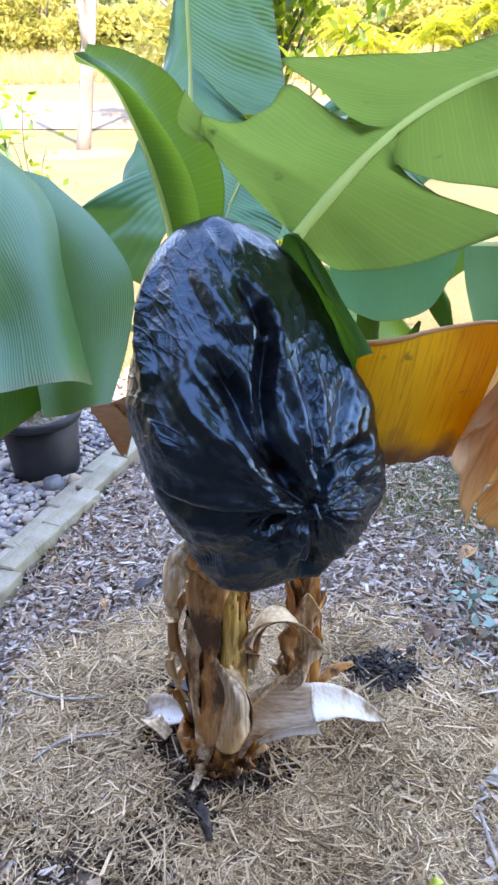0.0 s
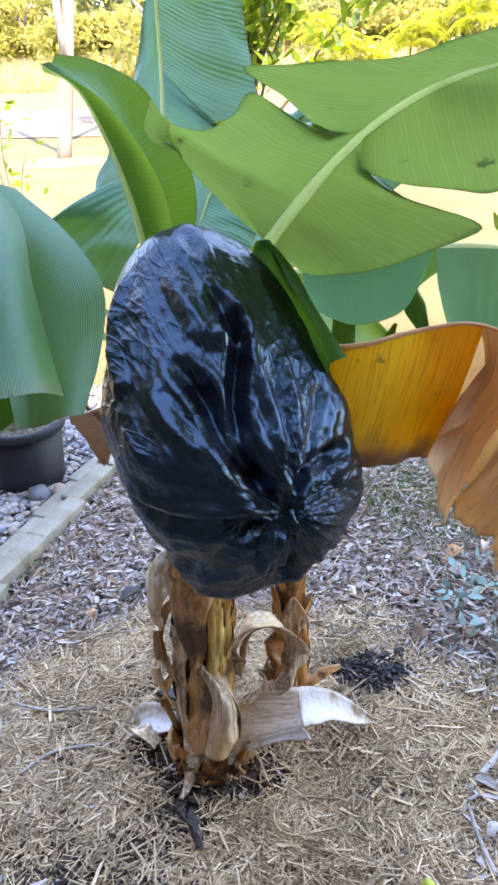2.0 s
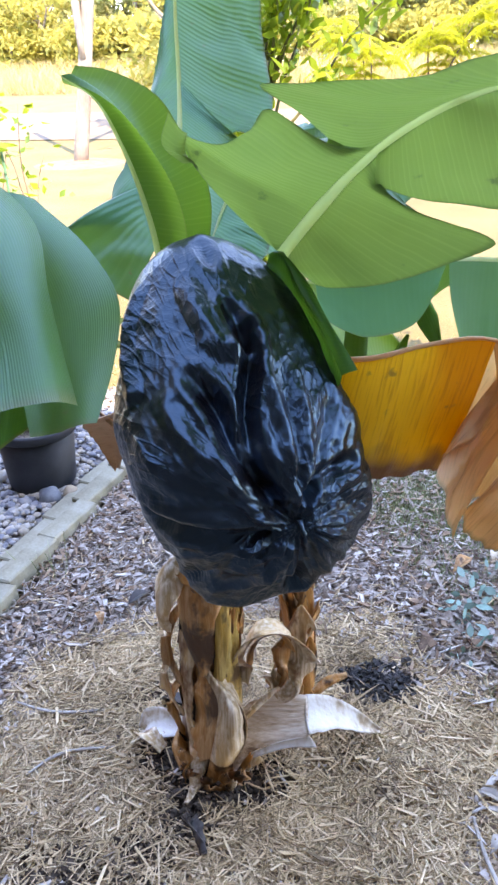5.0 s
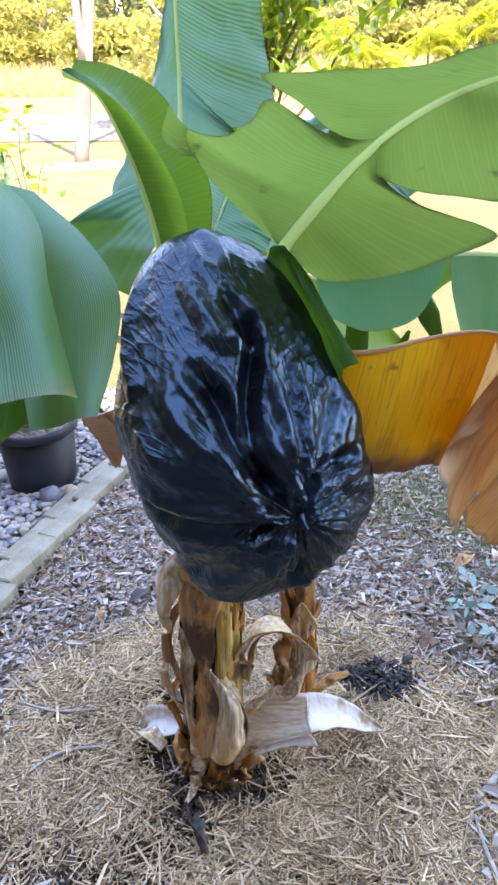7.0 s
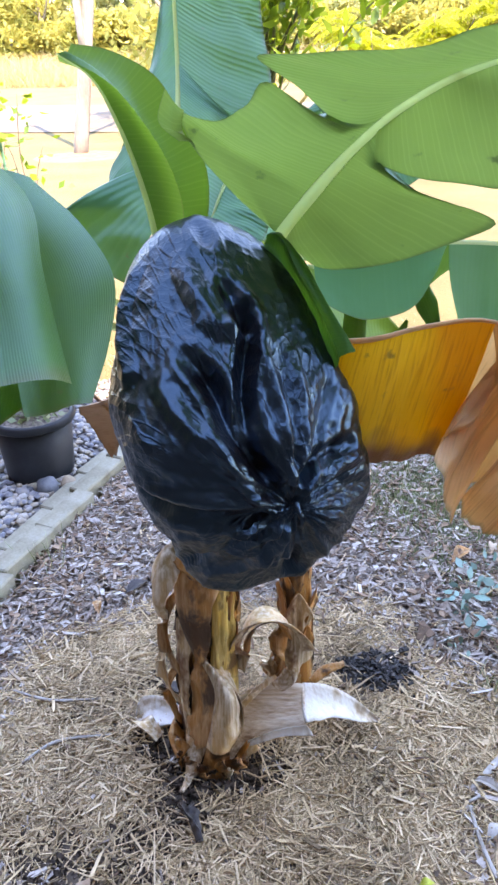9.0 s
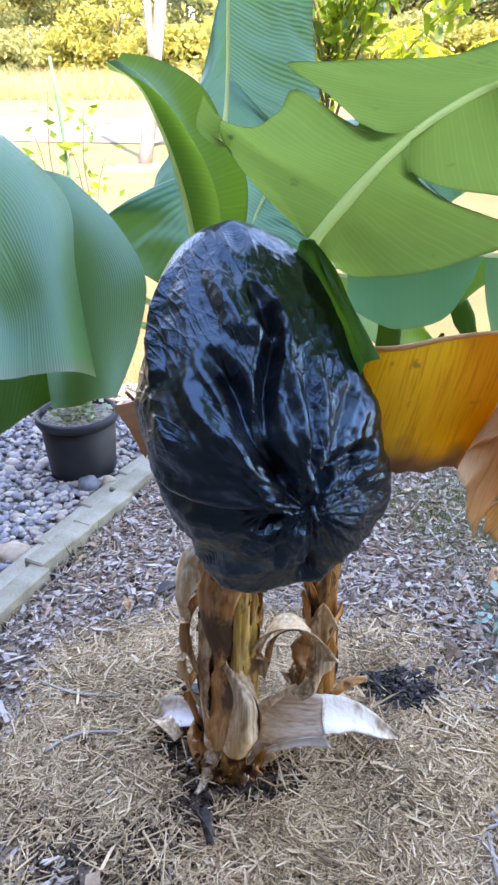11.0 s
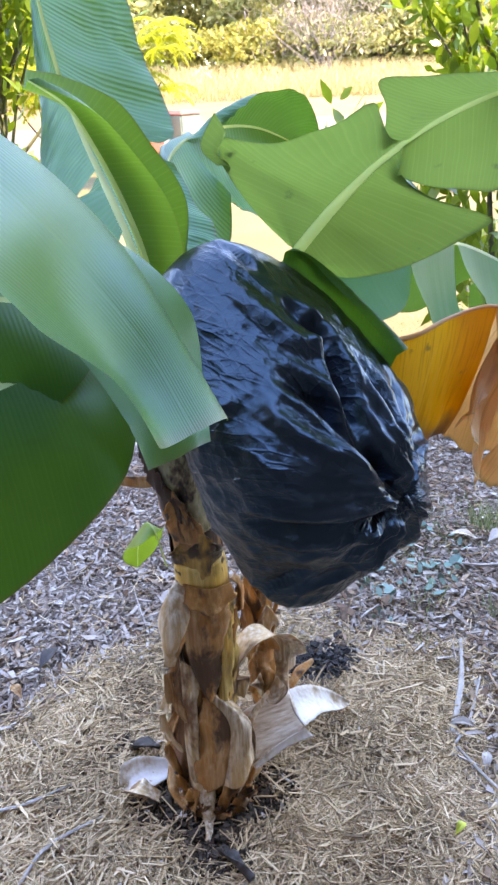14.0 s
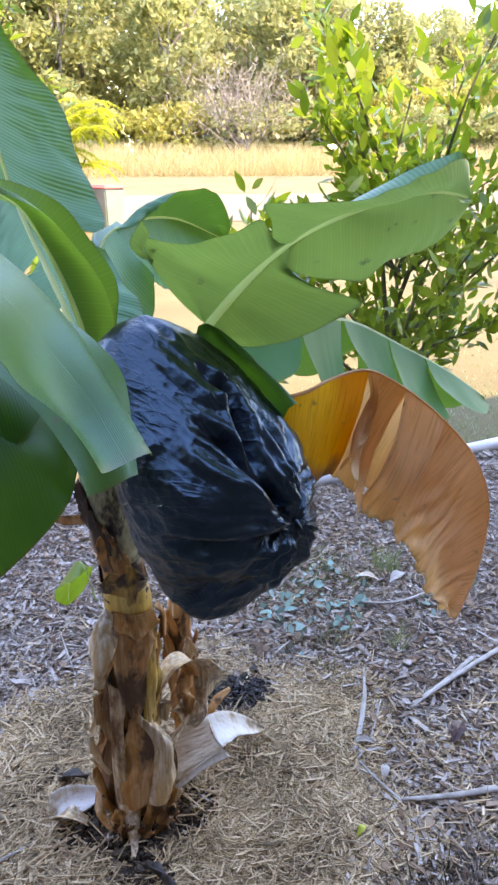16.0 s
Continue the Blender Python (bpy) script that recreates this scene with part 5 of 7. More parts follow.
dead = grown("dead_leaf", blade("dead_blade", mid, [(0.37, 0.47, low_c, 0.035), (0.465, 0.56, low_d, -0.02), (0.555, 1.0, low_e, 0.018)], nu=260, nv=24, ripple=0.005, fray=0.08, pleat=(0.011, 11)), M["dead"], "dry papery brown banana leaf hanging in a curve")
part("midrib", local(tube("midrib", mid, [0.007, 0.004, 0.0028, 0.0025, 0.002, 0.002], 8, 60), HOME), M["dead"], dead)
grown("dead_leaf", blade("dead_blade", mid, [(0.3, 0.55, [(0.33, 1.20, 1.10), (0.40, 1.20, 1.02), (0.45, 1.18, 0.96), (0.50, 1.16, 0.93)], 0.03), (0.55, 0.98, [(0.50, 1.13, 0.95), (0.56, 1.12, 0.83), (0.60, 1.10, 0.74), (0.66, 1.08, 0.63)], 0.02)], nu=80, nv=14, ripple=0.006, fray=0.10, pleat=(0.005, 22)), M["dead"])
# a small dry leaf hanging on the other side
grown("dead_leaf", blade("dead_blade", [(-0.13, 1.40, 1.02), (-0.20, 1.50, 0.95), (-0.215, 1.58, 0.87), (-0.245, 1.62, 0.775)], [(0.15, 1, [(-0.21, 1.45, 1.0), (-0.30, 1.55, 0.93), (-0.29, 1.60, 0.86), (-0.255, 1.62, 0.765)], 0.012)], nu=30, ripple=0.004, fray=0.08, pleat=(0.004, 20)), M["deadbrown"], "small brown dried leaf hanging from the stem")
ribbon("dead_leaf", [(-0.10, 1.40, 0.93), (-0.15, 1.45, 0.92), (-0.21, 1.50, 0.95), (-0.27, 1.56, 0.97)], [0.012, 0.012, 0.010, 0.005], "sheath", (90, 90), 0.004, thick=0.001)
# a green sucker leaf low down
mid = [(-0.06, 1.55, 0.62), (-0.07, 1.60, 0.70), (-0.075, 1.66, 0.68), (-0.085, 1.72, 0.58), (-0.09, 1.74, 0.50)]
leaf("bright green young leaf low beside the stem", mid, [
    [(0.2, 1.0, [(-0.11, 1.60, 0.66), (-0.13, 1.68, 0.60), (-0.12, 1.73, 0.53), (-0.09, 1.74, 0.50)])],
    [(0.2, 1.0, [(-0.04, 1.62, 0.68), (-0.03, 1.70, 0.60), (-0.05, 1.74, 0.53), (-0.09, 1.74, 0.50)])],
], "leafnew", (0.004, 0.002))

# ---- the black bag ----
KNOT = np.array((0.157, 0.968, 1.048))
# height, centre, half widths of the filled bag, from its pouch to its crown
ROWS = [(0.818, 0.050, 1.100, 0.006, 0.006), (0.836, 0.052, 1.104, 0.056, 0.060), (0.872, 0.072, 1.126, 0.108, 0.104), (0.938, 0.093, 1.147, 0.153, 0.146), (1.010, 0.096, 1.145, 0.178, 0.192), (1.076, 0.081, 1.152, 0.178, 0.214),
        (1.142, 0.068, 1.170, 0.175, 0.220), (1.208, 0.056, 1.211, 0.166, 0.196), (1.273, 0.038, 1.253, 0.150, 0.152), (1.325, 0.020, 1.275, 0.112, 0.105), (1.366, 0.010, 1.282, 0.056, 0.058), (1.384, 0.010, 1.285, 0.006, 0.006)]
TURN = -0.346
# folds: a line on the film, half width, depth (below nought: a valley)
FOLDS = [
    ([(0.012, 1.055, 1.236), (0.045, 1.017, 1.208), (0.076, 0.971, 1.157), (0.111, 0.951, 1.104), (0.150, 0.962, 1.061)], 0.014, -0.034),
    ([(0.086, 1.118, 1.284), (0.091, 1.075, 1.248), (0.087, 1.027, 1.210), (0.092, 0.985, 1.166), (0.119, 0.958, 1.110)], 0.013, -0.036),
    ([(0.016, 1.250, 1.376), (0.047, 1.166, 1.355), (0.066, 1.136, 1.306), (0.086, 1.106, 1.274)], 0.013, -0.024),
    ([(-0.012, 1.182, 1.348), (0.019, 1.135, 1.303), (0.052, 1.092, 1.267), (0.076, 1.086, 1.260)], 0.018, 0.016),
    ([(0.050, 1.210, 1.372), (0.078, 1.160, 1.340), (0.092, 1.130, 1.300)], 0.016, 0.013),
    ([(-0.090, 1.020, 1.080), (-0.057, 0.980, 1.081), (0.008, 0.937, 1.078), (0.076, 0.930, 1.068), (0.150, 0.960, 1.050)], 0.018, 0.008),
    ([(-0.070, 1.005, 1.045), (0.008, 0.945, 1.050), (0.076, 0.930, 1.050), (0.150, 0.960, 1.042)], 0.017, -0.038),
    ([(0.225, 1.058, 1.103), (0.205, 1.030, 1.105), (0.172, 0.989, 1.099), (0.155, 0.961, 1.061)], 0.011, -0.018),
    ([(0.262, 1.080, 1.025), (0.205, 1.004, 1.061), (0.161, 0.965, 1.061)], 0.010, -0.012),
    ([(0.255, 1.110, 1.060), (0.205, 1.022, 1.082), (0.161, 0.968, 1.066)], 0.010, 0.009),
    ([(0.157, 0.962, 1.050), (0.163, 0.966, 1.010), (0.165, 0.992, 0.960), (0.155, 1.030, 0.900)], 0.017, -0.030),
    ([(-0.078, 1.224, 1.326), (-0.090, 1.194, 1.289), (-0.094, 1.146, 1.246), (-0.078, 1.072, 1.205)], 0.016, 0.013),
    ([(-0.031, 1.036, 1.210), (0.006, 0.986, 1.174), (0.055, 0.951, 1.141), (0.104, 0.944, 1.094)], 0.016, 0.012),
    ([(-0.045, 1.060, 0.960), (0.009, 0.970, 1.000), (0.069, 0.945, 1.020), (0.142, 0.958, 1.035)], 0.010, 0.008),
    ([(-0.037, 1.087, 0.865), (0.035, 0.988, 0.960), (0.089, 0.950, 1.010), (0.140, 0.958, 1.035)], 0.012, -0.012),
    ([(0.060, 1.030, 0.880), (0.105, 0.985, 0.960), (0.140, 0.965, 1.020)], 0.010, 0.007),
    ([(0.109, 1.080, 1.246), (0.128, 1.025, 1.188), (0.142, 0.981, 1.130), (0.152, 0.959, 1.064)], 0.011, 0.011),
    ([(0.132, 1.090, 1.240), (0.146, 1.028, 1.178), (0.150, 0.980, 1.115)], 0.008, -0.008),
    ([(0.154, 1.088, 1.226), (0.163, 1.032, 1.168), (0.158, 0.978, 1.103)], 0.009, 0.009),
    ([(0.205, 1.100, 1.190), (0.185, 1.030, 1.140), (0.165, 0.980, 1.090)], 0.011, -0.008),
    ([(0.240, 1.020, 1.010), (0.215, 1.000, 1.015), (0.170, 0.965, 1.045)], 0.020, 0.012),
    ([(0.225, 1.100, 1.180), (0.245, 1.085, 1.120), (0.250, 1.080, 1.060)], 0.045, 0.013),
    ([(-0.110, 1.120, 1.000), (-0.090, 1.150, 0.930), (-0.040, 1.180, 0.880)], 0.014, -0.008),
]


def bag_net(nr, na):
    """The smooth filled shape, as nr rings of na points."""
    s = np.linspace(0, 1, nr)
    q = spline(np.array(ROWS), s)
    a = np.linspace(0, 2 * np.pi, na, endpoint=False)
    ex, ey = q[:, 3:4] * np.cos(a), q[:, 4:5] * np.sin(a)
    c, d = math.cos(TURN), math.sin(TURN)
    return np.stack([q[:, 1:2] + ex * c - ey * d, q[:, 2:3] + ex * d + ey * c, np.repeat(q[:, 0:1], na, 1)], -1)


def net_normals(p):
    return unit(np.cross(np.roll(p, -1, 1) - np.roll(p, 1, 1), np.gradient(p, axis=0)))


def fold_depth(p):
    """How far the folds lift or sink the film at each point."""
    out = np.zeros(p.shape[:2])
    for line, wide, deep in FOLDS:
        c = spline(line, np.linspace(0, 1, 40))
        best = np.full(p.shape[:2], 9.0)
        near = np.zeros(p.shape[:2])
        for k, q in enumerate(c):
            d = np.linalg.norm(p - q, axis=-1)
            near = np.where(d < best, k / 39, near)
            best = np.minimum(best, d)
        x = best / (wide * 1.35)
        lip = 0.18 * np.maximum(0, 1 - np.abs(x - 1.35) / 0.55) if deep < -0.015 else 0.0
        out += deep * (np.maximum(0, 1 - x) - lip) * np.clip(0.35 + near * 4, 0, 1)
    return out


def facets(p, count, gain, rnd, draw):
    """Taut facets between sharp creases, drawn out towards the knot."""
    rel = p - KNOT
    dist = np.linalg.norm(rel, axis=-1)
    wave = np.stack([np.sin(p[..., 2] * 17 + p[..., 0] * 9), np.sin(p[..., 0] * 19 + 2 + p[..., 1] * 7), np.sin(p[..., 1] * 15 + p[..., 2] * 11)], -1) * 0.012
    w = (unit(rel) * (dist ** draw * 0.2 ** (1 - draw))[..., None] + wave).reshape(-1, 3)
    c = w[rnd.integers(0, len(w), count)]
    d = np.concatenate([((q**2).sum(1)[:, None] + (c**2).sum(1)[None] - 2 * q @ c.T).min(1) for q in np.array_split(w, 80)])
    d = np.sqrt(np.maximum(d, 0))
    dip = (d / d.mean()) ** 2
    return gain * (np.minimum(dip, 3.5).reshape(p.shape[:2]) - 1.3) * np.clip(dist / 0.10, 0.1, 1)


def zig(t):
    """A triangle wave: flat facets that meet in sharp creases."""
    return 2 * np.abs(2 * (t - np.floor(t + 0.5))) - 1


crease = np.random.default_rng(21)
net = bag_net(300, 500)
lift = fold_depth(net)
# pleats that run into the knot from all round
rel = net - KNOT
ka = np.arctan2(rel @ np.array((0.05, 0.33, 0.94)), rel @ np.array((0.98, 0.1, 0.0)))
kd = np.linalg.norm(rel, axis=-1)
lift *= np.clip(kd / 0.06, 0.25, 1)
lift += 0.0060 * zig(ka * 2.9 + 0.5 * np.sin(kd * 14)) * np.exp(-((kd / 0.13) ** 2)) * np.clip(kd / 0.03, 0, 1)
lift += 0.0022 * zig(ka * 6.3 + 0.8 * np.sin(kd * 25)) * np.exp(-((kd / 0.11) ** 2)) * np.clip(kd / 0.04, 0, 1)
low = np.clip((1.03 - net[..., 2]) / 0.06, 0, 1)
for count, gain, draw in ((55, 0.0014, 0.6), (220, 0.0009, 0.5), (1000, 0.0006, 0.6), (4200, 0.0003, 0.7)):
    lift += facets(net, count, gain, crease, draw) * (1 + 2.4 * low * (count < 500))
s01 = np.linspace(0, 1, len(net))[:, None]
net = net + net_normals(net) * (lift * np.sin(np.pi * np.clip(s01 * 0.97 + 0.015, 0, 1)) ** 0.4)[..., None]
NR, NA = net.shape[:2]
faces = [(i * NA + j, i * NA + (j + 1) % NA, (i + 1) * NA + (j + 1) % NA, (i + 1) * NA + j) for i in range(NR - 1) for j in range(NA)]
faces += [tuple(range(NA))[::-1], tuple(range((NR - 1) * NA, NR * NA))]
bag = thing("plastic_bag", "crumpled glossy black plastic bag tied over a banana bunch", "plastic bag", (0.06, 1.2, 0.84))
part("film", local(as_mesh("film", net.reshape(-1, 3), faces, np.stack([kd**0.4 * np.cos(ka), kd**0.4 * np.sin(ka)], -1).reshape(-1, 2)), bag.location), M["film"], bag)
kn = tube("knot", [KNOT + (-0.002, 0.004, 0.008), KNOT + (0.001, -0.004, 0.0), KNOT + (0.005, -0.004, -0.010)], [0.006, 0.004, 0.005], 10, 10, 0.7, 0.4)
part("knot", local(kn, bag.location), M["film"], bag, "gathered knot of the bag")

# ---- pot ----
pot = thing("plant_pot", "round black plastic nursery pot with a small green plant", "plant pot", (-0.91, 2.90, 0.0))


def lathe(name, prof, sides=40):
    f = np.linspace(0, 2 * np.pi, sides, endpoint=False)
    v = np.concatenate([np.stack([r * np.cos(f), r * np.sin(f), np.full(sides, z)], 1) for r, z in prof])
    fc = [(i * sides + j, i * sides + (j + 1) % sides, (i + 1) * sides + (j + 1) % sides, (i + 1) * sides + j) for i in range(len(prof) - 1) for j in range(sides)]
    return as_mesh(name, v, fc)


part("body", lathe("body", [(0.001, 0.012), (0.140, 0.012), (0.146, 0.02), (0.148, 0.04), (0.166, 0.275), (0.158, 0.277), (0.128, 0.04), (0.001, 0.035)]), M["pot"], pot)
part("rim", lathe("rim", [(0.165, 0.266), (0.180, 0.268), (0.184, 0.276), (0.183, 0.300), (0.176, 0.307), (0.163, 0.304), (0.160, 0.276)]), M["pot"], pot)
part("potting_soil", lathe("potting_soil", [(0.157, 0.275), (0.10, 0.28), (0.05, 0.286), (0.001, 0.288)]), M["soil"], pot)
cs = np.stack([rng.normal(0, 0.06, 260), rng.normal(0, 0.06, 260), 0.29 + 0.10 * rng.random(260)], 1)
tagged(part("seedling", quads("seedling", leaf_quads(cs, 0.035, 0.5, 0.6)), M["greenblade"], pot), "small leafy green seedling", kind="stuff")

# ---- rocks by the pot ----


def rock(name, at, size, label, material, seed):
    bm = bmesh.new()
    bmesh.ops.create_icosphere(bm, subdivisions=3, radius=1)
    for q in bm.verts:
        q.co *= 1 + 0.22 * noise.noise(q.co * 1.4 + Vector((seed, 0, 0)))
        q.co = Vector((q.co.x * size[0], q.co.y * size[1], q.co.z * size[2]))
    me = bpy.data.meshes.new(name)
    bm.to_mesh(me)
    bm.free()
    me.polygons.foreach_set("use_smooth", np.ones(len(me.polygons), dtype=bool))
    ob = part(name, me, material)
    ob.location = at
    return tagged(ob, label, "stone", "stones by the pot")


M["bluestone"] = surface("blue_grey_stone", [(0.3, (0.09, 0.10, 0.11)), (0.7, (0.18, 0.19, 0.20))], 18, 0.6, 0.3, 90, 0.004)
M["tanstone"] = surface("tan_stone", [(0.3, (0.30, 0.21, 0.13)), (0.7, (0.46, 0.36, 0.25))], 18, 0.7, 0.3, 90, 0.004)
rock("stone", (-0.83, 2.72, 0.035), (0.05, 0.045, 0.04), "blue-grey stone lying beside the black pot", M["bluestone"], 3)
rock("stone", (-0.75, 2.76, 0.03), (0.035, 0.035, 0.03), "brown stone lying beside the edging", M["tanstone"], 9)
rock("stone", (-0.97, 2.22, 0.02), (0.07, 0.06, 0.03), "flat tan stone among the pebbles", M["tanstone"], 5)


# ---- loose things on the mulch ----
def loose(name, label, category, at, group=""):
    return thing(name, label, category, at, group)


def strip_thing(name, label, category, pts, wid, material, twist=(0, 0), cup=0.0, thick=0.002, tear=0.0):
    at = (pts[0][0], pts[0][1], 0.0)
    e = loose(name, label, category, at)
    ob = ribbon("strip", pts, wid, material, twist, cup, parent=e, thick=thick, tear=tear)
    ob.data.transform(Matrix.Translation(-Vector(at)))
    return e


slab = thing("dry_leaf", "broad bleached dry leaf base lying on the straw", "dry leaf", (0.1, 1.40, 0.03))
me = blade("tan_half", [(0.02, 1.43, 0.16), (0.06, 1.45, 0.195), (0.10, 1.452, 0.208), (0.15, 1.458, 0.21), (0.20, 1.458, 0.207)], [(0, 1, [(0.005, 1.35, 0.035), (0.055, 1.372, 0.10), (0.13, 1.374, 0.138), (0.2015, 1.374, 0.158)], 0.006)], ripple=0.003)
part("tan_half", local(me, slab.location), M["tanpale"], slab, "tan ribbed half").modifiers.new("thick", "SOLIDIFY").thickness = 0.003
me = blade("white_half", [(0.197, 1.460, 0.209), (0.26, 1.478, 0.182), (0.33, 1.490, 0.125), (0.405, 1.487, 0.045)], [(0, 1, [(0.200, 1.374, 0.161), (0.26, 1.41, 0.138), (0.34, 1.45, 0.08), (0.40, 1.484, 0.04)], 0.008)], ripple=0.002, fray=0.04)
part("white_half", local(me, slab.location), M["pale"], slab, "bleached white half").modifiers.new("thick", "SOLIDIFY").thickness = 0.002
me = blade("under_flap", [(0.055, 1.371, 0.099), (0.13, 1.373, 0.137), (0.2015, 1.373, 0.157)], [(0, 1, [(0.06, 1.368, 0.085), (0.13, 1.366, 0.118), (0.222, 1.366, 0.128)], 0.004)], ripple=0.002, fray=0.05)
part("under_flap", local(me, slab.location), M["pale"], slab).modifiers.new("thick", "SOLIDIFY").thickness = 0.002

curl = thing("dry_leaf", "curled bleached sheath scrap lying beside the stem", "dry leaf", (-0.2, 1.52, 0.02))
me = blade("curl", [(-0.25, 1.50, 0.045), (-0.238, 1.53, 0.075), (-0.19, 1.53, 0.085), (-0.10, 1.49, 0.07)], [(0, 1, [(-0.25, 1.495, 0.043), (-0.225, 1.465, 0.045), (-0.175, 1.46, 0.05), (-0.105, 1.475, 0.06)], 0.018)], ripple=0.002)
part("curl", local(me, curl.location), M["pale"], curl).modifiers.new("thick", "SOLIDIFY").thickness = 0.002
strip_thing("dry_leaf", "tan inner scrap of curled sheath beside the stem", "dry leaf", [(-0.24, 1.47, 0.05), (-0.215, 1.44, 0.085), (-0.175, 1.415, 0.055)], [0.016, 0.03, 0.02], "tan", (20, 20), 0.01)
strip_thing("dark_scrap", "dark shrivelled leaf scrap on the straw", "dry leaf", [(-0.085, 1.235, 0.04), (-0.078, 1.205, 0.062), (-0.064, 1.175, 0.05), (-0.052, 1.145, 0.045)], [0.008, 0.020, 0.015, 0.004], "darkdry", (20, 80), 0.016, tear=0.9)
strip_thing("dark_scrap", "dark shrivelled leaf scrap beside the stem", "dry leaf", [(-0.19, 1.60, 0.035), (-0.165, 1.58, 0.06), (-0.13, 1.56, 0.05)], [0.012, 0.025, 0.012], "darkdry", (10, 40), 0.012, tear=0.4)

# charred patch
v = [(0.42, 1.68, float(mound(0.42, 1.68)) + 0.010)]
for k in range(40):
    a = k / 40 * 2 * math.pi
    r = 1 + 0.25 * noise.noise(Vector((math.cos(a) * 1.5, math.sin(a) * 1.5, 4)))
    x, y = 0.42 + 0.13 * r * math.cos(a), 1.68 + 0.09 * r * math.sin(a)
    v.append((x, y, float(mound(x, y)) + 0.006))
me = as_mesh("charred_patch", v, [(0, 1 + k, 1 + (k + 1) % 40) for k in range(40)])
tagged(part("charred_patch", me, M["ash"]), "patch of dark charred soil in the straw", "soil patch", kind="structure")


p = np.stack([rng.normal(0.42, 0.055, 320), rng.normal(1.68, 0.035, 320)], 1)
CHAR = p


def stick(pts, r, label, material="stick", flat=0.6):
    at = Vector((pts[0][0], pts[0][1], 0))
    me = tube("stick", pts, r, 7, 16, flat, 0.25)
    ob = part("stick", local(me, at), M[material])
    ob.location = at
    return tagged(ob, label, "stick", "sticks on the mulch")


stick([(0.86, 1.345, 0.03), (1.0, 1.37, 0.035), (1.17, 1.39, 0.04), (1.40, 1.42, 0.035)], [0.004, 0.009, 0.010, 0.012], "pale split stalk lying on the mulch")
stick([(0.87, 1.36, 0.025), (1.05, 1.385, 0.03), (1.22, 1.43, 0.03)], [0.004, 0.009, 0.008], "thin pale stalk lying on the mulch")
stick([(0.85, 1.57, 0.03), (0.74, 1.43, 0.035), (0.60, 1.29, 0.03)], [0.005, 0.008, 0.009], "short grey stick on the mulch")
stick([(0.585, 1.25, 0.03), (0.585, 1.16, 0.035), (0.60, 1.08, 0.03)], [0.005, 0.006, 0.006], "bent thin grey stick on the mulch")
stick([(0.60, 1.09, 0.03), (0.72, 1.03, 0.035), (0.86, 0.985, 0.03)], [0.008, 0.011, 0.013], "flat brown stick on the mulch")
stick([(1.02, 1.95, 0.03), (1.2, 1.83, 0.03), (1.42, 1.82, 0.03)], [0.005, 0.007, 0.006], "thin stick lying by the weeds")
stick([(1.30, 1.75, 0.03), (1.42, 1.9, 0.05), (1.5, 2.1, 0.05)], [0.005, 0.006, 0.005], "thin pale stalk by the weeds")
stick([(-0.62, 1.60, 0.03), (-0.5, 1.56, 0.035), (-0.36, 1.57, 0.03)], [0.004, 0.006, 0.004], "thin straw stalk on the mulch")
stick([(-0.52, 1.36, 0.03), (-0.45, 1.42, 0.035), (-0.30, 1.45, 0.03)], [0.004, 0.006, 0.004], "thin straw stalk on the mulch")
stick([(0.585, 1.26, 0.03), (0.66, 1.3, 0.032), (0.8, 1.42, 0.03)], [0.004, 0.004, 0.003], "thin grey twig on the mulch")


def fallen(name, label, x, y, size, material, turn, cup=0.02):
    """A fallen leaf, pointed at both ends."""
    c, s = math.cos(turn), math.sin(turn)
    mid = [(x - c * size, y - s * size, 0.03), (x, y, 0.045), (x + c * size, y + s * size, 0.035)]
    w = size * 0.42
    e1 = [mid[0], (x - s * w, y + c * w, 0.045 + cup), mid[2]]
    e2 = [mid[0], (x + s * w, y - c * w, 0.04 + cup), mid[2]]
    at = (x, y, 0.0)
    me = blade(name, mid, [(0, 1, e1), (0, 1, e2)], nu=14, nv=5, ripple=0.001)
    ob = part(name, local(me, at), M[material])
    ob.location = at
    return tagged(ob, label, "fallen leaf", "fallen leaves")


fallen("fallen_leaf", "small yellow-green fallen leaf on the mulch", 0.444, 1.06, 0.022, "limeleaf", 0.3, 0.006)
fallen("fallen_leaf", "dark purple-brown fallen leaf on the mulch", 0.91, 1.19, 0.055, "plumleaf", 0.5)
fallen("fallen_leaf", "pale dry fallen leaf on the mulch", 0.64, 1.30, 0.035, "stick", 2.6, 0.008)
fallen("fallen_leaf", "pale dry fallen leaf on the mulch", 1.22, 2.02, 0.05, "tanpale", 2.4, 0.01)
fallen("fallen_leaf", "pale dry fallen leaf on the mulch", 1.33, 1.96, 0.055, "stick", 0.2, 0.01)
fallen("fallen_leaf", "brown dry fallen leaf on the mulch", 0.80, 2.22, 0.06, "sheath", 0.7, 0.02)
fallen("fallen_leaf", "pale dry fallen leaf on the mulch", 0.92, 2.26, 0.035, "tanpale", 1.2, 0.02)
fallen("fallen_leaf", "brown dry fallen leaf on the mulch", -0.45, 1.95, 0.035, "sheath", 1.9, 0.01)
fallen("fallen_leaf", "brown dry fallen leaf on the mulch", -0.34, 2.05, 0.05, "darkdry", 0.8, 0.01)
fallen("fallen_leaf", "pale dry fallen leaf beside the edging", 0.62, 1.18, 0.03, "stick", 0.8, 0.01)


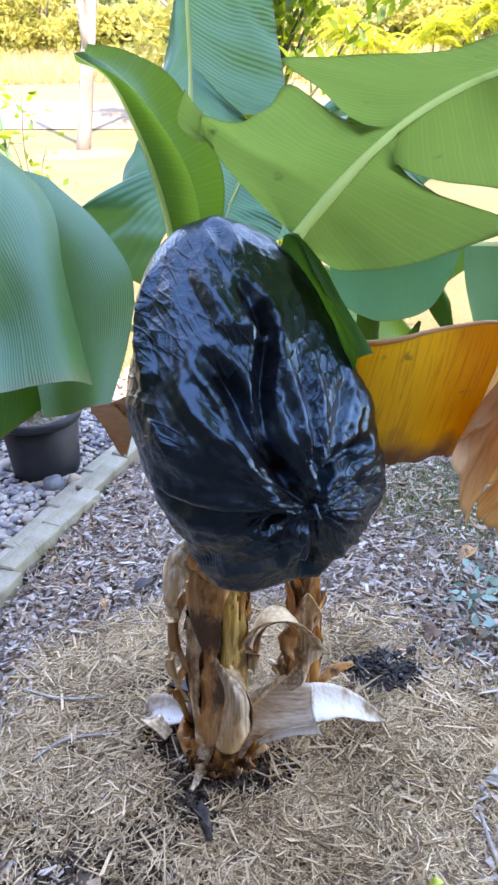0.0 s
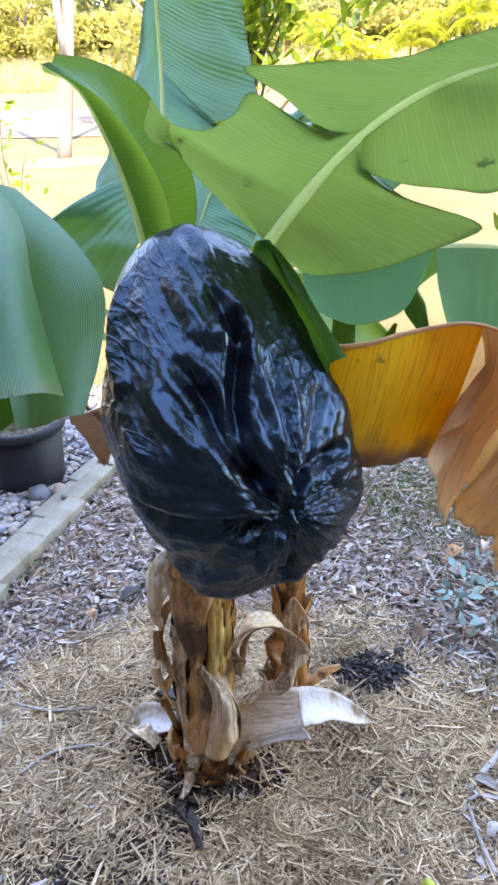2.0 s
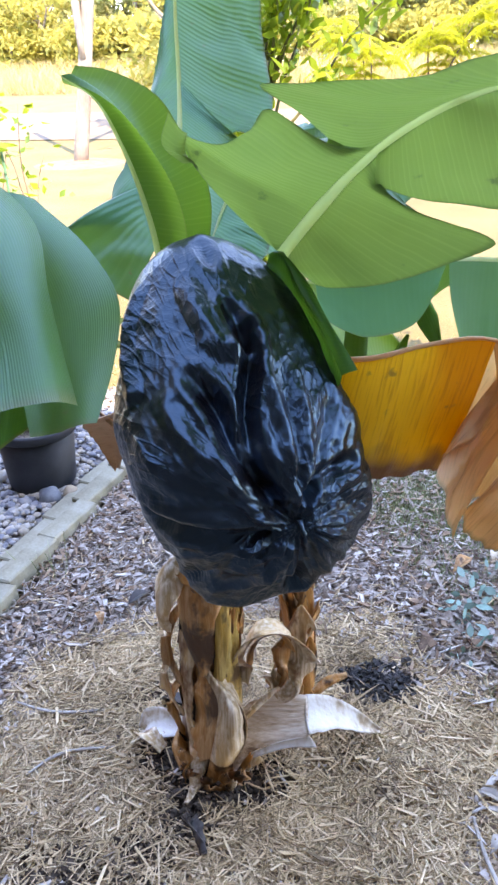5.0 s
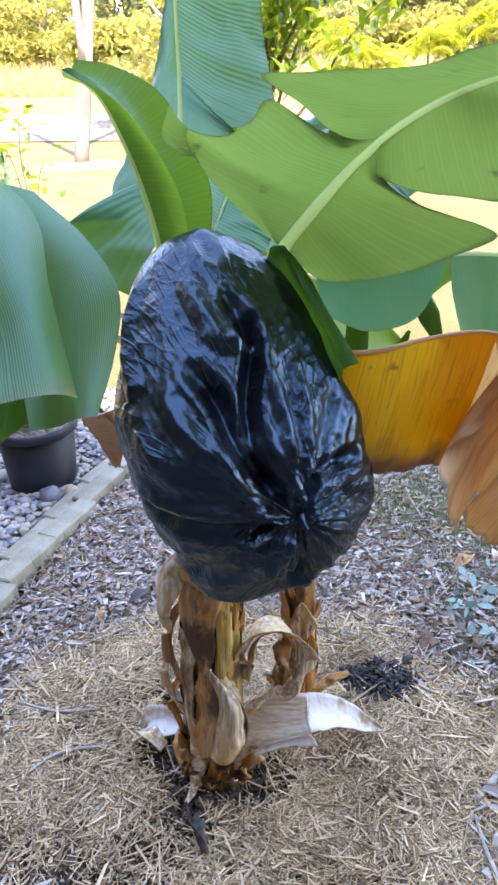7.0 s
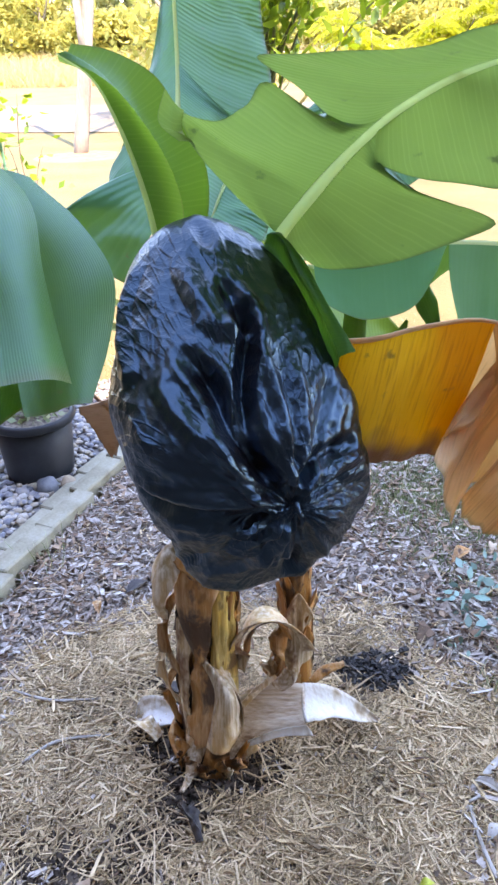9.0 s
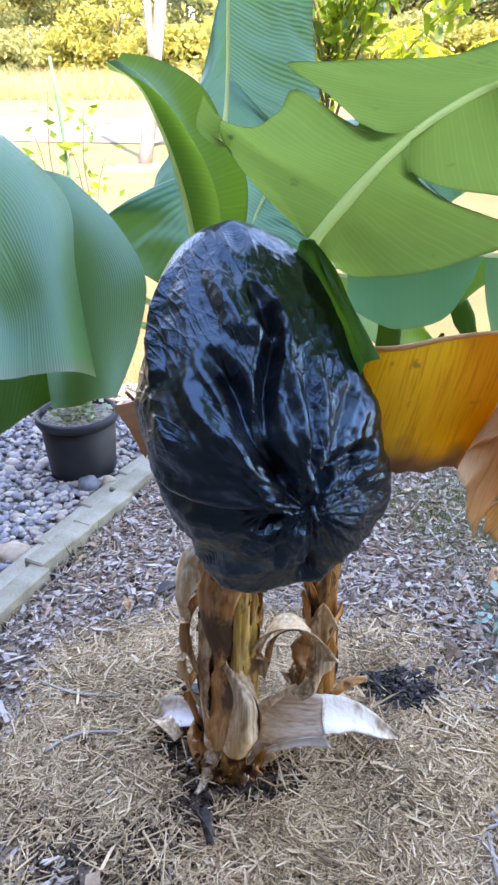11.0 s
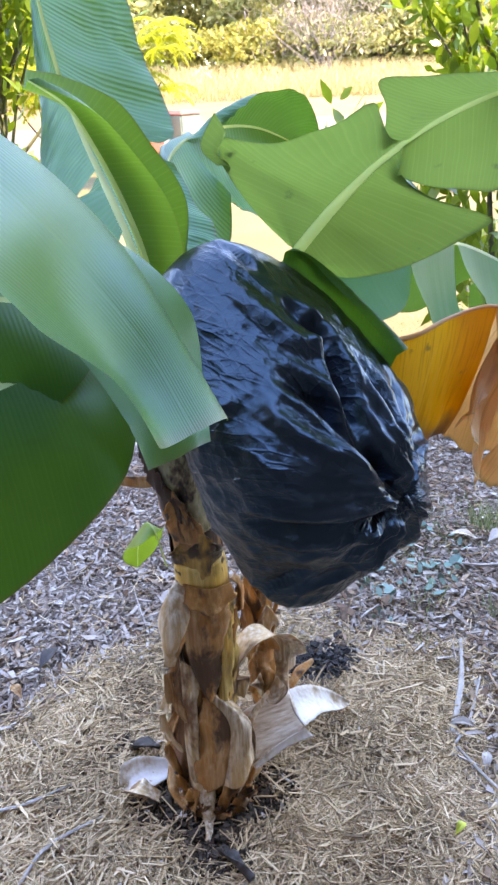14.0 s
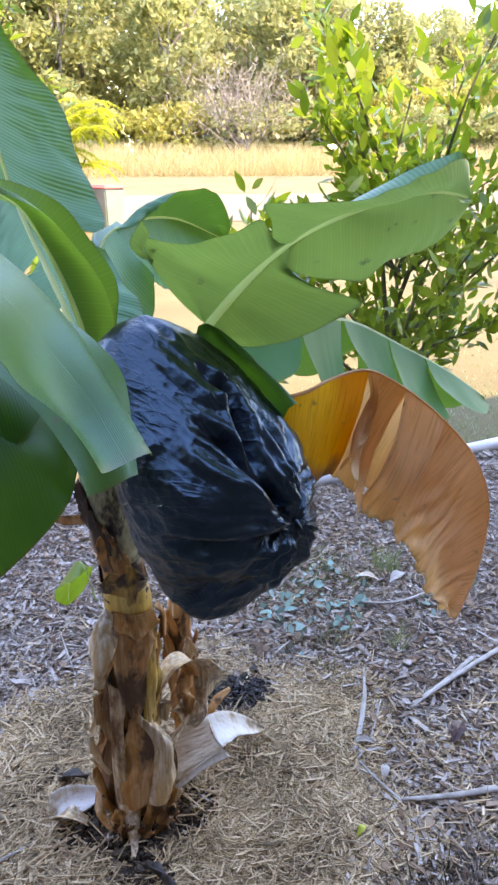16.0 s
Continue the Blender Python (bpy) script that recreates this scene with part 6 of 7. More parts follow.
def weed(x, y, n, size, label, material):
    """A low weed: a rosette of small leaves on short stalks."""
    e = thing("weed", label, "weed", (x, y, 0.0), "weeds in the bed")
    a = rng.random(n) * 2 * np.pi
    r = size * np.sqrt(rng.random(n))
    c = np.stack([r * np.cos(a), r * np.sin(a), 0.03 + 0.03 * rng.random(n)], 1)
    aim = unit(c * (1, 1, 0) + rng.normal(0, 0.02, (n, 3)))
    part("leaves", quads("leaves", oval_leaves(c, size * 0.55, 0.6, aim)), M[material], e)
    return e


for x, y, n, sz in ((0.78, 2.02, 9, 0.07), (0.86, 1.84, 8, 0.07), (0.98, 1.86, 7, 0.06), (0.92, 2.06, 7, 0.06), (1.35, 1.75, 8, 0.07), (0.72, 1.95, 5, 0.05), (0.70, 1.80, 6, 0.05), (1.12, 1.98, 6, 0.06), (0.95, 1.95, 6, 0.06), (0.84, 2.12, 6, 0.06), (1.05, 2.12, 7, 0.06)):
    weed(x, y, int(n * 1.6), sz * 1.15, "low blue-green weed growing in the mulch", "teal")


# ---- loose cover ----
def bed_points(n, x0, x1, y0, y1, keep):
    p = np.stack([rng.uniform(x0, x1, n), rng.uniform(y0, y1, n)], 1)
    return p[keep(p[:, 0], p[:, 1])]


def wobble(x, y, f=3.0, seed=0.0):
    return np.array([noise.noise(Vector((a * f, b * f, seed))) for a, b in zip(x, y)])


def in_straw(x, y):
    r = ((x - 0.03) / 0.70) ** 2 + ((y - 1.42) / 0.56) ** 2
    return r + 0.5 * wobble(x, y, 3.0, 2.0)


def scatter(name, p, zoff, length, width, thick, tilt, material, label, category, jag=0.0, vary=0.45):
    n = len(p)
    a = rng.random(n) * 2 * np.pi
    ax = unit(np.stack([np.cos(a), np.sin(a), rng.normal(0, tilt, n)], 1))
    side = unit(np.cross(ax, np.array((0, 0, 1.0)) + rng.normal(0, tilt, (n, 3))))
    nn = np.cross(side, ax)
    c = np.stack([p[:, 0], p[:, 1], mound(p[:, 0], p[:, 1]) + zoff * rng.random(n)], 1)
    sz = np.stack([length * np.exp(rng.normal(0, vary, n)), width * np.exp(rng.normal(0, vary, n)), thick * (0.6 + 0.8 * rng.random(n))], 1)
    ob = part(name, boxes(name, c, ax, side, nn, sz, jag=jag), M[material])
    return tagged(ob, label, category, kind="stuff")


def on_bed(x, y):
    return (x > edge_x(y) + 0.0) & (y < np.array([back_y(q) for q in x]) - 0.02)


def worn(x, y):
    """Where straw thins to dark compost; round the foot it also paints the shadow."""
    return sum(k * np.exp(-(((x - a) / r) ** 2 + ((y - b) / (r * 0.8)) ** 2)) for a, b, r, k in ((-0.09, 1.30, 0.06, 1.0), (-0.17, 1.19, 0.09, 0.5), (-0.25, 1.10, 0.10, 0.45), (-0.07, 1.22, 0.05, 0.9), (-0.12, 1.05, 0.10, 0.35), (-0.22, 1.62, 0.07, 0.8), (0.12, 1.34, 0.07, 0.6), (-0.05, 1.42, 0.16, 0.9), (-0.17, 1.42, 0.06, 0.9), (0.04, 1.32, 0.05, 0.8), (-0.30, 0.90, 0.13, 0.5), (-0.42, 1.0, 0.12, 0.45), (-0.16, 0.88, 0.10, 0.45), (-0.36, 1.06, 0.11, 0.42), (-0.28, 0.96, 0.11, 0.45), (-0.46, 1.14, 0.10, 0.42), (-0.42, 1.52, 0.05, 0.5), (-0.10, 0.98, 0.08, 0.4)))


p = bed_points(64000, -0.85, 0.95, 0.55, 2.2, lambda x, y: (in_straw(x, y) < 1.0 + 0.25 * rng.random(len(x))) & (worn(x, y) < 0.25 + 0.75 * rng.random(len(x))) & (wobble(x, y, 6.0, 5.0) > -0.42 + 0.25 * rng.random(len(x)) - 0.25) & (((x + 0.05) / 0.1) ** 2 + ((y - 1.45) / 0.1) ** 2 > 1) & (((x - 0.42) / 0.12) ** 2 + ((y - 1.68) / 0.08) ** 2 > 0.8 + 0.4 * rng.random(len(x))))
scatter("straw_mulch", p, 0.024, 0.048, 0.0019, 0.0013, 0.2, "straw", "pale dry chopped straw heaped round the stem", "straw")
p = bed_points(700, -0.7, 0.7, 0.7, 2.0, lambda x, y: in_straw(x, y) < 1.0)
scatter("straw_mulch", p, 0.030, 0.055, 0.0036, 0.0015, 0.14, "straw", "broad flat straws on top of the heap", "straw", 0.3)
p = bed_points(9000, -0.65, 0.3, 0.75, 1.8, lambda x, y: worn(x, y) > 0.2 + 0.3 * rng.random(len(x)))
scatter("compost", p, 0.016, 0.014, 0.008, 0.006, 0.4, "compost", "dark crumbs between the straws, compost and painted shadow round the foot", "compost", 0.4)
scatter("charred_crumbs", CHAR, 0.028, 0.014, 0.008, 0.006, 0.4, "ash", "crumbs of charred soil in the straw", "soil", 0.4)
p = bed_points(2600, -1.0, 1.5, 0.4, 2.6, lambda x, y: on_bed(x, y))
scatter("straw_mulch", p, 0.025, 0.05, 0.0028, 0.0016, 0.16, "straw", "stray dry straws among the wood chips", "straw")
p = bed_points(78000, -1.1, 2.4, 0.2, 3.9, lambda x, y: on_bed(x, y) & ((in_straw(x, y) > 0.8) | (rng.random(len(x)) < 0.03)))
scatter("wood_chips", p, 0.024, 0.018, 0.0054, 0.0022, 0.28, "chip", "weathered grey-brown wood chip mulch", "wood chips", 0.4, 0.65)
p = bed_points(16000, -1.0, 2.0, 0.4, 3.2, lambda x, y: on_bed(x, y) & ((in_straw(x, y) > 0.9) | (rng.random(len(x)) < 0.08)) & (wobble(x, y, 2.5, 3.0) > -0.5 + 0.8 * rng.random(len(x)) - 0.35 * (x > 0.3)))
scatter("bark_litter", p, 0.028, 0.021, 0.0068, 0.0024, 0.25, "bark_litter", "brown shreds of bark among the grey wood chips", "bark", 0.4, 0.55)
p = bed_points(2600, 0.2, 1.2, 0.5, 1.3, on_bed)
scatter("straw_mulch", p, 0.028, 0.045, 0.0022, 0.0014, 0.18, "straw", "loose straws spilling onto the wood chips", "straw")
p = bed_points(5000, 2.4, 4.5, 0.2, 3.9, on_bed)
scatter("wood_chips", p, 0.02, 0.035, 0.012, 0.006, 0.28, "chip", "weathered grey-brown wood chip mulch", "wood chips")


def grass(name, p, fz, h, w, material, label, lean=0.5):
    n = len(p)
    a = rng.random(n) * 2 * np.pi
    b = np.stack([p[:, 0], p[:, 1], fz(p[:, 0], p[:, 1])], 1)
    d = np.stack([np.cos(a), np.sin(a), np.zeros(n)], 1)
    hh = (h * (0.35 + 1.3 * rng.random(n) ** 1.6))[:, None]
    t = b + np.array((0, 0, 1.0)) * hh + unit(rng.normal(size=(n, 3)) * (1, 1, 0)) * hh * lean * rng.random((n, 1))
    q = np.stack([b - d * w, b + d * w, t + d * w * 0.3, t - d * w * 0.3], 1)
    return tagged(part(name, quads(name, q), M[material]), label, "grass", kind="stuff")


p = bed_points(56000, 0.3, 1.6, 1.9, 3.2, lambda x, y: on_bed(x, y) & (np.exp(-(((x - 0.78) / 0.34) ** 2 + ((y - 2.66) / 0.34) ** 2)) + 0.45 * np.exp(-(((x - 1.1) / 0.4) ** 2 + ((y - 2.1) / 0.25) ** 2)) + 0.25 * wobble(x, y, 5.0, 8.0) > 0.22 + 0.8 * rng.random(len(x))))
grass("grass_patch", p, mound, 0.024, 0.0026, "greenblade", "sparse green grass growing through the mulch")
for x, y, n in ((1.35, 2.05, 120), (1.05, 1.62, 26), (0.86, 1.75, 20), (0.74, 1.62, 16), (-0.70, 2.22, 16), (1.55, 1.85, 60)):
    q = np.stack([rng.normal(x, 0.03, n), rng.normal(y, 0.03, n)], 1)
    e = grass("grass_tuft", q, mound, 0.09, 0.002, "greenblade", "small tuft of green grass in the mulch", 0.7)
for x, y, n, sp in ((0.50, 0.84, 300, 0.085), (0.62, 0.80, 230, 0.08)):
    q = np.stack([rng.normal(x, sp, n), rng.normal(y, sp * 0.5, n)], 1)
    grass("dead_weed", q, mound, 0.036, 0.0028, "deadweed", "flattened clump of dark dead weed on the mulch", 2.2)
p = bed_points(30000, -3, 6, 2.7, 6.0, lambda x, y: (y > np.array([back_y(q) for q in x]) + 0.06) & (y < np.array([back_y(q) for q in x]) + 0.3 + 2.2 * rng.random(len(x)) ** 2))
grass("lawn_grass", p, lambda x, y: x * 0 - 0.03, 0.02, 0.004, "greenblade", "short green grass of the lawn beside the bed", 1.5)
p = np.stack([rng.uniform(-45, 55, 90000), np.zeros(90000)], 1)
p[:, 1] = rng.uniform(31, 42, 90000) - 0.24 * p[:, 0]
grass("tall_grass", p, lambda x, y: rise(x, y) - 0.05, 0.75, 0.016, "dryblade", "tall dry yellow grass along the far verge", 1.7)


# ---- trees and far things ----
def limbs(name, base, tips, r0, r1, wander=0.1):
    """Trunk and limbs as one mesh of tapering tubes."""
    bm = bmesh.new()
    for k, tip in enumerate(tips):
        start = Vector(base[min(k, len(base) - 1)])
        tip = Vector(tip)
        m1 = start.lerp(tip, 0.35) + Vector((noise.noise(tip * 3), noise.noise(tip * 5), 0)) * wander * (tip - start).length
        m2 = start.lerp(tip, 0.7) + Vector((noise.noise(tip * 7), noise.noise(tip * 2), 0)) * wander * (tip - start).length
        rr = r0 if k == 0 else r0 * 0.55
        me = tube("limb", [start, m1, m2, tip], [rr, (rr + r1) / 2, r1], 7, 14)
        bm.from_mesh(me)
        bpy.data.meshes.remove(me)
    me = bpy.data.meshes.new(name)
    bm.to_mesh(me)
    bm.free()
    me.polygons.foreach_set("use_smooth", np.ones(len(me.polygons), dtype=bool))
    return me


def citrus(at, height, spread, n, label, size=0.12, low=0.35):
    """A small citrus tree: stems, twigs and glossy pointed leaves along them."""
    e = thing("citrus_tree", label, "tree", at)
    tips, starts = [(0.05, 0.03, height * 0.8)], [(0, 0, -0.04)]
    for k in range(26):
        a = k * 2.4
        z0 = height * (0.1 + 0.5 * rng.random())
        rad = spread * (0.35 + 0.65 * rng.random())
        starts.append((0.02, 0.01, z0))
        tips.append((rad * math.cos(a), rad * math.sin(a), z0 + height * (0.05 + 0.42 * rng.random())))
    part("trunk", limbs("trunk", starts, tips, 0.022, 0.003), M["greenbark"], e)
    cs, aim = [], []
    for s0, t0 in zip(starts, tips):
        s0, t0 = np.array(s0), np.array(t0)
        d = unit(t0 - s0)
        for _ in range(n // len(tips)):
            u = 0.3 + 0.75 * rng.random()
            p = s0 + (t0 - s0) * u + rng.normal(0, 0.05, 3)
            if p[2] > low * 0.5:
                cs.append(p)
                aim.append(d + rng.normal(0, 0.7, 3) + (0, 0, 0.2))
    part("crown", quads("crown", oval_leaves(np.array(cs), size, 0.42, unit(np.array(aim)))), M["citrus"], e)
    return e


citrus((1.92, 2.78, -0.03), 2.55, 0.74, 3000, "young citrus tree with glossy green leaves on the lawn", 0.088)
citrus((0.12, 5.3, -0.03), 2.9, 0.85, 2900, "leafy citrus tree with sunlit leaves behind the bed", 0.10)
citrus((1.55, 3.6, -0.03), 1.70, 0.20, 700, "slender citrus shoot beside the young tree")

# feathery tree
fern = thing("feathery_tree", "slender tree with bright feathery yellow-green fronds", "tree", (2.95, 13.75, 0))
starts = [(0, 0, -0.05), (0.05, 0, 0.5), (0.0, 0, 0.4)]
tips = [(0.55, -0.2, 2.3), (0.0, 0.2, 2.4), (0.9, 0.2, 1.8)]
part("trunk", limbs("trunk", starts, tips, 0.045, 0.012), M["darkbark"], fern)
lq = []
for k in range(18):
    tip = np.array((0.5, 0.0, 2.15)) + unit(rng.normal(size=3)) * (0.80, 0.65, 0.72) * rng.random() ** 0.4
    for j in range(9):
        a = j * 0.7 + rng.random() * 0.6
        L = 0.42 + 0.32 * rng.random()
        d = np.array((math.cos(a), math.sin(a), 0.0))
        up = 0.10 + 0.30 * rng.random()
        side = np.cross(d, (0, 0, 1.0))
        for u in np.linspace(0.1, 1, 20):
            c = tip + d * L * u + np.array((0, 0, up * u - 0.42 * u * u))
            for sg in (-1, 1):
                w = side * sg * 0.12 * math.sin(math.pi * min(1, u * 0.9 + 0.08)) * (0.7 + 0.5 * rng.random())
                h = d * 0.013
                z = np.array((0, 0, -0.02 - 0.05 * rng.random()))
                lq.append([c - h, c + h, c + h * 0.4 + w + z, c - h * 0.4 + w + z])
part("crown", quads("crown", np.array(lq)), M["fern"], fern)
copy_thing(fern, pose(2.2, 15.4, -0.15, 0, 0, 130))

# sapling and stake on the lawn
stake = part("garden_stake", tube("garden_stake", [(0, 0, -0.05), (0.02, 0, 0.9), (-0.03, 0, 1.82)], [0.011, 0.011], 8, 8), M["stake"])
stake.location = (-2.02, 6.2, 0)
tagged(stake, "thin green garden stake standing in the lawn", "garden stake")
for x, y, h in ((-2.15, 6.25, 1.6), (-1.83, 6.15, 1.5)):
    e = thing("sapling", "spindly sapling with a few sunlit leaves", "sapling", (x, y, -0.02), "saplings by the stake")
    part("stem", limbs("stem", [(0, 0, 0), (0, 0, 0.5), (0, 0, 0.7)], [(0.03, 0, h), (0.16, 0.05, h * 0.75), (-0.13, 0, h * 0.8)], 0.008, 0.003), M["darkbark"], e)
    cs = np.stack([rng.normal(0.02, 0.12, 46), rng.normal(0, 0.08, 46), rng.uniform(0.55, h, 46)], 1)
    part("leaves", quads("leaves", leaf_quads(cs, 0.10, 0.5, 0.5)), M["citrus"], e)


# wheelie bins
def wheelie_bin(at, turn, material, label):
    e = thing("wheelie_bin", label, "bin", at, "bins by the road")
    e.rotation_euler = (0, 0, turn)
    bm = bmesh.new()
    bmesh.ops.create_cube(bm, size=1)
    for q in bm.verts:
        k = 0.80 if q.co.z < 0 else 1.0
        q.co = Vector((q.co.x * 0.56 * k, q.co.y * 0.66 * k, 0.08 + (q.co.z + 0.5) * 0.86))
    bmesh.ops.bevel(bm, geom=bm.edges[:], offset=0.03, segments=2, affect="EDGES")
    me = bpy.data.meshes.new("body")
    bm.to_mesh(me)
    bm.free()
    part("body", me, M["bingreen"] if material == "green" else M["binred"], e)
    bm = bmesh.new()
    bmesh.ops.create_cube(bm, size=1)
    for q in bm.verts:
        k = 0.8 if q.co.z > 0 else 1.0
        q.co = Vector((q.co.x * 0.60 * k, q.co.y * 0.72 * k, 0.98 + q.co.z * 0.08))
    bmesh.ops.bevel(bm, geom=bm.edges[:], offset=0.02, segments=2, affect="EDGES")
    me = bpy.data.meshes.new("lid")
    bm.to_mesh(me)
    bm.free()
    part("lid", me, M["binred"], e, "red lid")
    for sx in (-0.24, 0.24):
        me = tube("wheel", [(sx - 0.025, 0.27, 0.10), (sx + 0.025, 0.27, 0.10)], [0.10, 0.10], 16, 3)
        part("wheel", me, M["rubber"], e)
    part("handle", tube("handle", [(-0.22, 0.40, 0.93), (0.22, 0.40, 0.93)], [0.016, 0.016], 8, 3), M["rubber"], e)
    return e


wheelie_bin((5.25, 17.0, 0.24), 0.25, "green", "grey-green wheelie bin with a red lid by the road")
wheelie_bin((4.45, 17.15, 0.2), 0.1, "red", "red wheelie bin standing by the road")

# forked pale tree on the lawn
gum = thing("gum_tree", "forked gum tree with a pale smooth trunk", "tree", (-4.05, 16.9, 0.08))
part("trunk", limbs("trunk", [(0, 0, -0.2), (0.36, 0, 2.0), (0.85, 0, 4.8)], [(1.5, 0.3, 8.6), (0.0, 0.3, 8.0), (2.6, 0.4, 8.6)], 0.17, 0.08, 0.015), M["bark"], gum)
cs = rng.normal(size=(900, 3)) * (2.4, 2.4, 1.0) + (0, 0.2, 9.0)
part("crown", quads("crown", leaf_quads(cs, 0.22, 0.8, 0.3)), M["gum"], gum)
v = [(-4.0, 16.8, 0.13)] + [(-4.0 + 1.1 * math.cos(k / 30 * 2 * math.pi), 16.8 + 1.0 * math.sin(k / 30 * 2 * math.pi), float(rise(-4.0 + 1.1 * math.cos(k / 30 * 2 * math.pi), 16.8 + math.sin(k / 30 * 2 * math.pi))) - 0.035) for k in range(30)]
tagged(part("tree_ring", as_mesh("tree_ring", v, [(0, 1 + k, 1 + (k + 1) % 30) for k in range(30)]), M["redmulch"]), "ring of reddish bark mulch round the gum tree", "mulch", kind="structure")


def forest_tree(height, spread, n, material, label, lean=0.0, leafsize=0.3, trunk="bark"):
    e = thing("forest_tree", label, "tree", (0, 0, 0), "far woods")
    tips = [(lean, 0, height * 0.9)] + [(spread * 0.7 * math.cos(k * 2.1), spread * 0.7 * math.sin(k * 2.1), height * (0.55 + 0.07 * k)) for k in range(4)]
    starts = [(0, 0, -0.3)] + [(lean * 0.4, 0, height * (0.22 + 0.1 * k)) for k in range(4)]
    part("trunk", limbs("trunk", starts, tips, 0.16, 0.04, 0.06), M[trunk], e)
    cl = []
    for k in range(46):
        z = height * (0.10 + 0.76 * rng.random())
        w = spread * (1.05 - 0.6 * abs(z / height - 0.55) * 1.6)
        a = rng.random() * 2 * math.pi
        r = w * math.sqrt(rng.random())
        cl.append((r * math.cos(a) + lean * z / height, r * math.sin(a), z))
    cl = np.array(cl)
    c = cl[rng.integers(0, len(cl), n)] + rng.normal(size=(n, 3)) * (0.5, 0.5, 0.32) * spread * 0.34
    part("crown", quads("crown", leaf_quads(c, leafsize, 0.9, 0.45)), M[material], e)
    return e


protos = [forest_tree(13.5, 2.9, 7500, "gum", "tall olive green bushland tree in the woods", 0.6, 0.36), forest_tree(10.5, 2.6, 6000, "gum", "olive green bushland tree in the woods", -0.4, 0.36),
          forest_tree(15, 3.3, 7500, "gum", "tall grey green bushland tree in the woods", -0.8, 0.36), forest_tree(5.5, 2.3, 5500, "gumwarm", "yellow green leafy tree by the road"),
          forest_tree(3.2, 2.0, 4500, "gum", "low olive shrub at the edge of the woods"), forest_tree(3.0, 1.9, 4000, "gumwarm", "low yellowing shrub at the edge of the woods")]
spots = []
for row, (s0, step) in enumerate(((43, 3.4), (49, 3.6), (57, 4.0), (68, 4.6))):
    x = -34 - row * 5
    while x < 46 + row * 6:
        spots.append((x + rng.normal(0, 0.7), s0 + rng.normal(0, 1.2), row))
        x += step * (0.8 + 0.4 * rng.random())
used = set()
for k, (x, s0, row) in enumerate(spots):
    which = int(rng.integers(0, 3)) if row else int(rng.choice([0, 1, 1, 2, 3, 4, 4]))
    y = s0 - 0.24 * x
    if x > 0.82 * y:
        which = (3, 1, 1, 0)[row]  # the woods fall away here and the sky shows
    m = pose(x, y, float(rise(x, y)), 0, 0, float(rng.random() * 360))
    if which not in used:
        protos[which].matrix_basis = m
        used.add(which)
    else:
        copy_thing(protos[which], m @ Matrix.Diagonal((1, 1, 1, 1)))
for k, x in enumerate(np.arange(-26, 40, 3.1)):
    xx = x + rng.normal(0, 0.6)
    y = 40.5 + rng.normal(0, 0.8) - 0.24 * xx
    which = 4 + int(rng.random() < 0.4)
    m = pose(xx, y, float(rise(xx, y)), 0, 0, float(rng.random() * 360))
    if which not in used:
        protos[which].matrix_basis = m
        used.add(which)
    else:
        copy_thing(protos[which], m)
# a nearer sunlit tree across the lawn, and a bare grey shrub at the edge of the woods
copy_thing(protos[3], pose(-1.6, 21.5, 0.35, 0, 0, 40))
if 3 not in used:
    protos[3].matrix_basis = pose(-14, 46, float(rise(-14, 46)))
bare = thing("bare_shrub", "leafless grey shrub at the edge of the woods", "shrub", (18.3, 34.0, 1.9))
starts, tips = [], []
for k in range(60):
    a = rng.random() * 2 * math.pi
    starts.append((0.25 * math.cos(a), 0.25 * math.sin(a), -0.1 + 1.2 * rng.random() * (k > 20)))
    tips.append((1.8 * rng.normal(), 0.9 * rng.normal(), 1.9 + 3.0 * rng.random()))
part("branch_frame", limbs("branch_frame", starts, tips, 0.05, 0.01, 0.2), M["bark"], bare)
cs = rng.normal(size=(2600, 3)) * (1.9, 1.0, 1.05) + (0, 0, 2.7)
part("crown", quads("crown", leaf_quads(cs, 0.5, 1.0, 0.05)), M["twig"], bare)

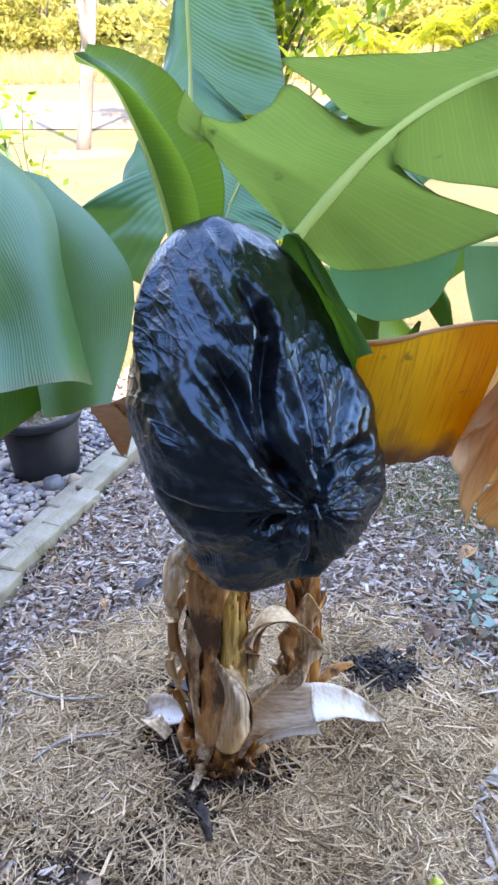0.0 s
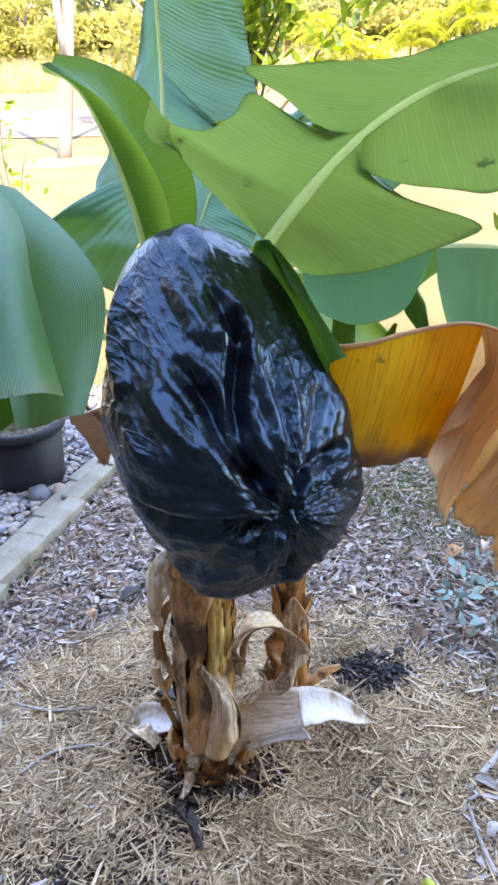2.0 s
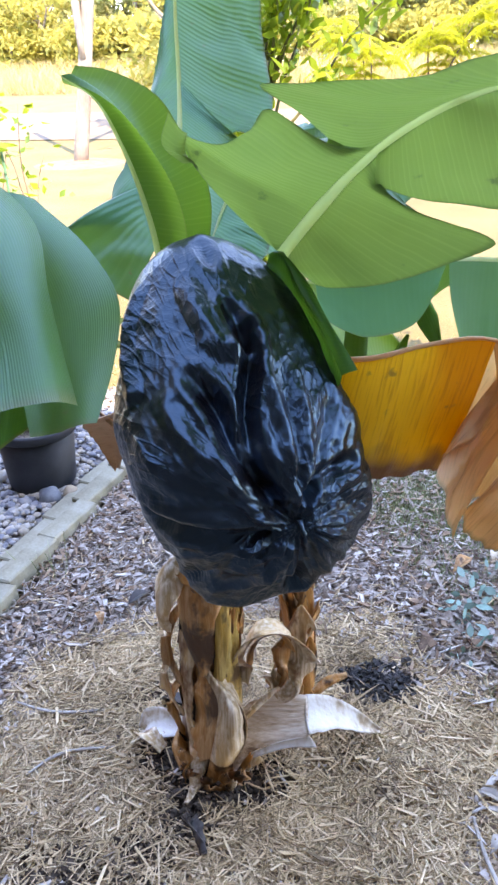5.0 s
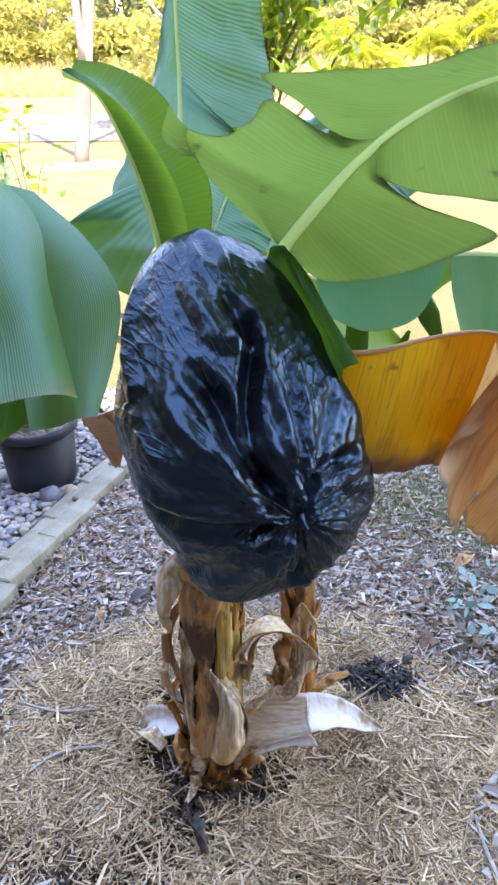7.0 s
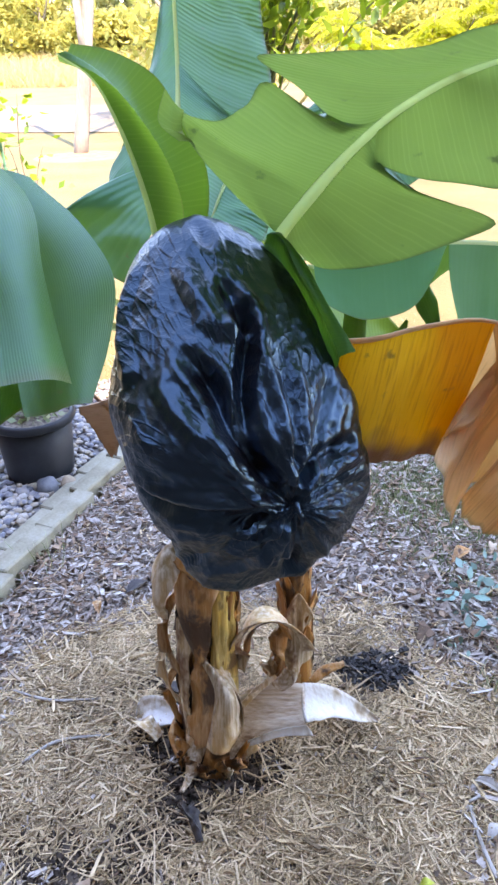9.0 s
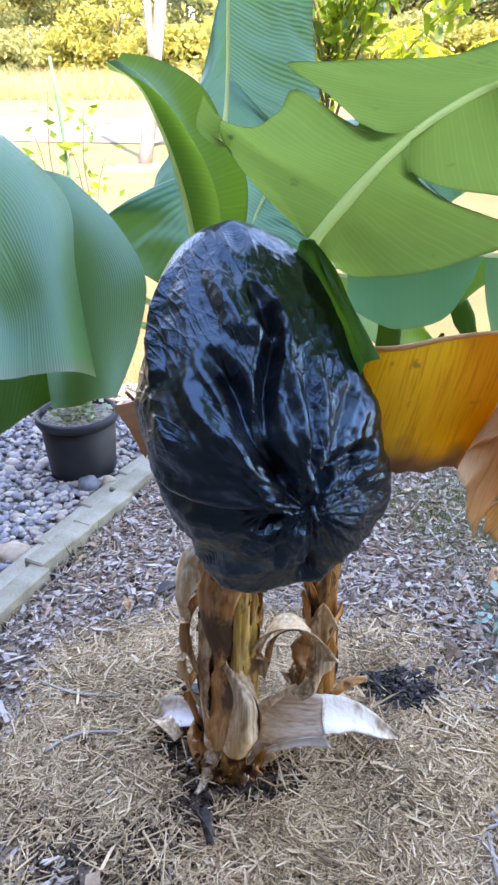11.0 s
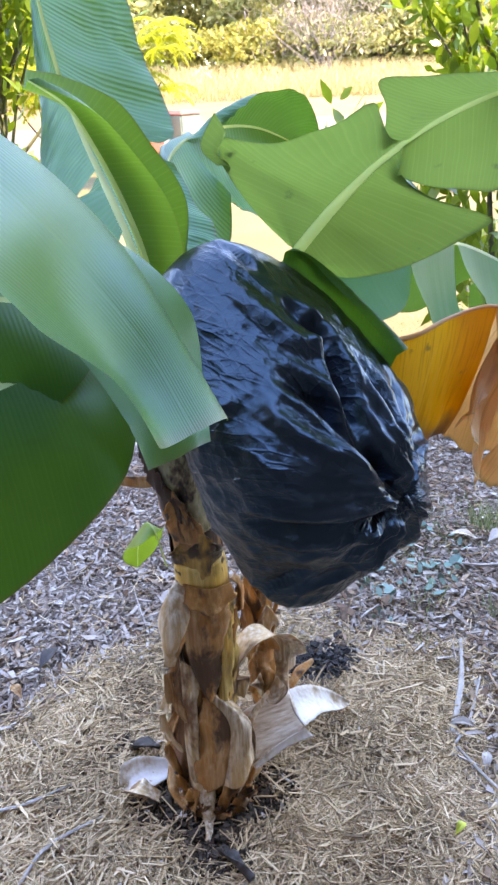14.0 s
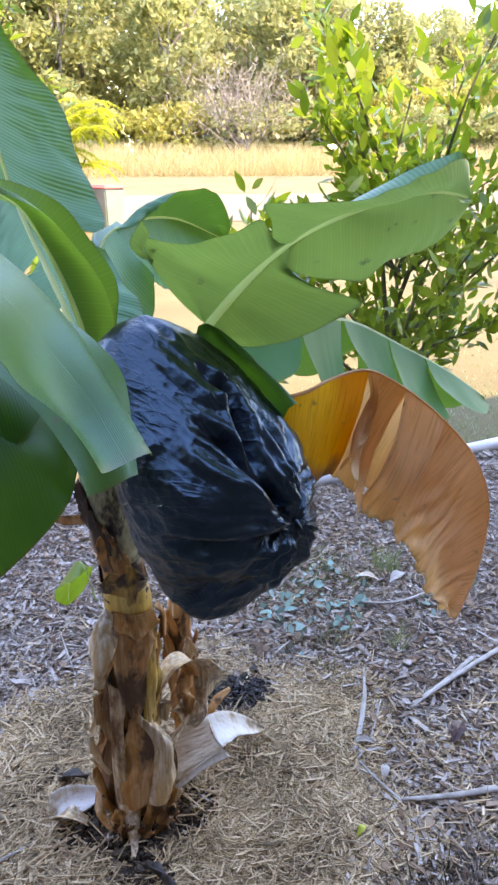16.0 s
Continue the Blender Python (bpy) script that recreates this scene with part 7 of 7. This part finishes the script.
# ---- pebbles ----
bmp = []
for k in range(6):
    bm = bmesh.new()
    bmesh.ops.create_uvsphere(bm, u_segments=6, v_segments=4, radius=0.5)
    for q in bm.verts:
        q.co *= 1 + 0.25 * noise.noise(q.co * 2.5 + Vector((k * 7.0, 0, 0)))
    bmesh.ops.triangulate(bm, faces=bm.faces[:])
    me = bpy.data.meshes.new("pebble")
    bm.to_mesh(me)
    bm.free()
    me.polygons.foreach_set("use_smooth", np.ones(len(me.polygons), dtype=bool))
    me.materials.append(M["pebble"])
    bmp.append(me)


def peb_points(n, x0, y0, y1):
    q = np.stack([rng.uniform(x0, -0.2, n), rng.uniform(y0, y1, n)], 1)
    q = q[(q[:, 0] < edge_x(q[:, 1]) - 0.19) & (((q[:, 0] + 0.91) ** 2 + (q[:, 1] - 2.90) ** 2) > 0.14**2)]
    return q


near = peb_points(6000, -1.35, 2.0, 3.0)[:300]
for x, y in near:
    ob = part("pebble", bmp[int(rng.integers(0, 6))], None, pebble_bed)
    sz = 0.030 * math.exp(rng.normal(0, 0.33))
    ob.location = (x, y, 0.012 + 0.012 * rng.random())
    ob.rotation_euler = (rng.normal(0, 0.25), rng.normal(0, 0.25), rng.random() * 6.28)
    ob.scale = (sz * 1.35, sz, sz * 0.62)
rest = np.concatenate([peb_points(7000, -1.6, 1.5, 3.95), peb_points(3600, -3.1, 1.5, 3.95)])
tv = np.array([tuple(q.co) for q in bmp[0].vertices])
tf = np.array([tuple(t.vertices) for t in bmp[0].polygons])
vv, ff = [], []
for k, (x, y) in enumerate(rest):
    a = rng.random() * 6.28
    sz = 0.023 * math.exp(rng.normal(0, 0.35))
    w = tv * (sz * 1.35, sz, sz * 0.62)
    w = np.stack([w[:, 0] * math.cos(a) - w[:, 1] * math.sin(a), w[:, 0] * math.sin(a) + w[:, 1] * math.cos(a), w[:, 2]], 1) + (x, y, 0.008 + 0.016 * rng.random())
    ff.append(tf + len(tv) * k)
    vv.append(w)
tagged(part("small_pebbles", as_mesh("small_pebbles", np.concatenate(vv), [tuple(map(int, t)) for t in np.concatenate(ff)]), M["pebbles"]), "loose grey and tan river pebbles", "pebbles", kind="stuff")
